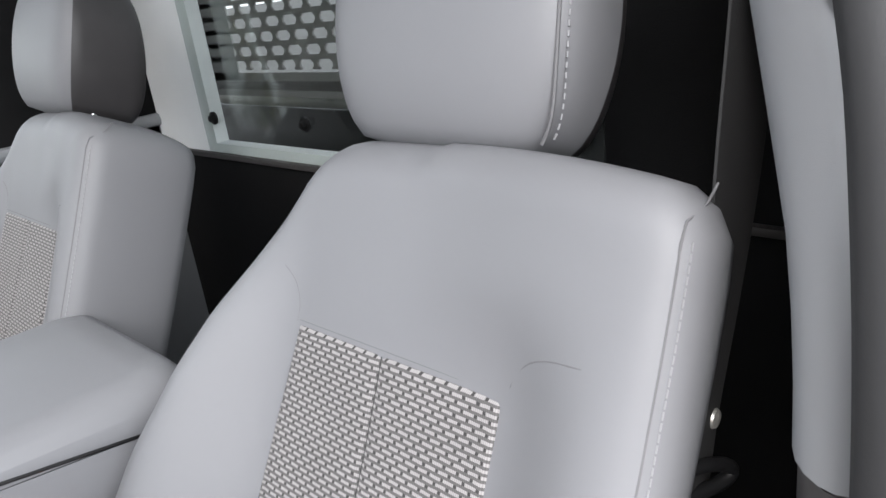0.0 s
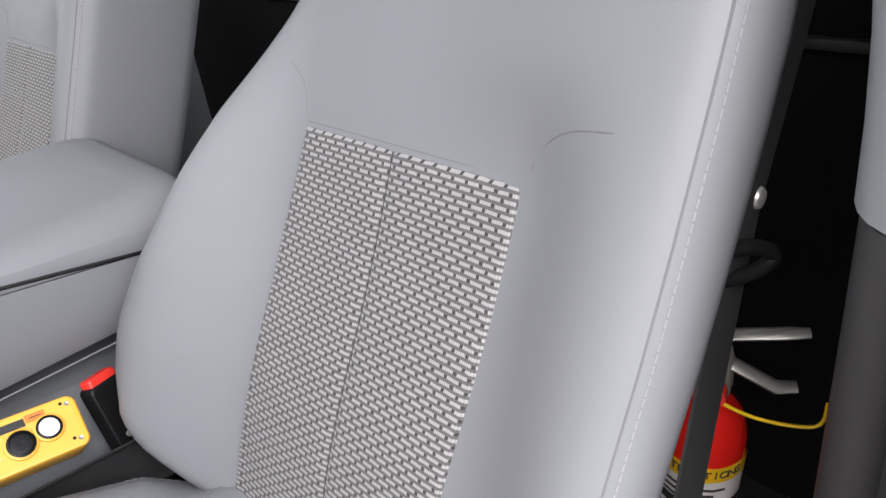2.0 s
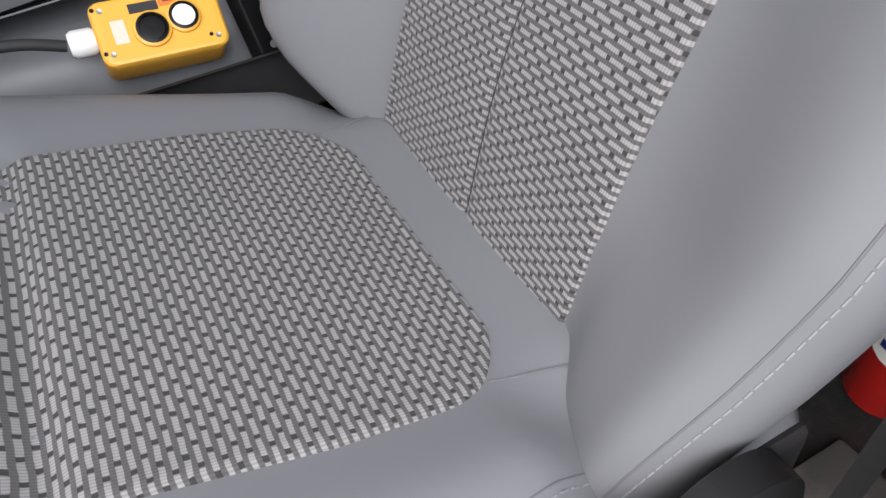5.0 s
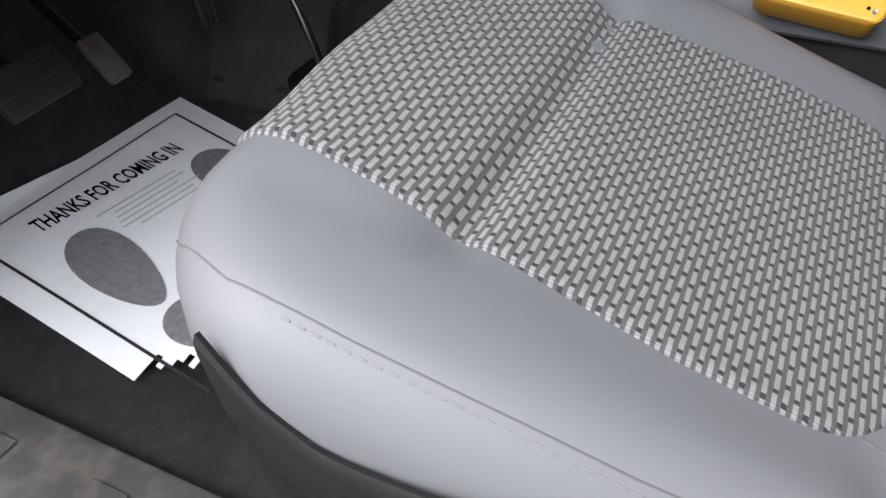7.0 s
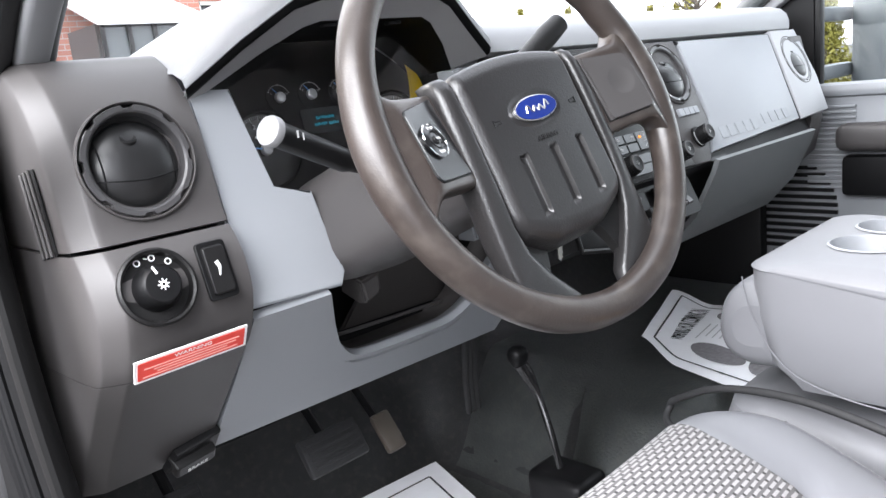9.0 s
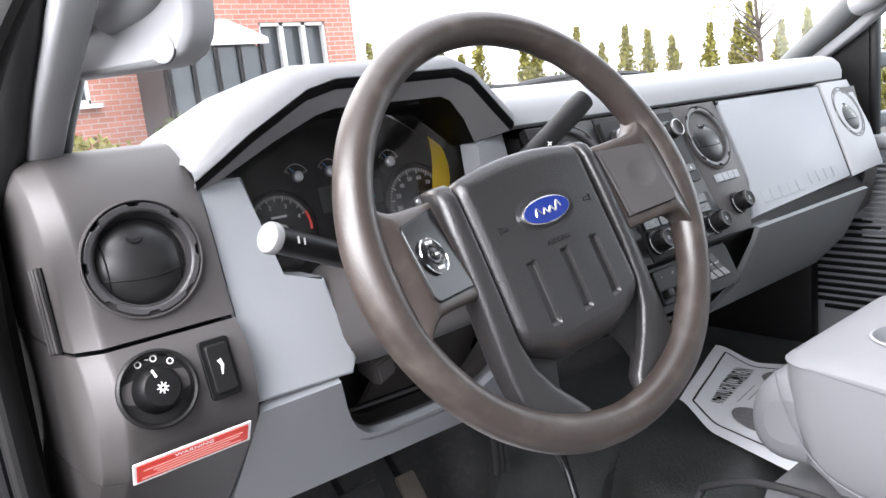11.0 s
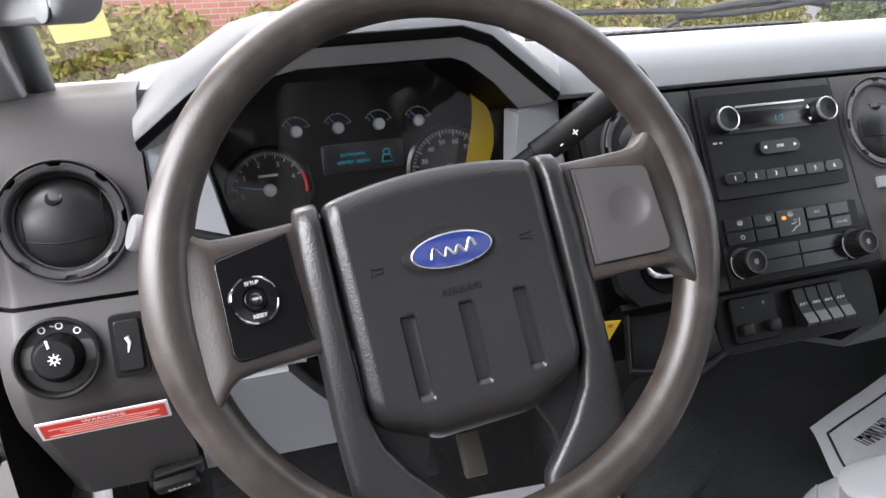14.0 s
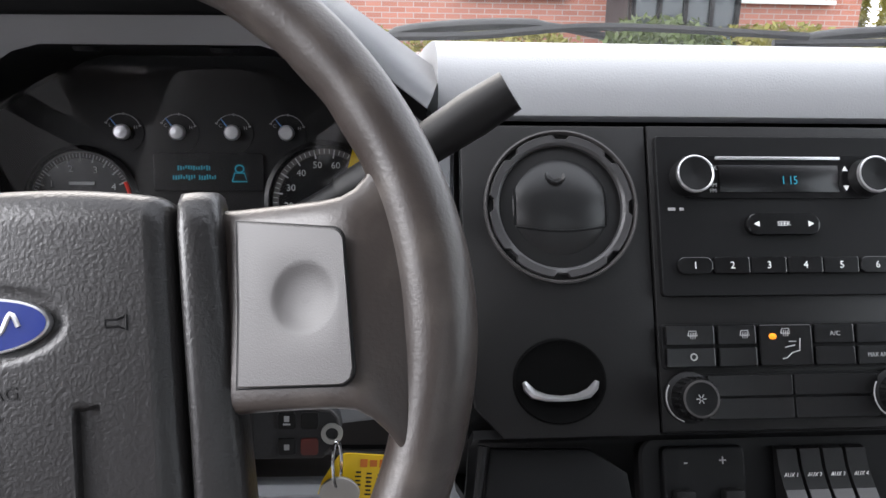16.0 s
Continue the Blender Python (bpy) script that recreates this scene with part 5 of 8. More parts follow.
panel_xz([(0.165, 0.800), (0.214, 0.812), (0.214, 0.60), (0.12, 0.59), (0.13, 0.69), (0.150, 0.70)], lambda x, z: 0.625 + 0.055 * sstep(0.60, 0.80, z), 0.03, "cluster_side_panel", STONE)


def knee_y(z):
    return 0.633 + (0.591 - z) * 0.825


# knee panel with a round-cornered bin opening
BIN_X, BIN_Z = [-0.096, -0.069, -0.049, -0.034, -0.019, -0.006, 0.008, 0.035, 0.075, 0.155, 0.175, 0.190, 0.201, 0.207, 0.210], [0.589, 0.539, 0.507, 0.490, 0.477, 0.469, 0.464, 0.460, 0.458, 0.456, 0.459, 0.467, 0.482, 0.51, 0.589]


def bin_low(x):
    """Height of the opening's lower edge."""
    return float(np.interp(x, BIN_X, BIN_Z)) if -0.096 < x < 0.210 else 0.589


bm = bm_new()
cols_x = sorted(set([-0.190, -0.16, -0.12, 0.2105, 0.24, 0.285, 0.325] + [round(-0.096 + 0.306 * k / 60, 4) for k in range(61)]))
rows = []
for x in cols_x:
    z1, z0 = bin_low(x), float(np.interp(x, [-0.19, 0.05, 0.325], [0.405, 0.395, 0.385]))
    rows.append([bm.verts.new((x, knee_y(z) + 0.008, z)) for z in np.linspace(z1 - 0.002, z0, 8)])
fs = []
for a, b in zip(rows, rows[1:]):
    for k in range(7):
        fs.append(bm.faces.new((a[k], a[k + 1], b[k + 1], b[k])))
bmesh.ops.recalc_face_normals(bm, faces=fs)
bmesh.ops.solidify(bm, geom=fs, thickness=0.010)
part("knee_panel", bm, STONE, dash, "light grey knee panel with an open bin", angle=30)
# rounded surround of the bin, its tray and the grey wall behind
edge = [(p.x, p.y) for p in spline([(x, z, 0) for x, z in zip(BIN_X, BIN_Z)], 4)]


def bin_ring(inw, deep):
    """The opening's edge moved inwards and back."""
    out = []
    for k, (x, z) in enumerate(edge):
        (xa, za), (xb, zb) = edge[max(k - 1, 0)], edge[min(k + 1, len(edge) - 1)]
        h = math.hypot(xb - xa, zb - za) or 1.0
        out.append((x - (zb - za) / h * inw, knee_y(z) + deep, z + (xb - xa) / h * inw - 0.3 * deep))
    return out


bm = bm_new()
add_loft(bm, [bin_ring(i_, d_) for i_, d_ in ((-0.016, 0.0078), (-0.012, 0.0066), (-0.006, 0.0066), (-0.0015, 0.0085), (0.002, 0.0125), (0.0035, 0.018), (0.004, 0.026))], False)
bmesh.ops.solidify(bm, geom=bm.faces[:], thickness=0.001)
part("bin_rim", bm, STONE, dash, "rounded rim of the bin", angle=60)
bm = bm_new()
add_loft(bm, [bin_ring(i_, d_) for i_, d_ in ((0.0035, 0.024), (0.004, 0.045), (0.010, 0.062), (0.020, 0.070))], False)
part("bin_tray", bm, TRAY, dash, "dark grey bin tray", angle=60)
bm = bm_new()
add_box(bm, (0.055, 0.812, 0.550), (0.33, 0.012, 0.19))
part("bin_back", bm, BLACK, dash)
panel_xz([(0.012, 0.478), (0.204, 0.470), (0.205, 0.588), (0.055, 0.588), (0.040, 0.545)], lambda x, z: 0.792 - 0.55 * (z - 0.47), 0.006, "bin_wall", TRAY)
bm = bm_new()
add_tube(bm, [(-0.010, 0.784, 0.478), (0.012, 0.782, 0.477), (0.10, 0.782, 0.473), (0.20, 0.782, 0.469)], 0.0028, 8)
part("wall_lip", bm, DARKGREY, dash)
bm = bm_new()
add_sheet(bm, [(0.80, 0.395), (0.83, 0.385), (1.0, 0.42)], -0.19, 0.325, 0.006)
part("under_cover", bm, BLACK, dash)

THROAT = mat("throat_grey", (0.36, 0.3576, 0.36), 0.5, var=0.08, grain=1400, bump=0.3, spec=0.4)
# gauge hood: pale top, black reveal, grey inner throat
LIP = [(-0.200, 0.675, 0.802), (-0.150, 0.645, 0.842), (-0.100, 0.618, 0.876), (-0.070, 0.612, 0.884), (0.085, 0.612, 0.886), (0.115, 0.618, 0.876), (0.155, 0.628, 0.846), (0.192, 0.636, 0.818)]


def hood_rings(steps):
    out = []
    for dy, dz, sx in steps:
        out.append([(max(x * sx + 0.003 * (1 - sx), -0.2005), y + dy, z + dz) for x, y, z in LIP])
    return out


bm = bm_new()
add_loft(bm, hood_rings([(0.012, -0.002, 0.99), (0.0, 0.006, 1.0), (0.003, 0.014, 1.02), (0.02, 0.021, 1.04), (0.08, 0.026, 1.07), (0.20, 0.012, 1.16), (0.36, -0.03, 1.3)]), False)
bmesh.ops.solidify(bm, geom=bm.faces[:], thickness=0.004)
part("gauge_hood", bm, PADGREY, dash, "grey gauge hood", angle=62)
bm = bm_new()
add_loft(bm, hood_rings([(0.0, 0.005, 1.0), (0.002, -0.001, 0.995), (0.005, -0.004, 0.988), (0.009, -0.005, 0.985)]), False)
bmesh.ops.solidify(bm, geom=bm.faces[:], thickness=0.002)
part("hood_reveal", bm, BLACK, dash, "black line under the hood lip")
INNER = [(-0.178, 0.690, 0.800), (-0.118, 0.664, 0.836), (-0.078, 0.645, 0.857), (-0.058, 0.640, 0.862), (0.082, 0.640, 0.863), (0.100, 0.645, 0.857), (0.135, 0.664, 0.834), (0.172, 0.690, 0.803)]
bm = bm_new()
lip_in = hood_rings([(0.006, -0.0045, 0.987)])[0]
back = [(x * 0.93, 0.752, 0.70 + (z - 0.70) * 0.93) for x, y, z in INNER]
add_loft(bm, [lip_in, INNER], False)
bmesh.ops.solidify(bm, geom=bm.faces[:], thickness=0.003)
part("hood_throat", bm, THROAT, dash, "dark grey inner surround of the gauges", angle=35)
bm = bm_new()
add_loft(bm, [INNER, back], False)
add_loft(bm, [[(-0.178, 0.690, 0.800), (-0.170, 0.69, 0.69)], [(-0.165, 0.752, 0.795), (-0.16, 0.752, 0.68)]], False)
add_loft(bm, [[(0.172, 0.690, 0.803), (0.165, 0.69, 0.69)], [(0.160, 0.752, 0.796), (0.158, 0.752, 0.68)]], False)
bmesh.ops.solidify(bm, geom=bm.faces[:], thickness=0.002)
part("gauge_throat", bm, BLACK, dash)
for x in (-0.035, 0.055):
    bm = bm_new()
    add_lathe(bm, [(0.010, 0.0), (0.009, 0.003), (0.0, 0.004)], basis((x, 0.660, 0.8605), (1, 0, 0), (0, 1, 0)) @ Matrix.Rotation(math.pi, 4, "X"), 20, False)
    part("screw_cover", bm, BLACK, dash)

# gauge cluster
CL = basis((0.003, 0.752, 0.77), (1, 0, 0), (0, 0.18, 1))
cluster = part("instrument_panel", (lambda b_: (add_plate(b_, [(-0.168, 0.03), (-0.11, 0.068), (-0.07, 0.088), (0.075, 0.088), (0.11, 0.068), (0.165, 0.03), (0.16, -0.10), (-0.16, -0.10)], 0.01, CL @ Matrix.Translation((0, 0, -0.01))), b_)[1])(bm_new()), BLACK, dash, "black gauge cluster with two dials and four small gauges", smooth=False)


def dial(cu, cv, r, nums, a0, a1, needle, small=False, red=None):
    bm = bm_new()
    mm = CL @ Matrix.Translation((cu, cv, 0))
    add_lathe(bm, [(r * 1.12, 0.0), (r * 1.12, 0.004), (r * 1.04, 0.006), (r * 1.0, 0.002), (0.0, 0.001)] if not small else [(r, 0.0), (r, 0.001), (0.0, 0.0012)], mm, 48, False)
    d_ = part("small_gauge" if small else "dial", bm, GLOSS if not small else BLACK, cluster)
    bm = bm_new()
    n_t = 3 if small else 41
    if small:
        add_tube(bm, [mm @ Vector((r * 0.9 * math.cos(radians(a)), r * 0.9 * math.sin(radians(a)), 0.0022)) for a in np.linspace(a0, a1, 14)], 0.0004, 4)
    for k in range(n_t):
        a = radians(a0 + (a1 - a0) * k / (n_t - 1))
        big = small or k % 4 == 0
        r0 = r * (0.84 if small else 0.80 if big else 0.88)
        add_tube(bm, [mm @ Vector((r0 * math.cos(a), r0 * math.sin(a), 0.0025)), mm @ Vector((r * 0.96 * math.cos(a), r * 0.96 * math.sin(a), 0.0025))], 0.0006 if big else 0.00035, 4)
    part("tick_marks", bm, DIMWHITE, d_)
    for k, txt in enumerate(nums):
        a = radians(a0 + (a1 - a0) * k / (len(nums) - 1))
        words("number", txt, 0.0078 if r > 0.03 else 0.004, mm @ Matrix.Translation((r * 0.68 * math.cos(a), r * 0.68 * math.sin(a), 0.0028)), DIMWHITE, d_, 0.0001)
    if not small:
        bm = bm_new()
        n = 40
        add_loft(bm, [[mm @ Vector((q * r * math.cos(radians(a)), q * r * math.sin(radians(a)), 0.0021)) for a in np.linspace(a0, a1, n)] for q in (0.86, 0.97)], False)
        part("scale_band", bm, DARKGREY, d_, "grey scale band")
    if red:
        bm = bm_new()
        add_tube(bm, [mm @ Vector((r * 0.93 * math.cos(radians(a)), r * 0.93 * math.sin(radians(a)), 0.0026)) for a in np.linspace(*red, 12)], 0.0016, 5)
        part("red_zone", bm, REDARC, d_)
    a = radians(needle)
    bm = bm_new()
    add_tube(bm, [mm @ Vector((0, 0, 0.006)), mm @ Vector((r * 0.86 * math.cos(a), r * 0.86 * math.sin(a), 0.005))], [0.0009, 0.0004], 5)
    part("needle", bm, NEEDLE, d_)
    bm = bm_new()
    rc = 0.0068 if not small else 0.0064
    add_lathe(bm, [(rc, 0.002), (rc, 0.0065), (rc * 0.8, 0.008), (0.0, 0.0085)], mm, 24, False)
    part("needle_cap", bm, SATIN, d_)


for k in range(4):
    dial(-0.053 + 0.044 * k, 0.020, 0.0165, ("C", "H") if k else ("L", "H"), 150, 20, 128, True)
dial(-0.087, -0.0365, 0.041, ("0", "1", "2", "3", "4"), 190, 25, 168, False, (25, -8))
dial(0.1105, -0.0365, 0.0455, ("10", "20", "30", "40", "50", "60", "70", "80", "90"), 215, -10, 232)
bars("dial_caption", [(-0.087, -0.0215, 0.020, 0.0026)], CL @ Matrix.Translation((0, 0, 0.003)), DIMWHITE, cluster, 0.0003)
bm = bm_new()
add_plate(bm, rrect(-0.030, -0.028, 0.0595, 0.0035, 0.003), 0.003, CL, 0.001)
msg = part("message_screen", bm, GLOSS, cluster, "dark message screen with cyan writing")
strokes = random.Random(8)
bars("message_line", [(-0.0095 + 0.0021 * k, -0.0085 + strokes.uniform(-0.0006, 0.0006), 0.0011, strokes.uniform(0.002, 0.0042)) for k in range(13)] + [(-0.0135 + 0.0021 * k, -0.0165 + strokes.uniform(-0.0006, 0.0006), 0.0011, strokes.uniform(0.002, 0.0042)) for k in range(17) if k != 9],
     CL @ Matrix.Translation((0, 0, 0.0032)), CYAN, msg, 0.0002)
bm = bm_new()
mm = CL @ Matrix.Translation((0.040, -0.013, 0.0034))
add_tube(bm, [mm @ Vector((0.0035 * math.cos(a), 0.0035 + 0.003 * math.sin(a), 0)) for a in np.linspace(0, 6.28, 14)], 0.0006, 4)
add_tube(bm, [mm @ Vector(p) for p in ((-0.006, -0.007, 0), (-0.004, 0.0, 0), (0.004, 0.0, 0), (0.006, -0.007, 0), (-0.006, -0.007, 0))], 0.0006, 4)
part("belt_symbol", bm, CYAN, msg)
bm = bm_new()
add_loft(bm, [[(-0.160, 0.712, 0.690), (-0.160, 0.706, 0.795)], [(-0.062, 0.712, 0.690), (-0.062, 0.690, 0.846)], [(0.078, 0.712, 0.690), (0.078, 0.690, 0.846)], [(0.156, 0.712, 0.690), (0.156, 0.706, 0.795)]], False)
ln = part("cluster_lens", bm, LENS, cluster)
ln.visible_shadow = False
# yellow reflection in the lens, painted as a crescent at the gauges' far side
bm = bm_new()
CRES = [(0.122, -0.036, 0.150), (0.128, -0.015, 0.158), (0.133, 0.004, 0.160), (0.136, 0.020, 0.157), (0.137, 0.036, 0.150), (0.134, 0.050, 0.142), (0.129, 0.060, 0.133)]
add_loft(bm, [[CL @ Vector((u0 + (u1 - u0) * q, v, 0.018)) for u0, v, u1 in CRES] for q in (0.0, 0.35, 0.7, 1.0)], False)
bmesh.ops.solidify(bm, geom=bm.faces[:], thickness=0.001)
part("yellow_reflector", bm, YELLOWGLARE, cluster, "yellow crescent painted as a reflection in the cluster's lens")

# column shroud, ignition ring and stalks
col = thing("steering_column", (0.0, 0.6, 0.6), "charcoal steering column shroud with two stalks", "steering column")
ax0, ax1 = Vector((0.003, 0.475, 0.735)), Vector((0.003, 0.70, 0.630))
bm = bm_new()
rings = []
for k in range(9):
    f_ = k / 8
    c = ax0.lerp(ax1, f_)
    hw, hh = 0.062 + 0.030 * f_, 0.056 + 0.02 * f_
    rings.append([c + Vector((math.copysign(abs(math.cos(a)) ** 0.6, math.cos(a)) * hw, 0.3 * math.sin(a) * hh, math.copysign(abs(math.sin(a)) ** 0.6, math.sin(a)) * hh * (1.0 if math.sin(a) > 0 else 1.0 - 0.42 * f_) - 0.01)) for a in np.linspace(0, 2 * math.pi, 33)[:-1]])
add_loft(bm, rings)
part("shroud", bm, DARKGREY, col, "dark grey column shroud")
bm = bm_new()
add_loft(bm, [[(x, y, z) for x, y, z in ring] for ring in (
    [(-0.029, 0.712, 0.584), (-0.002, 0.712, 0.589), (0.006, 0.727, 0.556), (-0.022, 0.727, 0.550)],
    [(-0.034, 0.680, 0.576), (0.003, 0.680, 0.583), (0.013, 0.692, 0.549), (-0.019, 0.692, 0.537)],
    [(-0.029, 0.672, 0.570), (-0.002, 0.672, 0.577), (0.006, 0.682, 0.550), (-0.017, 0.682, 0.541)])])
bmesh.ops.bevel(bm, geom=bm.edges[:], offset=0.003, segments=2, affect="EDGES")
part("tilt_lever", bm, DARKGREY, col, "black tilt lever in the bin")
st = part("wiper_stalk", (lambda b_: (add_tube(b_, spline([(-0.05, 0.575, 0.712), (-0.10, 0.560, 0.722), (-0.145, 0.548, 0.740), (-0.201, 0.535, 0.764)], 6), [0.009] * 8 + [0.0115] * 10 + [0.0135], 18), b_)[1])(bm_new()), BLACK, col, "black turn signal stalk with grey end")
TIPGREY2 = mat("stalk_end_grey", (0.156, 0.156, 0.1599), 0.45, grain=1400, bump=0.2)
bm = bm_new()
dv = (Vector((-0.201, 0.535, 0.764)) - Vector((-0.145, 0.548, 0.740))).normalized()
add_lathe(bm, [(0.0136, -0.004), (0.0136, 0.001), (0.0125, 0.003), (0.0, 0.0035)], basis(Vector((-0.201, 0.535, 0.764)), dv.orthogonal(), dv.cross(dv.orthogonal())), 28, False)
part("stalk_end", bm, TIPGREY2, st, "pale grey stalk end")
for d, w_ in ((0.024, 0.003), (0.031, 0.002)):
    bm = bm_new()
    c = Vector((-0.201, 0.535, 0.764)) - dv * d
    add_box(bm, c + Vector((0.0, -0.0122, 0.004)), (w_ * 0.5, 0.001, 0.006))
    part("stalk_mark", bm, DIMWHITE, st, smooth=False)
gs = part("gear_lever", (lambda b_: (add_tube(b_, spline([(0.045, 0.60, 0.735), (0.10, 0.585, 0.755), (0.150, 0.577, 0.785), (0.180, 0.572, 0.805)], 6), 0.0095, 16), b_)[1])(bm_new()), BLACK, col, "black column gear lever")
bm = bm_new()
add_tube(bm, [(0.138, 0.579, 0.777), (0.165, 0.574, 0.793), (0.182, 0.571, 0.805), (0.215, 0.565, 0.828), (0.236, 0.562, 0.842)], [0.012, 0.0135, 0.0125, 0.0140, 0.0125], 20)
part("grip", bm, CHARCOAL, gs, "ribbed grip")
gd = (Vector((0.236, 0.562, 0.842)) - Vector((0.165, 0.574, 0.793))).normalized()
GM = basis(Vector((0.162, 0.5605, 0.7925)), gd, Vector((0, 0.3, 1)))
words("gear_sign", "+", 0.012, GM @ Matrix.Translation((0.008, 0, 0.0005)), WHITE, gs, 0.0006)
words("gear_sign", "-", 0.012, GM @ Matrix.Translation((-0.008, 0, 0.0005)), WHITE, gs, 0.0006)

# keys hanging from the ignition
keys = thing("key_ring", (0.098, 0.56, 0.62), "car key and remote with a yellow paper tag", "keys")
bm = bm_new()
add_lathe(bm, [(0.014, -0.02), (0.014, 0.012), (0.010, 0.016), (0.0, 0.017)], basis((0.085, 0.535, 0.672), (0.6, 0.8, 0), (0, 0, 1)), 20, False)
part("ignition_lock", bm, CHARCOAL, col)
KS = Matrix.Translation((0.085, 0.075, 0.894)) @ Matrix.Scale(0.915, 4) @ Matrix.Translation((-0.085, -0.075, -0.894))
KM = KS @ basis((0.116, 0.560, 0.628), (1, 0, -0.02), (0, 0.15, 1))
bm = bm_new()
add_plate(bm, [(-0.030, -0.0175), (0.014, -0.0175), (0.023, -0.010), (0.0265, 0.004), (0.025, 0.012), (0.020, 0.0165), (-0.030, 0.0185)], 0.009, KM, 0.0025)
ALARMRED = mat("alarm_red", (0.085, 0.014, 0.010), 0.5)
fob = part("remote", bm, RUBBER, keys, "black remote fob with four buttons")
bm = bm_new()
add_tube(bm, [KM @ Vector((u, v, 0.0085)) for u, v in ((-0.028, 0.0170), (0.0, 0.0165), (0.0195, 0.0145), (0.0238, 0.010), (0.0248, 0.003), (0.0225, -0.007), (0.016, -0.014))], 0.0011, 8)
part("fob_bezel", bm, DARKGREY, fob, "grey bezel of the fob")
bm = bm_new()
add_lathe(bm, [(0.0068, 0.0085), (0.0068, 0.0108), (0.0040, 0.0108), (0.0040, 0.0085)], KM @ Matrix.Translation((0.0205, 0.000, 0)), 28, False)
part("fob_eye", bm, STEEL, fob, "grey eye for the ring")
for u, v, m_ in ((-0.0075, 0.0085, CHARCOAL), (0.0065, 0.0085, CHARCOAL), (-0.0075, -0.0085, CHARCOAL), (0.0065, -0.0085, ALARMRED)):
    bm = bm_new()
    add_plate(bm, rrect(u - 0.0055, v - 0.0055, u + 0.0055, v + 0.0055, 0.002), 0.0015, KM @ Matrix.Translation((0, 0, 0.009)), 0.0005)
    part("fob_button", bm, m_, fob, "dark red alarm button" if m_ is ALARMRED else "")
bars("fob_mark", [(-0.0075, 0.010, 0.0032, 0.0036), (-0.0075, 0.0065, 0.0045, 0.0010), (-0.0075, -0.0085, 0.0032, 0.0036)], KM @ Matrix.Translation((0, 0, 0.0106)), DIMWHITE, fob)
bm = bm_new()
add_tube(bm, [KS @ Vector((0.1395 + 0.0025 * math.cos(a), 0.5475 + 0.004 * math.cos(a), 0.6085 + 0.0165 * math.sin(a))) for a in np.linspace(0, 2 * math.pi, 32)], 0.0010, 6)
part("split_ring", bm, CHROME, keys, "bright wire ring")
TM = KS @ basis((0.165, 0.556, 0.5935), (1, 0.05, -0.09), (0, 0.05, 1))
bm = bm_new()
add_plate(bm, [(-0.038, -0.013), (-0.019, -0.0155), (0.0195, -0.0165), (0.0385, 0.0145), (-0.0215, 0.0165), (-0.0265, 0.0145), (-0.036, -0.004)], 0.0010, TM)
tg = part("tag", bm, TAG, keys, "yellow tag with orange print and black handwriting", smooth=False)
bars("tag_print", [(-0.010 + 0.0062 * k, 0.0100, 0.0046, 0.0056 - 0.001 * (k % 2)) for k in range(5)] + [(0.026, 0.0098, 0.006, 0.0034), (0.014, -0.0125, 0.006, 0.0036)], TM @ Matrix.Translation((0, 0, 0.0011)), ORANGE, tg)
bars("tag_writing", [(-0.0130 + 0.0070 * k, -0.0055 - 0.0008 * k + 0.003 * j, 0.0040 - 0.0008 * (j % 2), 0.0010) for k in range(5) for j in range(-2, 4)], TM @ Matrix.Translation((0, 0, 0.0012)), INK, tg)
bm = bm_new()
KY = KS @ basis((0.1405, 0.548, 0.588), (1, 0, -0.05), (0.05, 0, 1))
add_plate(bm, [(0.0122 * math.cos(a) * (1 + 0.06 * math.cos(2 * a)), 0.0118 * math.sin(a)) for a in np.linspace(0, 2 * math.pi, 29)[:-1]], 0.0022, KY, 0.0005)
add_plate(bm, [(-0.0040, -0.008), (-0.0030, -0.041), (0.0010, -0.044), (0.0042, -0.040), (0.0030, -0.037), (0.0048, -0.034), (0.0030, -0.030), (0.0050, -0.027), (0.0034, -0.023), (0.0052, -0.019), (0.0045, -0.008)], 0.0020, KY, 0.0003)
part("spare_key", bm, STEEL, keys, "worn steel spare key", smooth=False)
bm = bm_new()
add_plate(bm, [(-0.018, -0.050), (0.010, -0.050), (0.012, -0.020), (0.004, -0.008), (-0.010, -0.008), (-0.017, -0.022)], 0.007, KY @ Matrix.Translation((0, 0, -0.012)), 0.002)
part("black_key_head", bm, BLACK, keys, "black plastic key head")

# ---- steering wheel ----
MW = basis((0.0, 0.42, 0.756), (0.995, -0.013, 0.095), (-0.084, 0.385, 0.919))
wheel = thing("steering_wheel", (0.005, 0.43, 0.74), "worn charcoal steering wheel with a blue oval badge", "steering wheel")
RC, RR, RT = Vector((0.002, -0.006, -0.004)), 0.1825, 0.0150


def wl_(u, v, w=0.0):
    return MW @ Vector((u, v, w))


bm = bm_new()
rings = []
N = 160
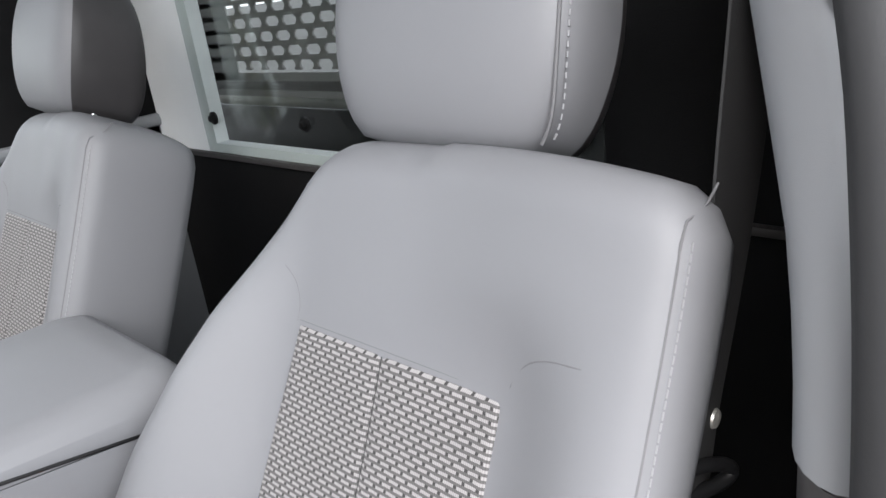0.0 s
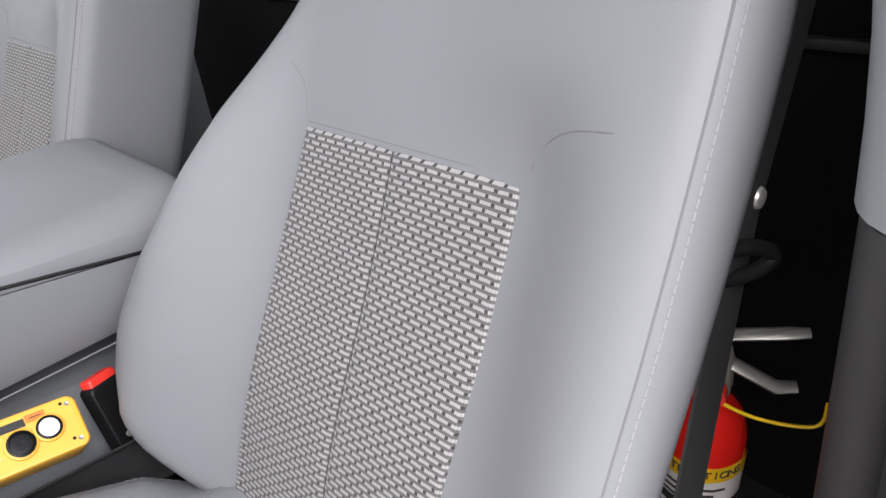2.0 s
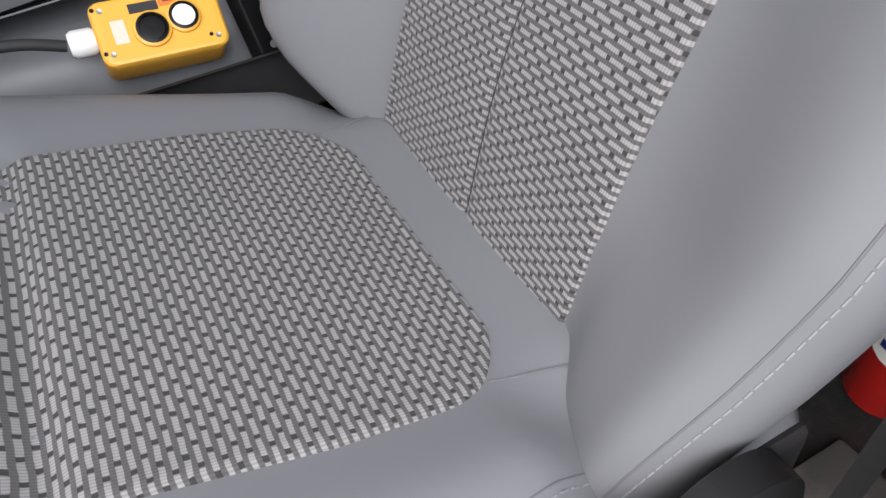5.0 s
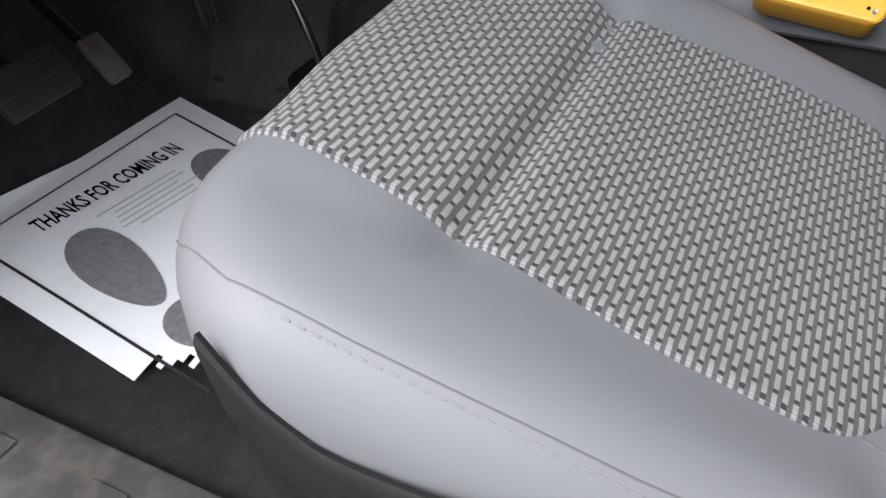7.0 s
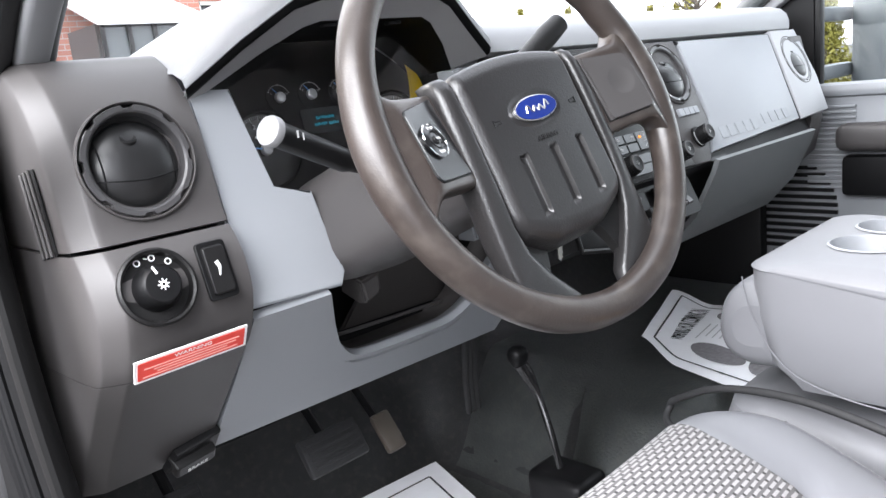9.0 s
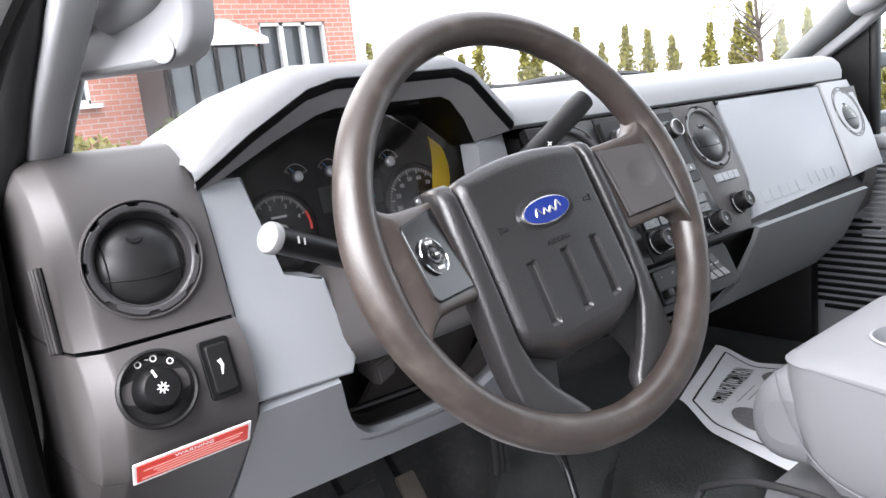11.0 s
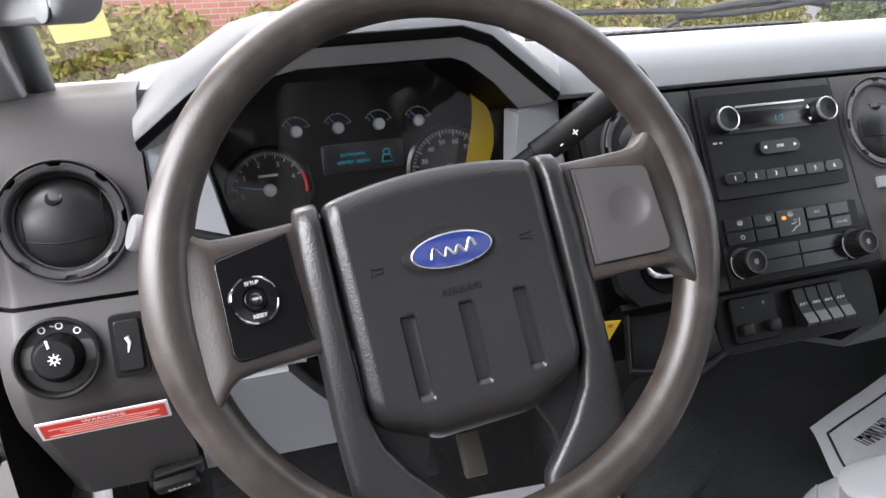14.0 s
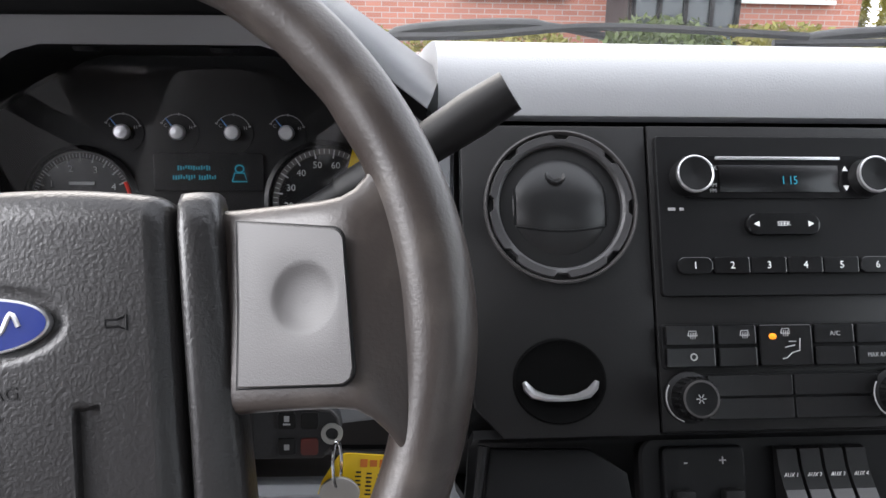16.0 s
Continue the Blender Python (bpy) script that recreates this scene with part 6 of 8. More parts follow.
for k in range(N):
    a = 2 * math.pi * k / N
    # grip swells by the cross arms and towards the bottom
    swell = 1 + 0.14 * sum(math.exp(-((((a - b + math.pi) % (2 * math.pi)) - math.pi) / 0.30) ** 2) for b in (radians(0), radians(180)))
    swell += 0.07 * sum(math.exp(-((((a - b + math.pi) % (2 * math.pi)) - math.pi) / 0.28) ** 2) for b in (radians(246), radians(294)))
    ring = []
    for j in range(18):
        b = 2 * math.pi * j / 18
        wave = 1 - 0.05 * (0.5 + 0.5 * math.cos(a * 34)) * (1 if 0.25 < (a % (2 * math.pi)) < 1.2 and math.cos(b) < -0.5 else 0)
        r = RT * swell * wave
        rad = RR + r * math.cos(b)
        ring.append(wl_(RC.x + rad * math.cos(a), RC.y + rad * math.sin(a), RC.z + r * 1.08 * math.sin(b)))
    rings.append(ring)
rings.append(rings[0])
add_loft(bm, rings, True, False)
bmesh.ops.remove_doubles(bm, verts=bm.verts, dist=1e-5)
part("rim", bm, LEATHER, wheel, "worn brown-black rim", angle=80)


def arm_w(u, v):
    """Height of a cross arm's face: it climbs from the hub to the rim and leans forward at the top."""
    return -0.0065 + 0.36 * (abs(u) - 0.1025) - 0.12 * v


def arm_frame(sgn, lift=0.0):
    """A frame on the arm's face, about its inset panel."""
    r3 = MW.to_3x3()
    return basis(wl_(sgn * 0.127, -0.0015, arm_w(0.127, -0.0015) + lift), r3 @ Vector((1, 0, sgn * 0.36)), r3 @ Vector((0, 1, -0.12)))


# cross arms: broad plates that flare into the rim
ARM = [(0.074, -0.050, 0.046), (0.090, -0.0465, 0.0435), (0.105, -0.0455, 0.0425), (0.125, -0.0455, 0.0415), (0.140, -0.0457, 0.0410), (0.149, -0.0468, 0.0415),
       (0.155, -0.0505, 0.0445), (0.160, -0.0560, 0.0495), (0.165, -0.0640, 0.0570), (0.170, -0.0720, 0.0650), (0.174, -0.0770, 0.0700), (0.178, -0.0780, 0.0710)]
for sgn in (-1, 1):
    bm = bm_new()
    rings = []
    for u, v0, v1 in ARM:
        mid, hh = (v0 + v1) / 2, (v1 - v0) / 2
        out = sstep(0.150, 0.182, u)
        th = 0.0145 - 0.0030 * out
        ring = []
        for a in np.linspace(0, 2 * math.pi, 49)[:-1]:
            v = mid + hh * math.copysign(abs(math.cos(a)) ** 0.22, math.cos(a))
            top = arm_w(min(u, 0.152), v) * (1 - out) + 0.0062 * out - 0.0010 * sstep(0.150, 0.158, u) * (1 - out)
            ring.append(wl_(sgn * u, v, top - th + th * math.copysign(abs(math.sin(a)) ** 0.42, math.sin(a))))
        rings.append(ring)
    add_loft(bm, rings)
    part("cross_arm", bm, LEATHER, wheel, "leather-grained cross arm flaring into the rim", angle=60)

# spokes either side of the pad, running down into the rim
for sgn in (-1, 1):
    bm = bm_new()
    rings = []
    for u, v, hw, w, th in ((0.0862, 0.0520, 0.0060, -0.020, 0.006), (0.0865, 0.0500, 0.0078, -0.0105, 0.010), (0.0870, 0.0450, 0.0086, -0.0050, 0.012), (0.0876, 0.034, 0.0092, -0.0020, 0.013), (0.0884, 0.0, 0.0097, -0.0012, 0.013), (0.0892, -0.05, 0.0104, -0.0022, 0.013),
                            (0.0892, -0.09, 0.0114, -0.0050, 0.013), (0.0860, -0.115, 0.0145, -0.0075, 0.012), (0.0790, -0.138, 0.0205, -0.0090, 0.011), (0.0725, -0.158, 0.0290, -0.0090, 0.011), (0.068, -0.172, 0.035, -0.0095, 0.011), (0.066, -0.182, 0.036, -0.011, 0.009)):
        low = sstep(-0.08, -0.16, v)
        ring = []
        for a in np.linspace(0, 2 * math.pi, 29)[:-1]:
            cu_ = math.copysign(abs(math.cos(a)) ** 0.5, math.cos(a))
            # the face is ridged: it falls away outwards from a line near the pad
            lean = -0.0035 * (1 - low) * max(0.0, cu_ + 0.2)
            uu, vv = u + hw * cu_, v - 0.5 * low * (u + hw * cu_ - 0.075) * 0.3
            fit = min(1.0, 0.184 / math.hypot(uu, vv))
            ring.append(wl_(sgn * uu * fit, vv * fit, w + lean + th * (math.copysign(abs(math.sin(a)) ** 0.5, math.sin(a)) - 1) + 0.002))
        rings.append(ring)
    add_loft(bm, rings)
    part("spoke", bm, WHEELPAD, wheel, "leather-grained spoke", angle=60)
    bm = bm_new()
    add_loft(bm, [[wl_(sgn * u, v, w) for u, v, w in ((0.030, -0.095, -0.022), (0.090, -0.095, -0.014), (0.090, -0.095, -0.032), (0.030, -0.095, -0.037))], [wl_(sgn * u, v, w) for u, v, w in ((0.048, -0.140, -0.020), (0.096, -0.140, -0.014), (0.096, -0.140, -0.028), (0.048, -0.140, -0.030))],
                  [wl_(sgn * u, v, w) for u, v, w in ((0.050, -0.176, -0.012), (0.094, -0.168, -0.010), (0.094, -0.168, -0.022), (0.050, -0.176, -0.024))]])
    part("lower_web", bm, CHARCOAL, wheel)

# airbag pad: domed face, eased sides, lower edge rolled under, three pressed slots
SLOTS = (-0.0391, 0.0012, 0.0402)
PADW = 0.0772


def round_edge(e, r, k=1.0):
    """How far a padded surface falls at the distance e from its rim."""
    if e >= r:
        return 0.0
    e = max(e, 0.0)
    return k * (math.sqrt(max(r * r - (r - e) ** 2, 0)) - r)


def pad_top(u):
    c = max(0.0, abs(u) - 0.0700)
    return 0.0575 - 0.0085 * (u / 0.0745) ** 2 - (0.0072 - math.sqrt(max(0.0072 ** 2 - c * c, 0.0)))


def pad_low(u):
    c = max(0.0, abs(u) - 0.0680)
    return -0.1225 + 0.46 * (math.hypot(max(0.0, abs(u) - 0.030), 0.006) - 0.006) + 0.6 * (0.0092 - math.sqrt(max(0.0092 ** 2 - c * c, 0.0)))


def pad_w(u, v):
    d_side = PADW - abs(u)
    w = 0.0022 * (1 - (u / PADW) ** 2) * (1 - ((v + 0.02) / 0.10) ** 2)
    w -= 0.0065 * max(0.0, 1 - d_side / 0.0105) ** 1.3
    w += round_edge(min(d_side, pad_top(u) - v), 0.0045)
    w -= 0.0060 * max(0.0, 1 - (pad_top(u) - v) / 0.016) ** 2
    w += round_edge(v - pad_low(u), 0.024, 1.1)
    for c in SLOTS:
        across = sstep(0.0058, 0.0042, abs(u - c))
        along = sstep(-0.0352, -0.0372, v) * sstep(-0.0935, -0.0875, v)
        w -= 0.0042 * across * along
    bad = math.hypot(u / 0.0355, v / 0.0165)
    return w - 0.0016 * sstep(1.0, 0.86, bad)


bm = bm_new()
us = set(np.linspace(-PADW, PADW, 41).round(5)) | {round(s * (PADW - d), 5) for s in (-1, 1) for d in (0.0006, 0.0014, 0.0024, 0.0034, 0.0048, 0.0065, 0.0085, 0.0105)}
us |= {round(c + d, 5) for c in SLOTS for d in (-0.0062, -0.0058, -0.0050, -0.0042, 0.0, 0.0042, 0.0050, 0.0058, 0.0062)}
us = sorted(us)
fr = sorted(set(np.linspace(0, 1, 111).round(5)) | {0.002, 0.005, 0.014, 0.99, 0.994, 0.998})
cols_ = []
for u in us:
    b0, t0 = pad_low(u), pad_top(u)
    cols_.append([bm.verts.new(wl_(u, b0 + (t0 - b0) * f_, pad_w(u, b0 + (t0 - b0) * f_))) for f_ in fr])
for a, b in zip(cols_, cols_[1:]):
    for k in range(len(fr) - 1):
        bm.faces.new((a[k], b[k], b[k + 1], a[k + 1]))
border = [c[0] for c in cols_] + cols_[-1][1:] + [c[-1] for c in reversed(cols_[:-1])] + list(reversed(cols_[0][1:-1]))
deep = []
for v_ in border:
    q = MW.inverted() @ v_.co
    deep.append(bm.verts.new(wl_(q.x * 0.985, q.y if q.y > -0.09 else q.y + 0.006, -0.034)))
for k in range(len(border)):
    bm.faces.new((border[k], border[(k + 1) % len(border)], deep[(k + 1) % len(border)], deep[k]))
pad = part("airbag_pad", bm, WHEELPAD, wheel, "grained airbag cover with three slots", angle=50)
bm = bm_new()
add_plate(bm, ellipse(0, 0, 0.0287, 0.0118), 0.0036, MW @ Matrix.Translation((0, 0, 0.0006)), 0.001)
bdg = part("badge", bm, SATIN, pad, "blue oval badge with silver rim")
bm = bm_new()
add_plate(bm, ellipse(0, 0, 0.0274, 0.0106), 0.0006, MW @ Matrix.Translation((0, 0, 0.0040)))
part("badge_field", bm, BADGE, bdg)
bm = bm_new()
add_tube(bm, [wl_(p.x, p.y, 0.0048) for p in spline([(-0.0155, -0.0035, 0), (-0.0125, 0.0035, 0), (-0.0065, -0.0035, 0), (-0.0035, 0.002, 0), (0.001, -0.003, 0), (0.0045, 0.0015, 0), (0.009, -0.003, 0), (0.0135, 0.0045, 0), (0.0165, -0.001, 0)], 4)], 0.0011, 6, 0.5)
part("badge_flourish", bm, SATIN, bdg, "plain silver flourish")
words("airbag_word", "AIRBAG", 0.0072, MW @ Matrix.Translation((0.0, -0.0275, 0.0021)), CHARCOAL, pad, 0.0005, "CENTER", 1.15)
for u, flip in ((-0.0515, -1), (0.0535, 1)):
    bm = bm_new()
    c = (u, -0.003)
    add_tube(bm, [wl_(c[0] + flip * a, c[1] + b, 0.0012) for a, b in ((-0.004, -0.0015), (-0.004, 0.0015), (0.001, 0.0015), (0.0045, 0.003), (0.0045, -0.003), (0.001, -0.0015), (-0.004, -0.0015))], 0.00055, 5)
    part("horn_symbol", bm, BLACK, pad)


def inset(sgn, grow, lift, name, m_, label, parent):
    """A thin panel on an arm: sharp corners by the hub, round ones by the rim."""
    pts = [(-0.0262 - grow, 0.0372 + grow), (-0.0255 - grow, 0.0), (-0.0262 - grow, -0.0330 - grow)]
    for cu_, cv_, a0, a1 in ((0.0205, -0.0292, 270, 360), (0.0178, 0.0232, 5, 85)):
        pts += [(cu_ + (0.0055 + grow) * math.cos(radians(a)), cv_ + (0.0055 + grow) * math.sin(radians(a))) for a in np.linspace(a0, a1, 7)]
    pts = [(sgn * u, v) for u, v in pts]
    b_ = bm_new()
    add_plate(b_, pts if sgn > 0 else pts[::-1], 0.003, arm_frame(sgn, lift - 0.003), 0.0008)
    return part(name, b_, m_, parent, label, angle=40)


PANELGREY = mat("panel_grey", (0.0468, 0.04394, 0.04355), 0.42, grain=1500, bump=0.25, spec=0.38)
inset(-1, 0.0010, 0.0006, "panel_gap", BLACK, "", wheel)
cp = inset(-1, 0.0, 0.0014, "cruise_panel", GLOSS, "black panel with round menu button", wheel)
inset(1, 0.0010, 0.0006, "panel_gap", BLACK, "", wheel)
bp2 = inset(1, 0.0, 0.0016, "blank_panel", PANELGREY, "plain grey blanking panel with a round dimple", wheel)
bm = bm_new()
PO = [(-0.0254, 0.0364), (-0.0249, 0.0), (-0.0254, -0.0322), (0.0205, -0.0340), (0.0235, -0.0327), (0.0252, -0.0292), (0.0228, 0.0232), (0.0215, 0.0262), (0.0178, 0.0280)]
DC = Vector((0.0045, 0.0015))


def to_edge(a):
    """Distance from the dimple's middle to the panel's edge in the direction a."""
    d, best = Vector((math.cos(a), math.sin(a))), 1.0
    for k in range(len(PO)):
        p, q = Vector(PO[k]) - DC, Vector(PO[(k + 1) % len(PO)]) - DC
        e = q - p
        den = d.x * e.y - d.y * e.x
        if abs(den) > 1e-9:
            t, w = (p.x * e.y - p.y * e.x) / den, (p.x * d.y - p.y * d.x) / den
            if t > 0 and -1e-6 <= w <= 1.000001:
                best = min(best, t)
    return best


rings = []
for r_, h_ in ((0.0006, -0.0021), (0.004, -0.0020), (0.008, -0.0016), (0.011, -0.0010), (0.0132, -0.0003), (0.0145, 0.0), (0.0160, 0.0002)):
    rings.append([arm_frame(1, 0.0040) @ Vector((DC.x + r_ * math.cos(a), DC.y + r_ * math.sin(a), h_)) for a in np.linspace(0, 2 * math.pi, 73)[:-1]])
for q, h_ in ((0.5, 0.0002), (1.0, 0.0002)):
    rings.append([arm_frame(1, 0.0040) @ Vector((DC.x + (0.016 + (to_edge(a) - 0.016) * q) * math.cos(a), DC.y + (0.016 + (to_edge(a) - 0.016) * q) * math.sin(a), h_)) for a in np.linspace(0, 2 * math.pi, 73)[:-1]])
add_loft(bm, rings + [[arm_frame(1, 0.0016) @ (arm_frame(1, 0.0040).inverted() @ Vector(p)) for p in rings[-1]]])
part("dimpled_face", bm, PANELGREY, bp2, angle=35)
bm = bm_new()
BM = arm_frame(-1, 0.0014) @ Matrix.Translation((-0.0040, -0.0005, 0))
for a0 in (20, 110, 200, 290):
    add_tube(bm, [BM @ Vector((0.0148 * math.cos(radians(a0 + d)), 0.0148 * math.sin(radians(a0 + d)), 0.0022)) for d in np.linspace(0, 62, 9)], 0.0007, 6)
part("button_ring", bm, CHROME, cp, "bright ring broken in four")
bm = bm_new()
add_lathe(bm, [(0.0042, 0.003), (0.0040, 0.0046), (0.0025, 0.0054), (0.0, 0.0056)], BM, 24, False)
part("button_centre", bm, GLOSS, cp, "glossy centre button")
bm = bm_new()
add_lathe(bm, [(0.0150, 0.0), (0.0150, 0.0022), (0.0085, 0.0032), (0.0075, 0.0020), (0.0065, 0.0032), (0.0, 0.0038)], BM, 40, False)
part("menu_button", bm, GLOSS, cp)
words("button_word", "SETUP", 0.0034, BM @ Matrix.Translation((0, 0.0105, 0.0034)), WHITE, cp, 0.0001)
words("button_word", "RESET", 0.0034, BM @ Matrix.Translation((0, -0.0105, 0.0034)), WHITE, cp, 0.0001)
words("button_word", "INFO", 0.0026, BM @ Matrix.Translation((0, 0, 0.0057)), WHITE, cp, 0.0001)

# ---- seats ----
SB = Vector((0, -0.050, 0.279))
S_UP, S_N = Vector((0, -0.412, 0.911)), Vector((0, 0.911, 0.412))


def corner_dist(a, b, r):
    if a < r and b < r:
        return r - math.hypot(r - a, r - b)
    return min(a, b)


HALF_S = [-0.06, 0.0, 0.08, 0.15, 0.2, 0.3, 0.37, 0.447, 0.5, 0.6]


def back_half(s, side=-1):
    """Half the backrest's width: the door side stays broad to the shoulder, the inner side tapers."""
    if side < 0:
        return float(np.interp(s, HALF_S, [0.222, 0.235, 0.252, 0.264, 0.268, 0.272, 0.273, 0.273, 0.272, 0.268]))
    return float(np.interp(s, [-0.06, 0.0, 0.03, 0.06, 0.1, 0.15, 0.2, 0.3, 0.37, 0.447, 0.5, 0.6], [0.12, 0.195, 0.235, 0.268, 0.291, 0.298, 0.292, 0.264, 0.238, 0.205, 0.180, 0.15]))


TOP_S = 0.565
SEAM_IN = 0.0145


def back_edge(dx, s):
    a = back_half(s, dx) - abs(dx)
    return min(corner_dist(a, TOP_S - s - 0.012 * (abs(dx) / 0.2) ** 2, 0.035 if dx < 0 else 0.06), corner_dist(a, s + 0.06, 0.04))


def back_w(dx, s):
    if dx < 0:
        top = sstep(0.370, 0.470, s)
        bol = 0.036 * (sstep(0.120, 0.232, -dx) * (1 - top) + sstep(0.0, 0.255, -dx) * top)
    else:
        bol = float(np.interp(s, [-0.06, 0.0, 0.06, 0.14, 0.22, 0.3, 0.37, 0.42, 0.47, 0.52], [0.065, 0.082, 0.090, 0.089, 0.078, 0.062, 0.044, 0.028, 0.012, 0.0])) * sstep(0.118, 0.235, dx)
    if dx < 0:
        bol += 0.017 * sstep(0.13, 0.0, s) * sstep(0.112, 0.165, -dx) * (1 - 0.5 * sstep(0.20, 0.26, -dx))
    lum = 0.012 * math.exp(-((s - 0.12) / 0.12) ** 2) * (1 - sstep(0.1, 0.2, abs(dx)))
    return bol + lum + round_edge(back_edge(dx, s), 0.036 if dx < 0 else 0.05)


def front_y(dx):
    """The cushion's front edge."""
    return 0.375 - 0.010 * sstep(0.02, 0.14, -dx)


def cush_edge(dx, y):
    a = 0.264 - 0.034 * sstep(0.30, -0.05, y) - abs(dx)
    return min(corner_dist(a, front_y(dx) - y, 0.105), corner_dist(a, y + 0.17, 0.04))


def cush_z(dx, y):
    z = 0.379 + 0.354 * (max(y, 0.0) - 0.219) + 0.1 * min(y, 0.0)
    z += 0.010 * sstep(0.13, 0.20, abs(dx)) * sstep(0.36, 0.25, y) - 0.004 * (1 - (abs(dx) / 0.14) ** 2) * (abs(dx) < 0.14)
    z += round_edge(cush_edge(dx, y), 0.050) - 0.040 * sstep(0.02, -0.05, y) * sstep(0.135, 0.195, abs(dx))
    k = 1 - sstep(0.148, 0.170, abs(dx))
    return z + k * (0.005 * math.exp(-((y - 0.285) / 0.05) ** 2) - 0.009 * math.exp(-((y - 0.219) / 0.011) ** 2))


def cush_seam(y):
    """Distance of the cushion's side seam from its middle."""
    return float(np.interp(y, [-0.06, 0.016, 0.06, 0.10, 0.145, 0.186, 0.226, 0.267, 0.293, 0.337, 0.368], [0.197, 0.2085, 0.2166, 0.2222, 0.2264, 0.2306, 0.2342, 0.2362, 0.2353, 0.2194, 0.197]))


def find_rim(edge, c, n):
    rim = []
    for k in range(n):
        a = 2 * math.pi * k / n
        lo, hi = 0.0, 1.0
        for _ in range(30):
            t = (lo + hi) / 2
            if edge(c[0] + t * math.cos(a), c[1] + t * math.sin(a)) > 0:
                lo = t
            else:
                hi = t
        rim.append((c[0] + lo * math.cos(a), c[1] + lo * math.sin(a)))
    return rim


RINGS = [0.02, 0.12, 0.22, 0.32, 0.40, 0.47, 0.54, 0.60, 0.66, 0.71, 0.76, 0.80, 0.84, 0.87, 0.90, 0.925, 0.945, 0.963, 0.978, 0.989, 0.996, 1.0]


def set_uv(ob, pairs):
    lay = ob.data.uv_layers.new(name="UVMap")
    for lp in ob.data.loops:
        lay.data[lp.index].uv = pairs[lp.vertex_index]


def make_seat(cx, sg, label, group, shell=1.0):
    """One front seat centred on cx; sg is 1 where the door is on the low-x side and -1 where it is on the high-x side."""
    seat = thing("front_seat", (cx, 0.0, 0.0), label, "car seat", group)

    def bk(dx, s, lift=0.0):
        return Vector((cx, 0, 0)) + SB + Vector((sg * dx, 0, 0)) + S_UP * s + S_N * (back_w(dx, s) + lift)

    def cu(dx, y, lift=0.0):
        return Vector((cx + sg * dx, y, cush_z(dx, y) + lift))

    # backrest
    rim = find_rim(back_edge, (0, 0.22), 128)
    bm = bm_new()
    rings = [[bk(u * q, 0.22 + (v - 0.22) * q) for u, v in rim] for q in RINGS]
    for d, sh in ((0.012, 1.0), (0.030, 0.988), (0.048, 0.955), (0.062, 0.90), (0.070, 0.82)):
        sh = 1 - (1 - sh) * (0.2 if shell > 1 else 1.0)
        rings.append([Vector((cx, 0, 0)) + SB + Vector((sg * u * sh, 0, 0)) + S_UP * (0.22 + (v - 0.22) * sh) + S_N * (back_w(u, v) - d * shell) for u, v in rim])
    rings.append([Vector((cx, 0, 0)) + SB + Vector((sg * u * 0.5, 0, 0)) + S_UP * (0.22 + (v - 0.22) * 0.5) - S_N * (0.02 + 0.085 * shell) for u, v in rim])
    add_loft(bm, rings)
    back = part("backrest", bm, VINYL, seat, "grey vinyl backrest", angle=70)
    # cloth insert of the backrest
    bm = bm_new()
    nu, nv = 44, 60
    uv, rows = [], []
    for j in range(nv + 1):
        s = -0.05 + 0.430 * j / nv
        h_in = float(np.interp(s, [-0.05, 0.02, 0.15, 0.28, 0.380], [0.141, 0.138, 0.134, 0.129, 0.119]))
        h_out = float(np.interp(s, [-0.05, 0.02, 0.15, 0.28, 0.380], [0.123, 0.124, 0.128, 0.133, 0.136]))
        row = []
        for i in range(nu + 1):
            q = -1 + 2 * i / nu
            hw = h_in if q > 0 else h_out
            d = min((1 - abs(q)) * hw, 0.380 - s)
            row.append(bm.verts.new(bk(hw * q, s, -0.003 + 0.0062 * sstep(0, 0.006, d) - 0.0028 * math.exp(-(hw * q / 0.0035) ** 2))))
            uv.append((hw * q, s))
        rows.append(row)
    for a, b in zip(rows, rows[1:]):
        for i in range(nu):
            bm.faces.new((a[i], a[i + 1], b[i + 1], b[i]))
    ob = part("cloth_insert", bm, WEAVE, back, "woven grey patterned cloth", angle=80)
    set_uv(ob, uv)
    bm = bm_new()
    add_tube(bm, [bk(0.0, s, 0.0006) for s in np.linspace(-0.045, 0.376, 40)], 0.0005, 6)
    part("seam", bm, RUBBER, back, "dark centre seam of the cloth")
    # seams of the backrest
    seams = [[(-0.137, 0.380), (-0.142, 0.396), (-0.158, 0.412), (-0.18, 0.420), (-0.21, 0.423)],
             [(0.122, 0.380), (0.124, 0.398), (0.134, 0.416), (0.150, 0.428)],
             [(-0.136 + 0.256 * k / 10, 0.381) for k in range(11)]]
    for line in seams:
        bm = bm_new()
        add_tube(bm, [bk(p.x, p.y, -0.0003) for p in spline([(u, v, 0) for u, v in line], 5)], 0.0006, 6)
        part("seam", bm, SEAM, back)
    for side in (-1, 1):
        bm = bm_new()
        line = [(side * (back_half(s, side) - SEAM_IN + 0.004 * sstep(0.52, 0.55, s)), s) for s in np.linspace(-0.02, 0.549, 44)]
        add_tube(bm, [bk(u, v, -0.0004) for u, v in line], 0.0009, 6)
        part("seam", bm, SEAM, back)
        bm = bm_new()
        for k in range(80):
            s0 = -0.015 + 0.0066 * k
            u0, u1 = (back_half(q, side) - SEAM_IN + 0.0052 for q in (s0, s0 + 0.0050))
            add_tube(bm, [bk(side * u0, s0, 0.0002), bk(side * u1, s0 + 0.0050, 0.0002)], 0.0007, 5)
        tagged(part("stitching", bm, THREAD, back, "pale twin stitching"), kind="stuff")
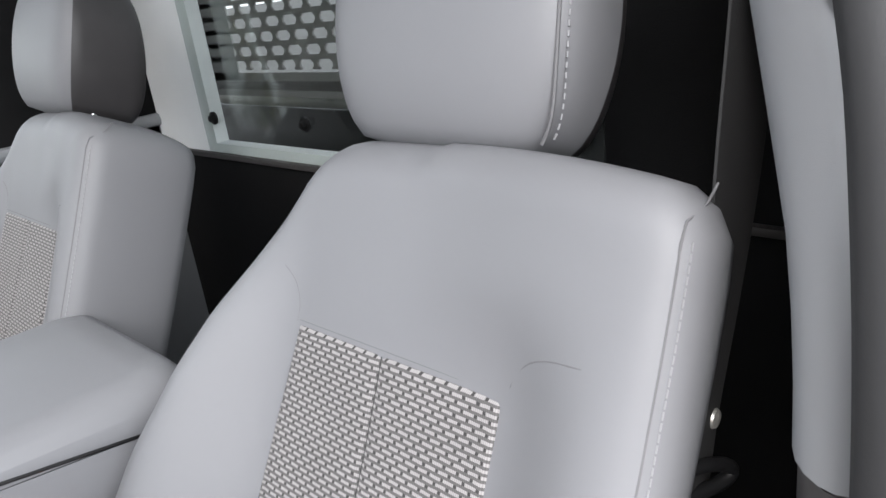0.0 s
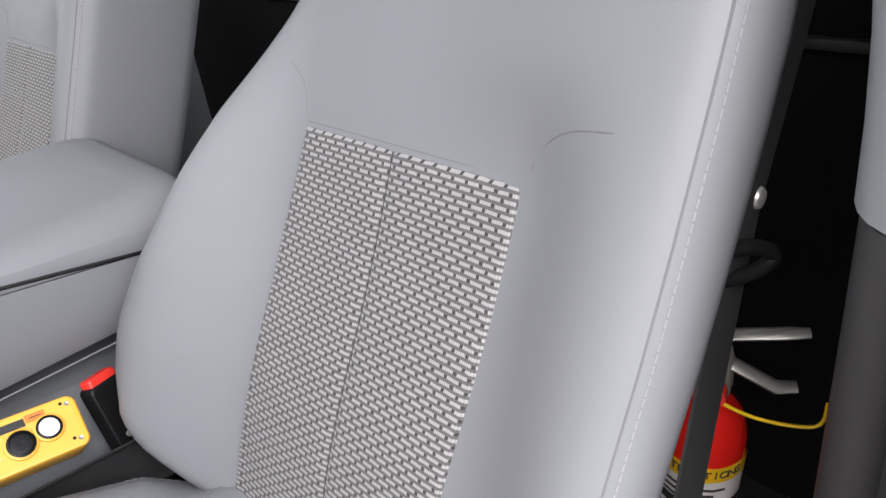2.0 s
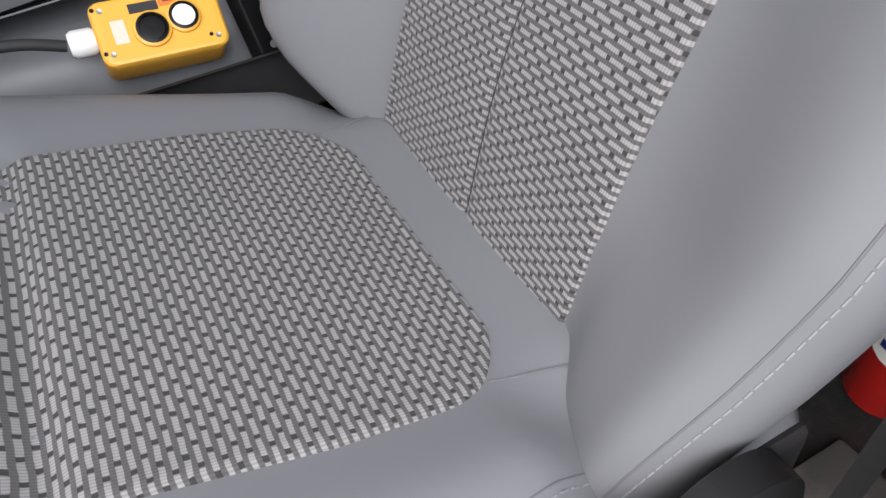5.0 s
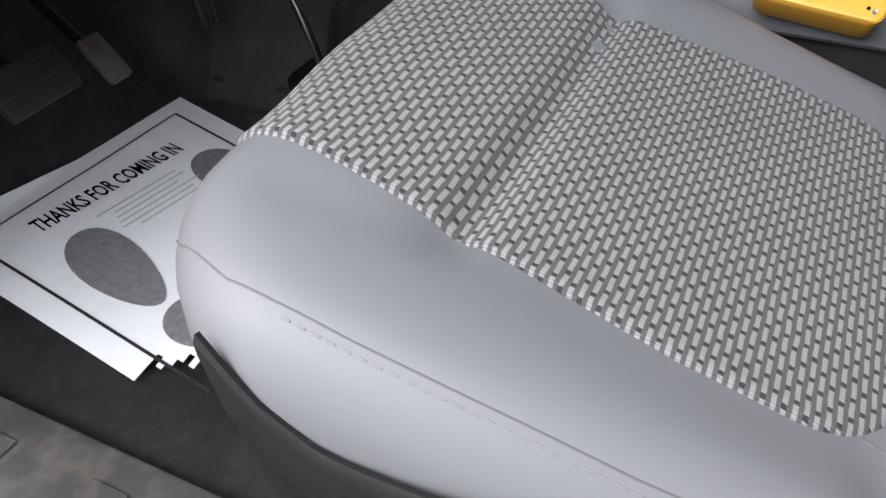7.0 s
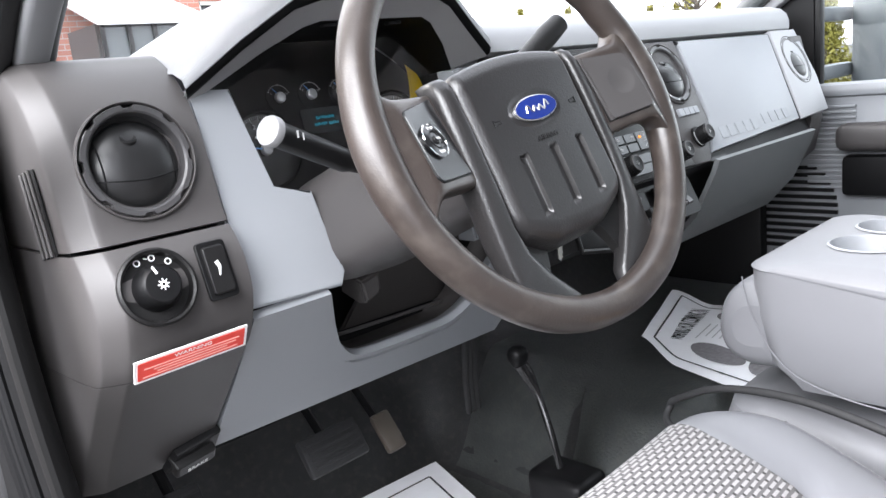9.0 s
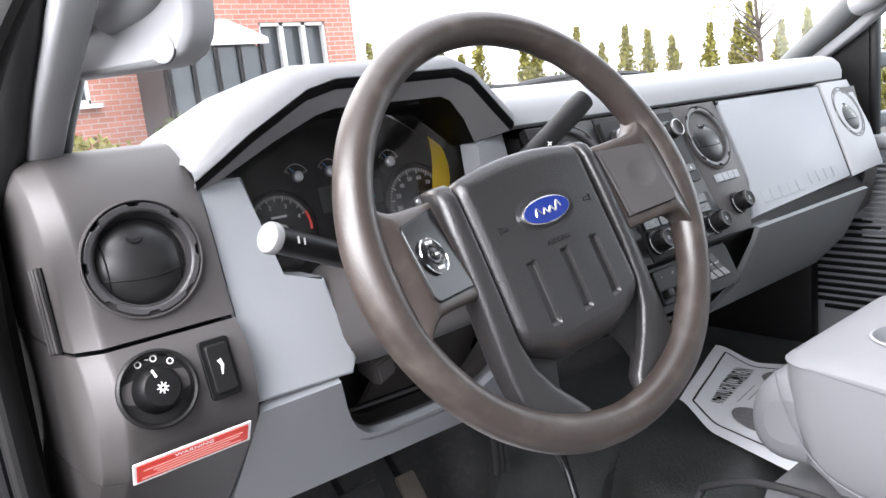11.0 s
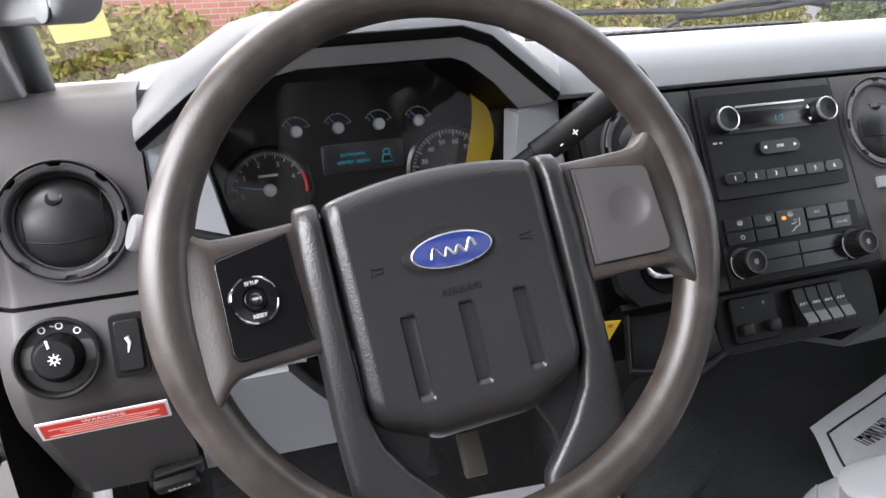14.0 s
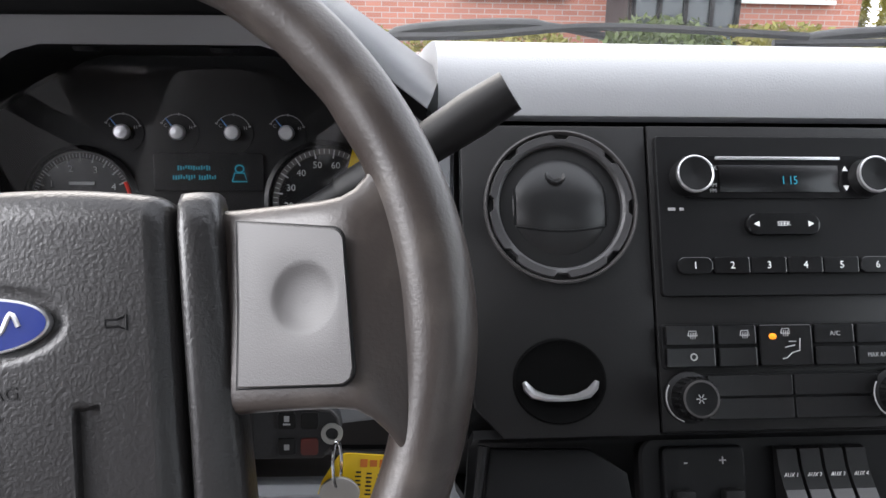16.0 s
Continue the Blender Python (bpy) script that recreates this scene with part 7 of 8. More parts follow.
    # cushion
    rim = find_rim(cush_edge, (0, 0.12), 128)
    bm = bm_new()
    rings = [[cu(u * q, 0.12 + (v - 0.12) * q) for u, v in rim] for q in RINGS]
    edge_z = [cush_z(u, v) for u, v in rim]
    for dz, sh in ((-0.010, 1.003), (-0.020, 0.998), (-0.028, 0.985), (-0.032, 0.95)):
        rings.append([(cx + sg * u * sh, 0.12 + (v - 0.12) * sh, ez + dz) for (u, v), ez in zip(rim, edge_z)])
    add_loft(bm, rings)
    cushion = part("cushion", bm, VINYL, seat, "grey vinyl seat cushion", angle=70)
    bm = bm_new()
    uv, rows = [], []
    y_back = -0.012
    ys = [y_back + (0.354 - y_back) * (j / 96) ** 1.15 for j in range(97)]
    for j, y in enumerate(ys + [0.3555, 0.3565, 0.3565]):
        yy = min(y, 0.354)
        t = yy - y_back
        full = float(np.interp(yy, [0.0, 0.1, 0.21, 0.30, 0.374], [0.152, 0.156, 0.148, 0.146, 0.150]))
        hw = full if t > 0.055 else full - 0.075 + 0.075 / 0.055 * math.sqrt(max(0.055 ** 2 - (0.055 - t) ** 2, 0))
        row = []
        for i in range(nu + 1):
            q = -1 + 2 * i / nu
            d = min((1 - abs(q)) * hw, t)
            bow = (front_y(hw * q) - 0.354) * max(0.0, t / (0.354 - y_back)) ** 3
            p = cu(hw * q, yy + bow, -0.003 + 0.0062 * sstep(0, 0.006, d))
            if j > 96:
                p = Vector((p.x, y + bow, p.z - 0.022 * (j - 96)))
            row.append(bm.verts.new(p))
            uv.append((hw * q, yy + max(0, j - 96) * 0.022))
        rows.append(row)
    for a, b in zip(rows, rows[1:]):
        for i in range(nu):
            bm.faces.new((a[i], a[i + 1], b[i + 1], b[i]))
    ob = part("cloth_insert", bm, WEAVE, cushion, "woven grey patterned cloth", angle=80)
    set_uv(ob, uv)
    for side in (-1, 1):
        bm = bm_new()
        add_tube(bm, [cu(side * (0.138 + 0.016 * k / 8), 0.012 - 0.08 * k / 8, -0.0002) for k in range(9)], 0.0008, 6)
        part("seam", bm, SEAM, cushion)
        bm = bm_new()
        add_tube(bm, [cu(side * cush_seam(y), y, -0.0004) for y in np.linspace(-0.06, 0.345, 46)], 0.0007, 6)
        part("seam", bm, SEAM, cushion)
        bm = bm_new()
        for k in range(44):
            y0 = -0.055 + 0.0072 * k
            add_tube(bm, [cu(side * (cush_seam(q) + 0.0048), q, 0.0002) for q in (y0, y0 + 0.0042)], 0.0006, 5)
        tagged(part("stitching", bm, THREAD, cushion, "pale stitching"), kind="stuff")
    # plastic skirt below the cushion
    bm = bm_new()
    rings = []
    for dz, sh in ((-0.022, 0.95), (-0.034, 0.992), (-0.050, 1.0)):
        rings.append([(cx + sg * u * sh, 0.12 + (v - 0.12) * (sh - 0.02 * (v > 0.2)), ez + dz) for (u, v), ez in zip(rim, edge_z)])
    for z, sh in ((0.225, 1.0), (0.17, 0.965), (0.10, 0.93)):
        rings.append([(cx + sg * u * sh, 0.12 + (v - 0.12) * (sh - 0.03 * (v > 0.2)), z + 0.08 * (v - 0.12) * (z > 0.2)) for u, v in rim])
    add_loft(bm, rings)
    part("skirt", bm, CHARCOAL, seat, "black plastic skirt")
    for side in (-1, 1):
        bm = bm_new()
        outer = []
        for y in np.linspace(-0.10, 0.292, 30):
            top = float(np.interp(y, [-0.10, 0.05, 0.19, 0.235, 0.262, 0.292], [0.318, 0.326, 0.331, 0.338, 0.356, 0.392]))
            xo = side * (float(np.interp(y, [-0.1, 0.05, 0.15, 0.22, 0.27, 0.292], [0.250, 0.2535, 0.2600, 0.2655, 0.2655, 0.262])))
            outer.append([(cx + sg * (xo + side * k), y, z) for k, z in ((-0.003, top - 0.001), (0.0, top), (0.0025, top - 0.003), (0.003, top - 0.012), (0.0015, top - 0.055), (-0.003, top - 0.062), (-0.006, top - 0.062))])
        add_loft(bm, outer, False)
        bmesh.ops.solidify(bm, geom=bm.faces[:], thickness=0.0015)
        part("side_shield", bm, SHIELD, seat, "worn grey plastic side shield", angle=50)
    bm = bm_new()
    for x in (-0.17, 0.17):
        add_box(bm, (cx + x, 0.10, 0.06), (0.045, 0.42, 0.14), None, 0.01)
    part("slide_rail", bm, BLACK, seat)
    bm = bm_new()
    add_box(bm, (cx - sg * 0.262, -0.02, 0.262), (0.018, 0.13, 0.075), None, 0.008, 3)
    add_lathe(bm, [(0.038, -0.01), (0.038, 0.008), (0.03, 0.014), (0.0, 0.015)], basis((cx - sg * 0.262, -0.045, 0.30), (0, sg * -1, 0), (0, 0, 1)), 28, False)
    part("recliner_cover", bm, CHARCOAL, seat, "charcoal recliner cover")
    # headrest
    hc = Vector((cx + 0.015 + 0.03 * (shell > 1), 0, 0)) + SB + S_UP * 0.668 - S_N * 0.050
    bm = bm_new()
    rings = []
    n = 40
    for q in np.linspace(-1, 1, 21):
        a_ = math.asin(q)
        cz = max(math.cos(a_), 0.0) ** 0.45
        hw = (0.144 - 0.012 * (shell > 1) + 0.012 * q) * (0.18 + 0.82 * cz) - 0.008 * q
        hd = (0.066 + 0.008 * (shell > 1) * (1 - q)) * (0.2 + 0.8 * cz)
        pw = 0.30 if shell > 1 else 0.55
        ring = []
        for k in range(n):
            a = 2 * math.pi * k / n
            cxx, syy = math.copysign(abs(math.cos(a)) ** pw, math.cos(a)), math.copysign(abs(math.sin(a)) ** (pw + 0.05), math.sin(a))
            ring.append(hc + Vector((sg * hw * cxx, 0, 0)) + S_UP * (0.115 * q) + S_N * (hd * syy + 0.02 * q))
        rings.append(ring)
    cut_ = 17 if shell > 1 else 21
    mids = [sum(ring, Vector()) / n for ring in rings]
    rings = [[mids[0]] * n] + rings + [[mids[-1]] * n]
    add_loft(bm, [ring[20 - cut_:cut_ + 1] for ring in rings] if cut_ < 20 else [ring[-1:] + ring[:cut_ + 1] for ring in rings], False)
    bmesh.ops.remove_doubles(bm, verts=bm.verts, dist=1e-6)
    head = part("headrest", bm, VINYL, seat, "grey vinyl headrest, its shaded back coloured dark", angle=70)
    # turned-away side and back: a dark colour stands for their shade
    bm = bm_new()
    add_loft(bm, [ring[cut_:] + ring[:21 - cut_] if cut_ < 20 else ring[cut_:] for ring in rings], False)
    bmesh.ops.remove_doubles(bm, verts=bm.verts, dist=1e-6)
    part("headrest_back", bm, SHIELD, head, "headrest back, its shade put in as dark grey", angle=70)
    for side in (-1,) if shell < 1 else ():
        bm = bm_new()
        add_tube(bm, [hc + Vector((side * sg * 0.1315 * (1 - 0.1 * abs(q) ** 6), 0, 0)) + S_UP * (0.10 * q) + S_N * (0.046 + 0.02 * q) * (1 - 0.25 * abs(q) ** 4) for q in np.linspace(-1, 1, 20)], 0.0016, 6)
        part("seam", bm, SEAM, head)
        bm = bm_new()
        for k in range(26):
            q0 = -0.95 + 0.073 * k
            pp = [hc + Vector((side * sg * 0.1365 * (1 - 0.1 * abs(q) ** 6), 0, 0)) + S_UP * (0.10 * q) + S_N * (0.0395 + 0.02 * q) * (1 - 0.25 * abs(q) ** 4) for q in (q0, q0 + 0.042)]
            add_tube(bm, pp, 0.0010, 5)
        tagged(part("stitching", bm, THREAD, head), kind="stuff")
    for side in (-1, 1):
        bm = bm_new()
        add_tube(bm, [Vector((cx + 0.015 + side * 0.062, 0, 0)) + SB + S_UP * s - S_N * 0.055 for s in (0.53, 0.62)], 0.007, 12)
        part("headrest_post", bm, SATIN, head)
        bm = bm_new()
        add_lathe(bm, [(0.016, 0.0), (0.016, 0.005), (0.010, 0.007)], basis(Vector((cx + 0.015 + side * 0.062, 0, 0)) + SB + S_UP * 0.556 - S_N * 0.055, (1, 0, 0), S_N * -1), 20, False)
        part("post_collar", bm, STONE, head)
    return seat


make_seat(-0.033, 1, "grey vinyl driver's seat with woven cloth insert", "front seats", 0.75)
make_seat(0.838, 1, "grey vinyl passenger seat with woven cloth insert", "front seats", 1.9)

# ---- folded centre armrest between the seats ----
arm = thing("fold_down_console", (0.45, 0.1, 0.36), "folded grey vinyl centre console with cup holders", "console")
AX0, AX1, AY0, AY1 = 0.285, 0.60, -0.185, 0.362


def arm_top(y):
    return 0.545 + 0.012 * (y - 0.1)


def arm_gap(y):
    """The lid's lower edge: it climbs forward until it meets the top."""
    return min(0.499 + 0.18 * y, arm_top(y) - 0.012)


bm = bm_new()
rings = []
for f_, ins in ((0.0, 0.0008), (0.15, 0.0), (0.40, 0.002), (0.70, 0.009), (0.92, 0.020), (1.03, 0.034)):
    rings.append([(x, y, arm_gap(y) + 0.003 + (arm_top(y) - arm_gap(y) - 0.003) * f_) for x, y in rrect(AX0 - 0.001 + ins, AY0 + ins, AX1 - ins, AY1 + 0.002 - ins, 0.035, 8)])
add_loft(bm, rings, True, False)
# top with two cup wells
outer = [bm.verts.new(p) for p in rings[-1]]
edges = [bm.edges.new((outer[k], outer[(k + 1) % len(outer)])) for k in range(len(outer))]
WELLS = [(0.412, 0.268, 0.040), (0.512, 0.268, 0.040)]
for x, y, r in WELLS:
    vs = [bm.verts.new((x + r * math.cos(2 * math.pi * k / 32), y + r * math.sin(2 * math.pi * k / 32), arm_top(y) + 0.0008)) for k in range(32)]
    edges += [bm.edges.new((vs[k], vs[(k + 1) % 32])) for k in range(32)]
bmesh.ops.triangle_fill(bm, edges=edges, use_beauty=True, use_dissolve=False)
bmesh.ops.remove_doubles(bm, verts=bm.verts, dist=1e-5)
lid = part("lid", bm, VINYL, arm, "padded lid")
for x, y, r in WELLS:
    bm = bm_new()
    zt = arm_top(y) + 0.002
    add_lathe(bm, [(r + 0.004, zt), (r + 0.001, zt + 0.0015), (r - 0.001, zt - 0.002), (r - 0.004, zt - 0.05), (0.0, zt - 0.052)], Matrix.Translation((x, y, 0)), 36, False)
    part("cup_well", bm, STONE, lid, "grey cup well")
bm = bm_new()
rings = []
for f_, ins in ((-0.12, 0.03), (-0.07, 0.012), (0.15, 0.003), (0.6, 0.001), (0.97, 0.0), (1.03, 0.0002)):
    rings.append([(x, y - 0.05 * sstep(0.28, 0.37, y) * sstep(0.3, -0.1, f_), 0.408 + (arm_gap(y) - 0.001 - 0.408) * f_) for x, y in rrect(AX0 + ins, AY0 + ins, AX1 - ins, AY1 - ins, 0.035, 8)])
add_loft(bm, rings)
part("body", bm, VINYL, arm, "grey vinyl side walls")
ROLL = [(p.x, p.y) for p in spline([(0.32, 0.415, 0), (0.365, 0.412, 0), (0.392, 0.424, 0), (0.404, 0.450, 0), (0.402, 0.482, 0), (0.388, 0.508, 0), (0.36, 0.524, 0), (0.32, 0.526, 0)], 4)]
bm = bm_new()
add_loft(bm, [[(x, 0.36 + (y - 0.36) * k, 0.470 + (z - 0.470) * k) for y, z in ROLL] for x, k in ((0.292, 0.45), (0.295, 0.68), (0.301, 0.86), (0.312, 0.96), (0.330, 1.0), (0.560, 1.0), (0.578, 0.96), (0.589, 0.86), (0.595, 0.68), (0.598, 0.45))])
part("front_roll", bm, VINYL, arm, "rounded front roll")
bm = bm_new()
add_tube(bm, spline([(AX0 - 0.003, 0.362, 0.532), (AX0 - 0.003, 0.352, 0.49), (AX0 - 0.001, 0.325, 0.44), (AX0, 0.28, 0.412), (AX0, 0.18, 0.400), (AX0, -0.10, 0.398)], 8), 0.0009, 6)
part("piping", bm, VINYL, arm, "grey piping")
bm = bm_new()
add_tube(bm, [(AX0 - 0.0008, y, arm_gap(y) + 0.001) for y in np.linspace(AY0 + 0.03, 0.115, 16)], 0.0022, 6)
part("lid_gap", bm, BLACK, arm)

# centre cushion below the armrest
bm = bm_new()
rings = []
for z, ins in ((0.20, 0.02), (0.24, 0.0), (0.32, 0.0), (0.345, 0.006), (0.356, 0.02), (0.360, 0.045)):
    rings.append([(x, y, z + 0.06 * (y - 0.1)) for x, y in rrect(0.275 + ins, -0.12 + ins, 0.605 - ins, 0.40 - ins, 0.05, 8)])
add_loft(bm, rings)
cc = thing("centre_cushion", (0.42, 0.1, 0.2), "grey vinyl centre seat cushion under the armrest", "seat cushion")
part("cushion", bm, VINYL, cc)
bm = bm_new()
add_box(bm, (0.42, 0.10, 0.12), (0.30, 0.40, 0.22), None, 0.01)
part("base", bm, BLACK, cc)

# ---- loose things ----
# yellow push button pendant
pend = thing("button_pendant", (0.24, 0.07, 0.34), "yellow plastic push button pendant resting beside the armrest", "control box")
YB = basis((0.244, 0.080, 0.370), (0.0, -0.985, -0.16), (0.70, -0.27, 0.66)) @ Matrix.Scale(0.91, 4)
bm = bm_new()
n = rrect(-0.056, -0.030, 0.056, 0.030, 0.010, 6)
rings = [[YB @ Vector((u * q, v * q, w)) for u, v in n] for q, w in ((0.96, -0.045), (1.0, -0.040), (1.0, -0.012), (1.0, -0.0115), (1.015, -0.011), (1.015, -0.002), (0.98, 0.0), (0.9, 0.0005))]
add_loft(bm, rings)
part("case", bm, YELLOW, pend, "bright yellow case", angle=30)
for u, v, r, m_, lab in ((0.022, 0.002, 0.0105, WHITE, "white push button"), (-0.008, -0.004, 0.0115, BLACK, "black push button")):
    bm = bm_new()
    add_lathe(bm, [(r * 1.5, 0.0), (r * 1.45, 0.004), (r * 1.25, 0.005)], YB @ Matrix.Translation((u, v, 0)), 32, False)
    c_ = part("button_collar", bm, YELLOW, pend)
    bm = bm_new()
    add_lathe(bm, [(r * 1.25, 0.002), (r * 1.25, 0.006), (r * 1.02, 0.007), (r, 0.004)], YB @ Matrix.Translation((u, v, 0)), 32, False)
    part("button_ring", bm, BLACK, c_)
    bm = bm_new()
    add_lathe(bm, [(r, 0.003), (r * 0.96, 0.006), (r * 0.7, 0.0065), (0.0, 0.006)], YB @ Matrix.Translation((u, v, 0)), 32, False)
    part("push_button", bm, m_, c_, lab)
for u, v in ((0.047, 0.021), (-0.047, -0.020), (0.047, -0.021), (-0.047, 0.021)):
    bm = bm_new()
    add_lathe(bm, [(0.0026, 0.0), (0.0024, 0.0012), (0.0, 0.0008)], YB @ Matrix.Translation((u, v, 0.0002)), 14, False)
    part("screw", bm, STEEL, pend)
    bm = bm_new()
    add_lathe(bm, [(0.0020, 0.0), (0.0018, 0.0009), (0.0, 0.0009)], YB @ Matrix.Translation((u - 0.006, v + 0.002, 0.0002)), 12, False)
    part("screw_hole", bm, BLACK, pend)
bm = bm_new()
add_box(bm, (-0.010, 0.018, 0.0006), (0.026, 0.009, 0.0006), YB)
part("name_plate", bm, INK, pend, "small dark name plate", smooth=False)
bm = bm_new()
add_box(bm, (0.014, 0.020, 0.0006), (0.020, 0.009, 0.0006), YB)
part("arrow_plate", bm, ORANGE, pend, "orange arrow plate", smooth=False)
bars("arrow", [(0.014, 0.020, 0.012, 0.0012)], YB @ Matrix.Translation((0, 0, 0.001)), INK, pend)
bm = bm_new()
add_box(bm, (-0.036, -0.001, 0.0006), (0.012, 0.022, 0.0006), YB)
part("pink_label", bm, mat("pale_label", (0.75, 0.55, 0.45), 0.6), pend, smooth=False)
bm = bm_new()
add_lathe(bm, [(0.0, 0.0), (0.010, 0.0), (0.0125, 0.004), (0.0125, 0.020), (0.010, 0.024), (0.0, 0.024)], YB @ Matrix.Translation((-0.056, 0.004, -0.02)) @ Matrix.Rotation(radians(-90), 4, "Y"), 12, False)
part("cable_gland", bm, WHITE, pend, "white cable gland")

# its cable, looping forward over the cushion
cable = thing("cable", (0.33, 0.45, 0.3), "black cable looping from the pendant over the cushion", "cable")
bm = bm_new()
g0 = YB @ Vector((-0.082, 0.004, -0.02))
add_tube(bm, spline([g0, (0.262, 0.20, 0.388), (0.285, 0.30, 0.392), (0.305, 0.40, 0.375), (0.325, 0.475, 0.335), (0.332, 0.49, 0.318), (0.315, 0.485, 0.302), (0.285, 0.43, 0.295), (0.25, 0.38, 0.25), (0.24, 0.36, 0.13)], 8), 0.0048, 10)
part("cord", bm, RUBBER, cable)

# buckle
bk_ = thing("belt_buckle", (0.245, -0.01, 0.30), "black belt buckle with a red release button", "seat belt buckle")
BU = basis((0.259, -0.004, 0.351), (0.35, -0.93, -0.1), (0.23, 0.32, 0.90))
bm = bm_new()
add_plate(bm, rrect(-0.021, -0.060, 0.021, 0.026, 0.006), 0.020, BU @ Matrix.Translation((0, 0, -0.010)), 0.004)
part("housing", bm, BLACK, bk_)
bm = bm_new()
add_plate(bm, rrect(-0.017, 0.020, 0.017, 0.034, 0.004), 0.015, BU @ Matrix.Translation((0, 0, -0.007)), 0.003)
part("release_button", bm, BUCKLERED, bk_, "red release button")
for u in (-0.006, 0.006):
    bm = bm_new()
    add_lathe(bm, [(0.0035, 0.0), (0.0035, 0.001), (0.0024, 0.0012), (0.0, 0.0008)], BU @ Matrix.Translation((u, -0.036, 0.010)), 14, False)
    part("rivet", bm, STEEL, bk_)
bm = bm_new()
add_box(bm, (0.246, -0.024, 0.27), (0.036, 0.008, 0.10), None, 0.002)
part("strap", bm, BELT, bk_)

# shoulder belt with its tongue
belt = thing("seat_belt", (-0.285, -0.2, 0.1), "dark grey shoulder belt hanging by the door pillar", "seat belt")
bm = bm_new()
line = spline([(-0.27, -0.42, 1.10), (-0.282, -0.365, 0.96), (-0.293, -0.312, 0.822), (-0.296, -0.273, 0.69), (-0.297, -0.238, 0.593), (-0.296, -0.198, 0.43), (-0.295, -0.165, 0.287), (-0.293, -0.14, 0.12)], 6)
wd = Vector((-0.08, 0.995, 0)) * 0.022
rows = []
for k, p in enumerate(line):
    tw = Matrix.Rotation(0.08 * math.sin(k * 0.13) - 0.42 * sstep(0.60, 0.82, p.z), 3, "Z") @ wd
    rows.append([p - tw + Vector((-0.001, 0, 0)), p + tw + Vector((-0.001, 0, 0)), p + tw + Vector((0.001, 0, 0)), p - tw + Vector((0.001, 0, 0))])
add_loft(bm, rows)
part("webbing", bm, BELT, belt, "dark grey webbing")
bm = bm_new()
add_tube(bm, [Vector((-0.298, -0.232, 0.595)) + Vector((0.03 * math.cos(a) * 0.35, 0.030 * math.cos(a), 0.010 * math.sin(a) + 0.006 * math.cos(a))) for a in np.linspace(0, 2 * math.pi, 28)], 0.005, 10)
part("tongue_loop", bm, BLACK, belt, "black tongue loop")
bm = bm_new()
add_box(bm, (-0.293, -0.242, 0.563), (0.003, 0.018, 0.05), Matrix(), 0.001)
part("tongue", bm, CHROME, belt, "bright steel tongue")
bm = bm_new()
add_box(bm, (-0.275, -0.375, 1.05), (0.03, 0.07, 0.09), None, 0.014, 3)
part("height_guide", bm, PILLAR, belt)

hook = thing("coat_hook", (-0.279, -0.261, 0.624), "small chrome and black latch on the backrest's side", "latch")
bm = bm_new()
add_lathe(bm, [(0.0, 0.0), (0.008, 0.0), (0.009, 0.006), (0.006, 0.012), (0.0, 0.013)], basis((-0.287, -0.261, 0.625), (0, 1, 0), (0, 0, 1)) @ Matrix.Rotation(math.pi, 4, "X"), 18, False)
part("cap", bm, STEEL, hook)
bm = bm_new()
add_box(bm, (-0.281, -0.256, 0.618), (0.02, 0.03, 0.008), None, 0.003)
part("base", bm, BLACK, hook)

# fire extinguisher behind the seat
ext = thing("fire_extinguisher", (-0.18, -0.36, 0.0), "red fire extinguisher with printed labels behind the seat", "fire extinguisher")
ea, eb = Vector((-0.190, -0.378, 0.0)), Vector((-0.229, -0.354, 0.385))
ez = (eb - ea).normalized()
xax = (Vector((0.92, 0.38, 0)) - ez * Vector((0.92, 0.38, 0)).dot(ez)).normalized()
yax = ez.cross(xax)
EM = Matrix((xax, yax, ez)).transposed().to_4x4()
EM.translation = ea
RE = 0.038
bm = bm_new()
add_lathe(bm, [(0.0, 0.0), (RE * 0.9, 0.0), (RE, 0.008), (RE, 0.325), (RE * 0.96, 0.345), (RE * 0.80, 0.366), (RE * 0.5, 0.380), (RE * 0.36, 0.384), (RE * 0.36, 0.395), (0.0, 0.395)], EM, 40, False)
part("cylinder", bm, RED, ext, "glossy red cylinder")


def wrap(z0, z1, a0, a1, lift, name, m_, n=20):
    b_ = bm_new()
    r = RE + lift
    add_loft(b_, [[EM @ Vector((r * math.cos(radians(a0 + (a1 - a0) * k / n)), r * math.sin(radians(a0 + (a1 - a0) * k / n)), z)) for k in range(n + 1)] for z in (z0, z1)], False)
    bmesh.ops.solidify(b_, geom=b_.faces[:], thickness=0.0003)
    return part(name, b_, m_, ext)


wrap(0.155, 0.310, 5, 175, 0.0006, "label", WHITE)
wrap(0.310, 0.330, 5, 175, 0.0007, "yellow_band", TAG)
wrap(0.268, 0.280, 5, 175, 0.0011, "black_band", INK)


def wrapped_bar(a, z, da, dz, m_, nm="print_line"):
    return wrap(z, z + dz, a, a + da, 0.0014, nm, m_, 6)


for k, ch in enumerate("INSTRUCTIONS"):
    a = 25 + 11.2 * k
    ang = radians(a)
    c = EM @ Vector(((RE + 0.0010) * math.cos(ang), (RE + 0.0010) * math.sin(ang), 0.320))
    nrm = EM.to_3x3() @ Vector((math.cos(ang), math.sin(ang), 0))
    words("letter", ch, 0.013, basis(c, ez.cross(nrm), ez), INK, ext, 0.0003)
for k in range(3):
    wrapped_bar(30 + 6 * (k % 2), 0.298 - 0.008 * k, 100 - 20 * (k % 2), 0.0035, INK)
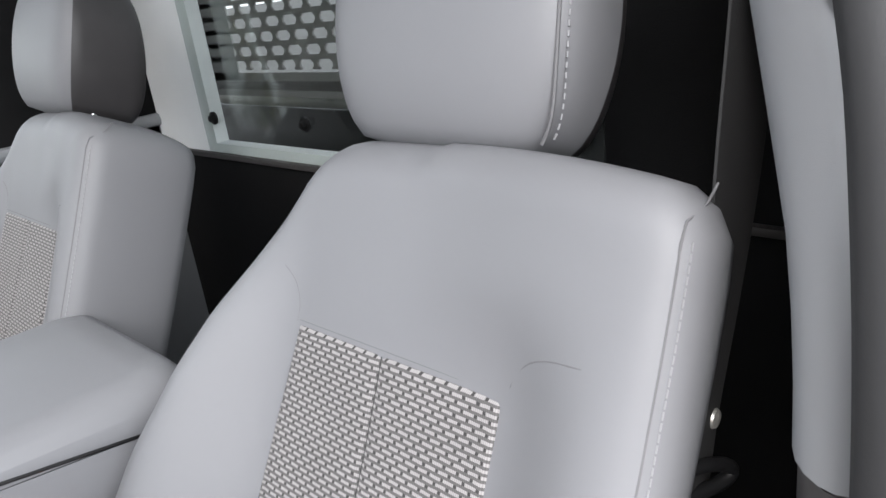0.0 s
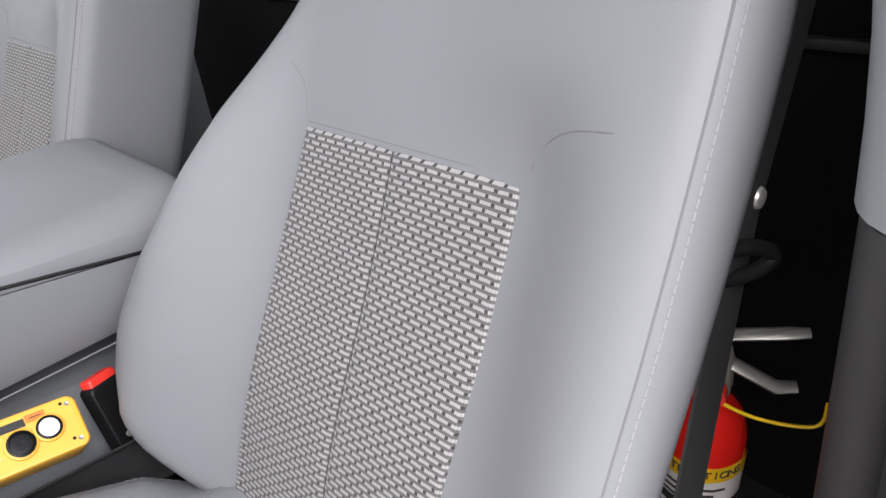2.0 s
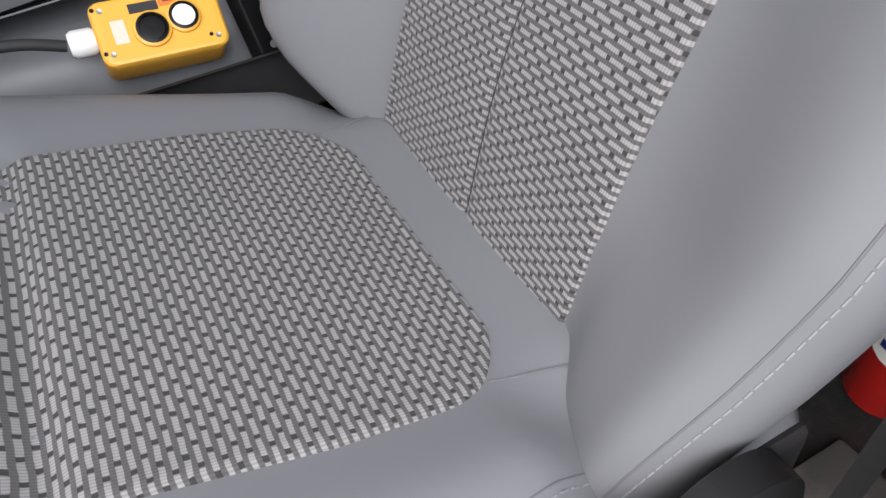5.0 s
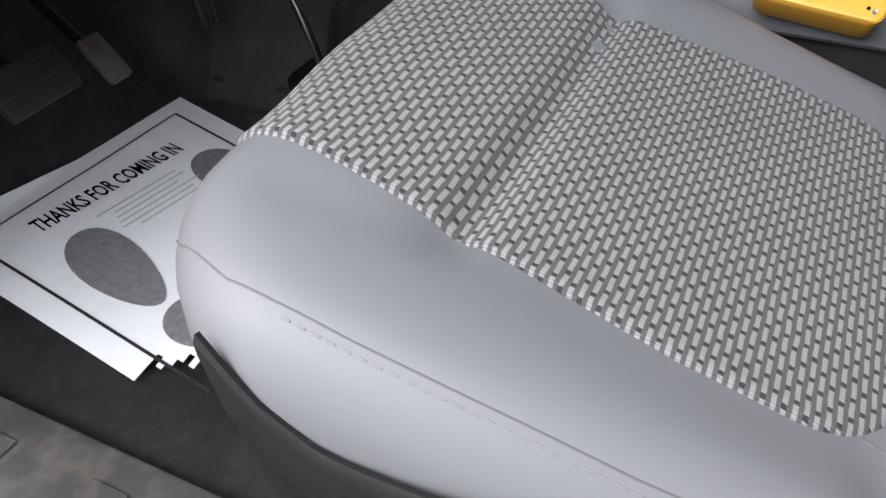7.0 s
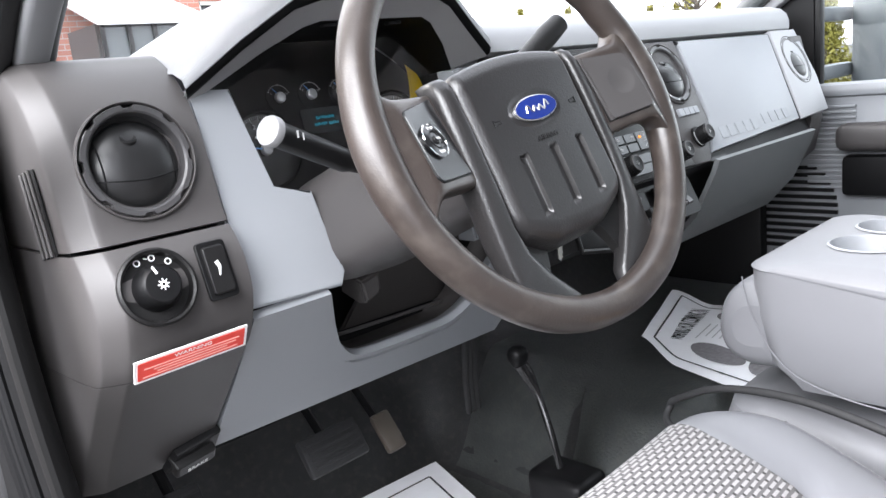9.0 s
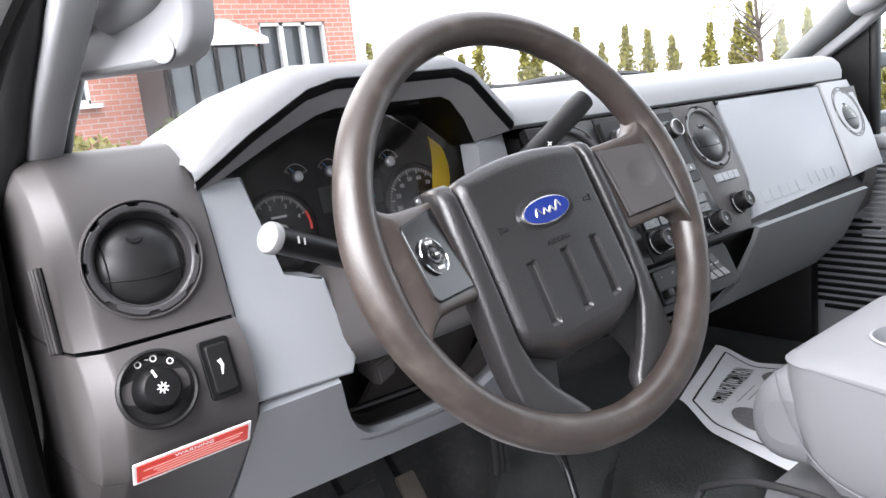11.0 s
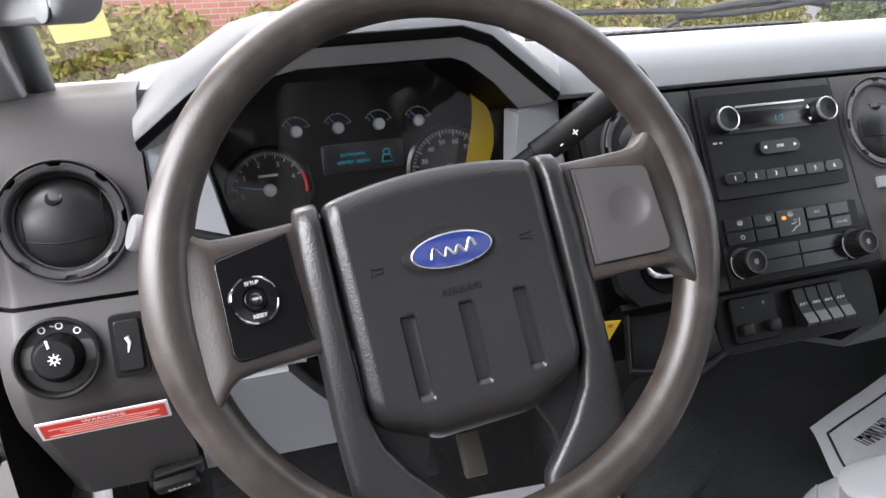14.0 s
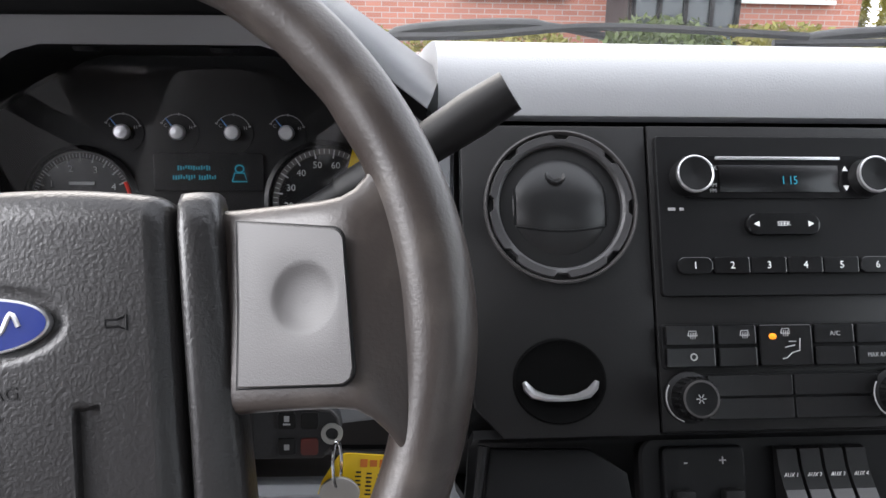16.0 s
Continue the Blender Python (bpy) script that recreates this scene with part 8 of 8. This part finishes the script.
for k in range(7):
    wrapped_bar(18, 0.258 - 0.008 * k, 42 - 8 * (k % 3), 0.0035, INK)
for k in range(3):
    wrapped_bar(28 + 38 * k, 0.163, 28, 0.026, INK, "pictogram")
for k in range(2):
    wrapped_bar(86 + 30 * k, 0.215, 14, 0.035, INK, "pictogram")
wrapped_bar(30, 0.192, 18, 0.008, RED, "flame_mark")
bm = bm_new()
n = 28
ring0 = []
for k in range(n):
    t = 2 * math.pi * k / n
    a = radians(90 + 62 * math.cos(t))
    ring0.append(EM @ Vector(((RE + 0.0009) * math.cos(a), (RE + 0.0009) * math.sin(a), 0.112 + 0.026 * math.sin(t))))
bm.faces.new([bm.verts.new(p) for p in ring0])
bmesh.ops.triangulate(bm, faces=bm.faces[:])
part("oval_emblem", bm, WHITE, ext, "white oval emblem with plain coloured bars")
BLUEBAR = mat("blue_print", (0.02, 0.06, 0.35), 0.5)
wrap(0.106, 0.116, 55, 120, 0.0016, "emblem_bar", BLUEBAR)
wrap(0.119, 0.127, 65, 100, 0.0016, "emblem_bar", LABELRED)
wrap(0.097, 0.103, 90, 125, 0.0016, "emblem_bar", LABELRED)
bm = bm_new()
add_lathe(bm, [(0.016, 0.39), (0.017, 0.40), (0.015, 0.43), (0.012, 0.44), (0.0, 0.44)], EM, 24, False)
vl = part("valve", bm, STEEL, ext, "steel valve")
bm = bm_new()
add_lathe(bm, [(0.0, 0.0), (0.013, 0.0), (0.014, 0.003), (0.013, 0.012), (0.0, 0.014)], basis(EM @ Vector((0, 0.014, 0.405)), xax * -1, ez), 24, False)
part("pressure_gauge", bm, BUCKLERED, vl, "small gauge")
for z0, z1, r_ in ((0.452, 0.462, 0.008), (0.430, 0.402, 0.009)):
    bm = bm_new()
    add_tube(bm, [EM @ Vector((0.03, 0, z0 - 0.008)), EM @ Vector((0.0, 0, z0)), EM @ Vector((-0.05, -0.005, z1)), EM @ Vector((-0.066, -0.008, z1 + 0.002))], [r_ * 0.8, r_, r_, r_ * 0.8], 8, 0.5)
    part("lever", bm, STEEL, vl, "flat steel lever")
bm = bm_new()
add_tube(bm, spline([EM @ Vector((0.0, 0.02, 0.40)), EM @ Vector((-0.04, 0.012, 0.378)), EM @ Vector((-0.085, 0.005, 0.376)), EM @ Vector((-0.09, 0.0, 0.40))], 6), 0.0016, 6)
part("pull_tie", bm, TAG, vl, "thin yellow tie")


# paper mats
def paper_mat(corners, z0, name_label, curl, read_top):
    """A printed paper mat from its four corners: far left, far right, near right, near left."""
    p_ = thing("paper_mat", ((corners[0][0] + corners[2][0]) / 2, (corners[0][1] + corners[2][1]) / 2, z0), name_label, "paper mat", "paper floor mats")
    c = [Vector((*q, 0)) for q in corners]

    def at(u, v, lift=0.0):
        q = c[0].lerp(c[1], u).lerp(c[3].lerp(c[2], u), v)
        return Vector((q.x, q.y, max(z0, floor_z(q.x, q.y) + 0.007) + curl(u, v) + lift))

    bm = bm_new()
    nu, nv = 60, 60
    rows = [[bm.verts.new(at(i / nu, j / nv)) for i in range(nu + 1)] for j in range(nv + 1)]
    for j in range(nv):
        bite = 3.0 + (j - 48) * 0.8 + 1.3 * math.sin(j * 1.7) + 0.8 * math.sin(j * 3.1)
        for i in range(nu):
            if j > 48 and i < bite and read_top:
                continue
            bm.faces.new((rows[j][i], rows[j][i + 1], rows[j + 1][i + 1], rows[j + 1][i]))
    bmesh.ops.delete(bm, geom=[v for v in bm.verts if not v.link_faces], context="VERTS")
    bmesh.ops.solidify(bm, geom=bm.faces[:], thickness=0.0006)
    sheet = part("sheet", bm, PAPER, p_, "white printed paper", angle=70)
    bm = bm_new()
    m_ = 0.085
    frame_pts = [(m_, 0.985), (m_, m_), (1 - m_, m_), (1 - m_, 0.985)]
    for (u0, v0), (u1, v1) in zip(frame_pts, frame_pts[1:]):
        pts = [at(u0 + (u1 - u0) * k / 24, v0 + (v1 - v0) * k / 24, 0.0018) for k in range(25)]
        d = (pts[-1] - pts[0]).normalized().cross(Vector((0, 0, 1))) * 0.0022
        add_loft(bm, [[p - d for p in pts], [p + d for p in pts]], False)
    part("border_line", bm, INK, sheet, smooth=False)
    r_ = (at(0.79, 0.275) - at(0.21, 0.20)).normalized()
    up_ = Vector((0, 0, 1)).cross(r_)
    wide = (at(1, 0.2) - at(0, 0.2)).length
    head_ = words("heading", "THANKS FOR COMING IN", 0.056, basis(at(0.507, 0.226, 0.0030), r_, up_), INK, sheet, 0.0001, "CENTER", 1.0, wide * 0.545, 0.0012)
    for v_ in head_.data.vertices:
        v_.co.z = max(z0, floor_z(v_.co.x, v_.co.y) + 0.007) + curl(0.5, 0.175) + 0.0028
    fx_ = mat("print_grey", (0.50, 0.50, 0.51), 0.8)
    bars("small_print", [(0.012 * (k % 2), -0.0145 * k, wide * (0.30 - 0.035 * (k % 3)), 0.0026) for k in range(6)], basis(at(0.53, 0.335, 0.0028), r_, up_), fx_, sheet)
    for cu_, toe_v, tilt in ((0.262, 0.315, 0.05), (0.80, 0.36, -0.02)):
        bm = bm_new()
        for cv_, ru, rv in ((0.205, 0.098, 0.205), (0.52, 0.075, 0.085)):
            vs = []
            for k in range(26):
                a = 2 * math.pi * k / 26
                w_ = 1.0 - 0.20 * math.sin(a)
                v = toe_v + cv_ + rv * math.sin(a)
                vs.append(bm.verts.new(at(cu_ + ru * math.cos(a) * w_ - tilt * (v - toe_v - 0.2) * 2, min(v, 0.985), 0.0022)))
            bm.faces.new(vs)
        bmesh.ops.triangulate(bm, faces=bm.faces[:])
        part("shoe_print", bm, FOOTINK, sheet, "grey printed shoe sole", smooth=False)
    return p_


paper_mat([(-0.066, 1.141), (0.406, 1.089), (0.262, 0.62), (-0.150, 0.568)], 0.008, "white printed paper mat with shoe prints on the driver's floor",
          lambda u, v: 0.0012 * math.sin(5 * u + 3 * v) ** 2, True)
paper_mat([(0.69, 0.755), (0.99, 0.855), (1.10, 0.56), (0.60, 0.46)], 0.222, "white printed paper mat on the passenger's floor", lambda u, v: 0.0012 * math.sin(6 * u) ** 2 + 0.035 * sstep(0.3, 0, v), False)

# low range lever on the tunnel
lev = thing("transfer_lever", (0.322, 0.69, 0.13), "black floor lever with a round knob and bent rod", "gear lever")
bm = bm_new()
add_box(bm, (0.335, 0.685, 0.098), (0.08, 0.11, 0.118), None, 0.014, 3)
part("base", bm, BLACK, lev)
bm = bm_new()
add_tube(bm, spline([(0.322, 0.686, 0.165), (0.325, 0.700, 0.215), (0.334, 0.726, 0.268), (0.333, 0.745, 0.305), (0.326, 0.756, 0.328)], 8), [0.0062] * 18 + [0.0068, 0.0074, 0.0080, 0.0088, 0.0095, 0.0102, 0.0108] + [0.0115] * 8, 12)
part("rod", bm, mat("dark_rod", (0.012, 0.012, 0.0125), 0.22, spec=0.7), lev)
bm = bm_new()
add_lathe(bm, [(0.0, -0.018), (0.011, -0.016), (0.0175, -0.003), (0.0180, 0.006), (0.0145, 0.014), (0.007, 0.018), (0.0, 0.0185)], Matrix.Translation((0.325, 0.758, 0.340)), 24, False)
part("knob", bm, BLACK, lev)

# pedals
for nm, lab, c, size, rx in (("brake_pedal", "wide black rubber brake pedal", (0.090, 0.975, 0.216), (0.116, 0.018, 0.066), -35), ("accelerator_pedal", "narrow worn accelerator pedal", (0.214, 0.985, 0.190), (0.040, 0.016, 0.074), -38),
                             ("parking_brake_pedal", "small black parking brake pedal", (-0.162, 1.005, 0.213), (0.072, 0.018, 0.070), -35)):
    pd = thing(nm, c, lab, "pedal", "pedals")
    bm = bm_new()
    pm = Matrix.Translation(c) @ Matrix.Rotation(radians(rx), 4, "X")
    add_box(bm, (0, 0, 0), size, pm, 0.006, 2)
    part("pad", bm, RUBBER if "acc" not in nm else mat("worn_pedal", (0.075, 0.062, 0.050), 0.5, var=0.3, var_scale=30), pd)
    for k in range(0 if "acc" in nm else 4):
        bm = bm_new()
        add_box(bm, (0, -size[1] / 2 - 0.001, size[2] * (-0.3 + 0.2 * k)), (size[0] * 0.85, 0.004, 0.006), pm, 0.001)
        part("tread", bm, RUBBER, pd)
    bm = bm_new()
    add_tube(bm, [pm @ Vector((0, 0.01, 0)), (c[0], c[1] + 0.10, c[2] + 0.08), (c[0] - 0.01, 1.30, 0.46)], 0.009, 8)
    part("lever_arm", bm, BLACK, pd)
duct = thing("floor_strut", (0.30, 0.98, 0.12), "black ribbed upright strut under the dash", "strut", "", "structure")
bm = bm_new()
for dx in (0.0, 0.012, 0.024):
    add_tube(bm, [(0.335 + dx, 0.885, 0.42), (0.345 + dx, 0.90, 0.33), (0.362 + dx, 0.925, 0.25), (0.374 + dx, 0.937, 0.175)], 0.0060, 8)
part("shell", bm, RUBBER, duct)
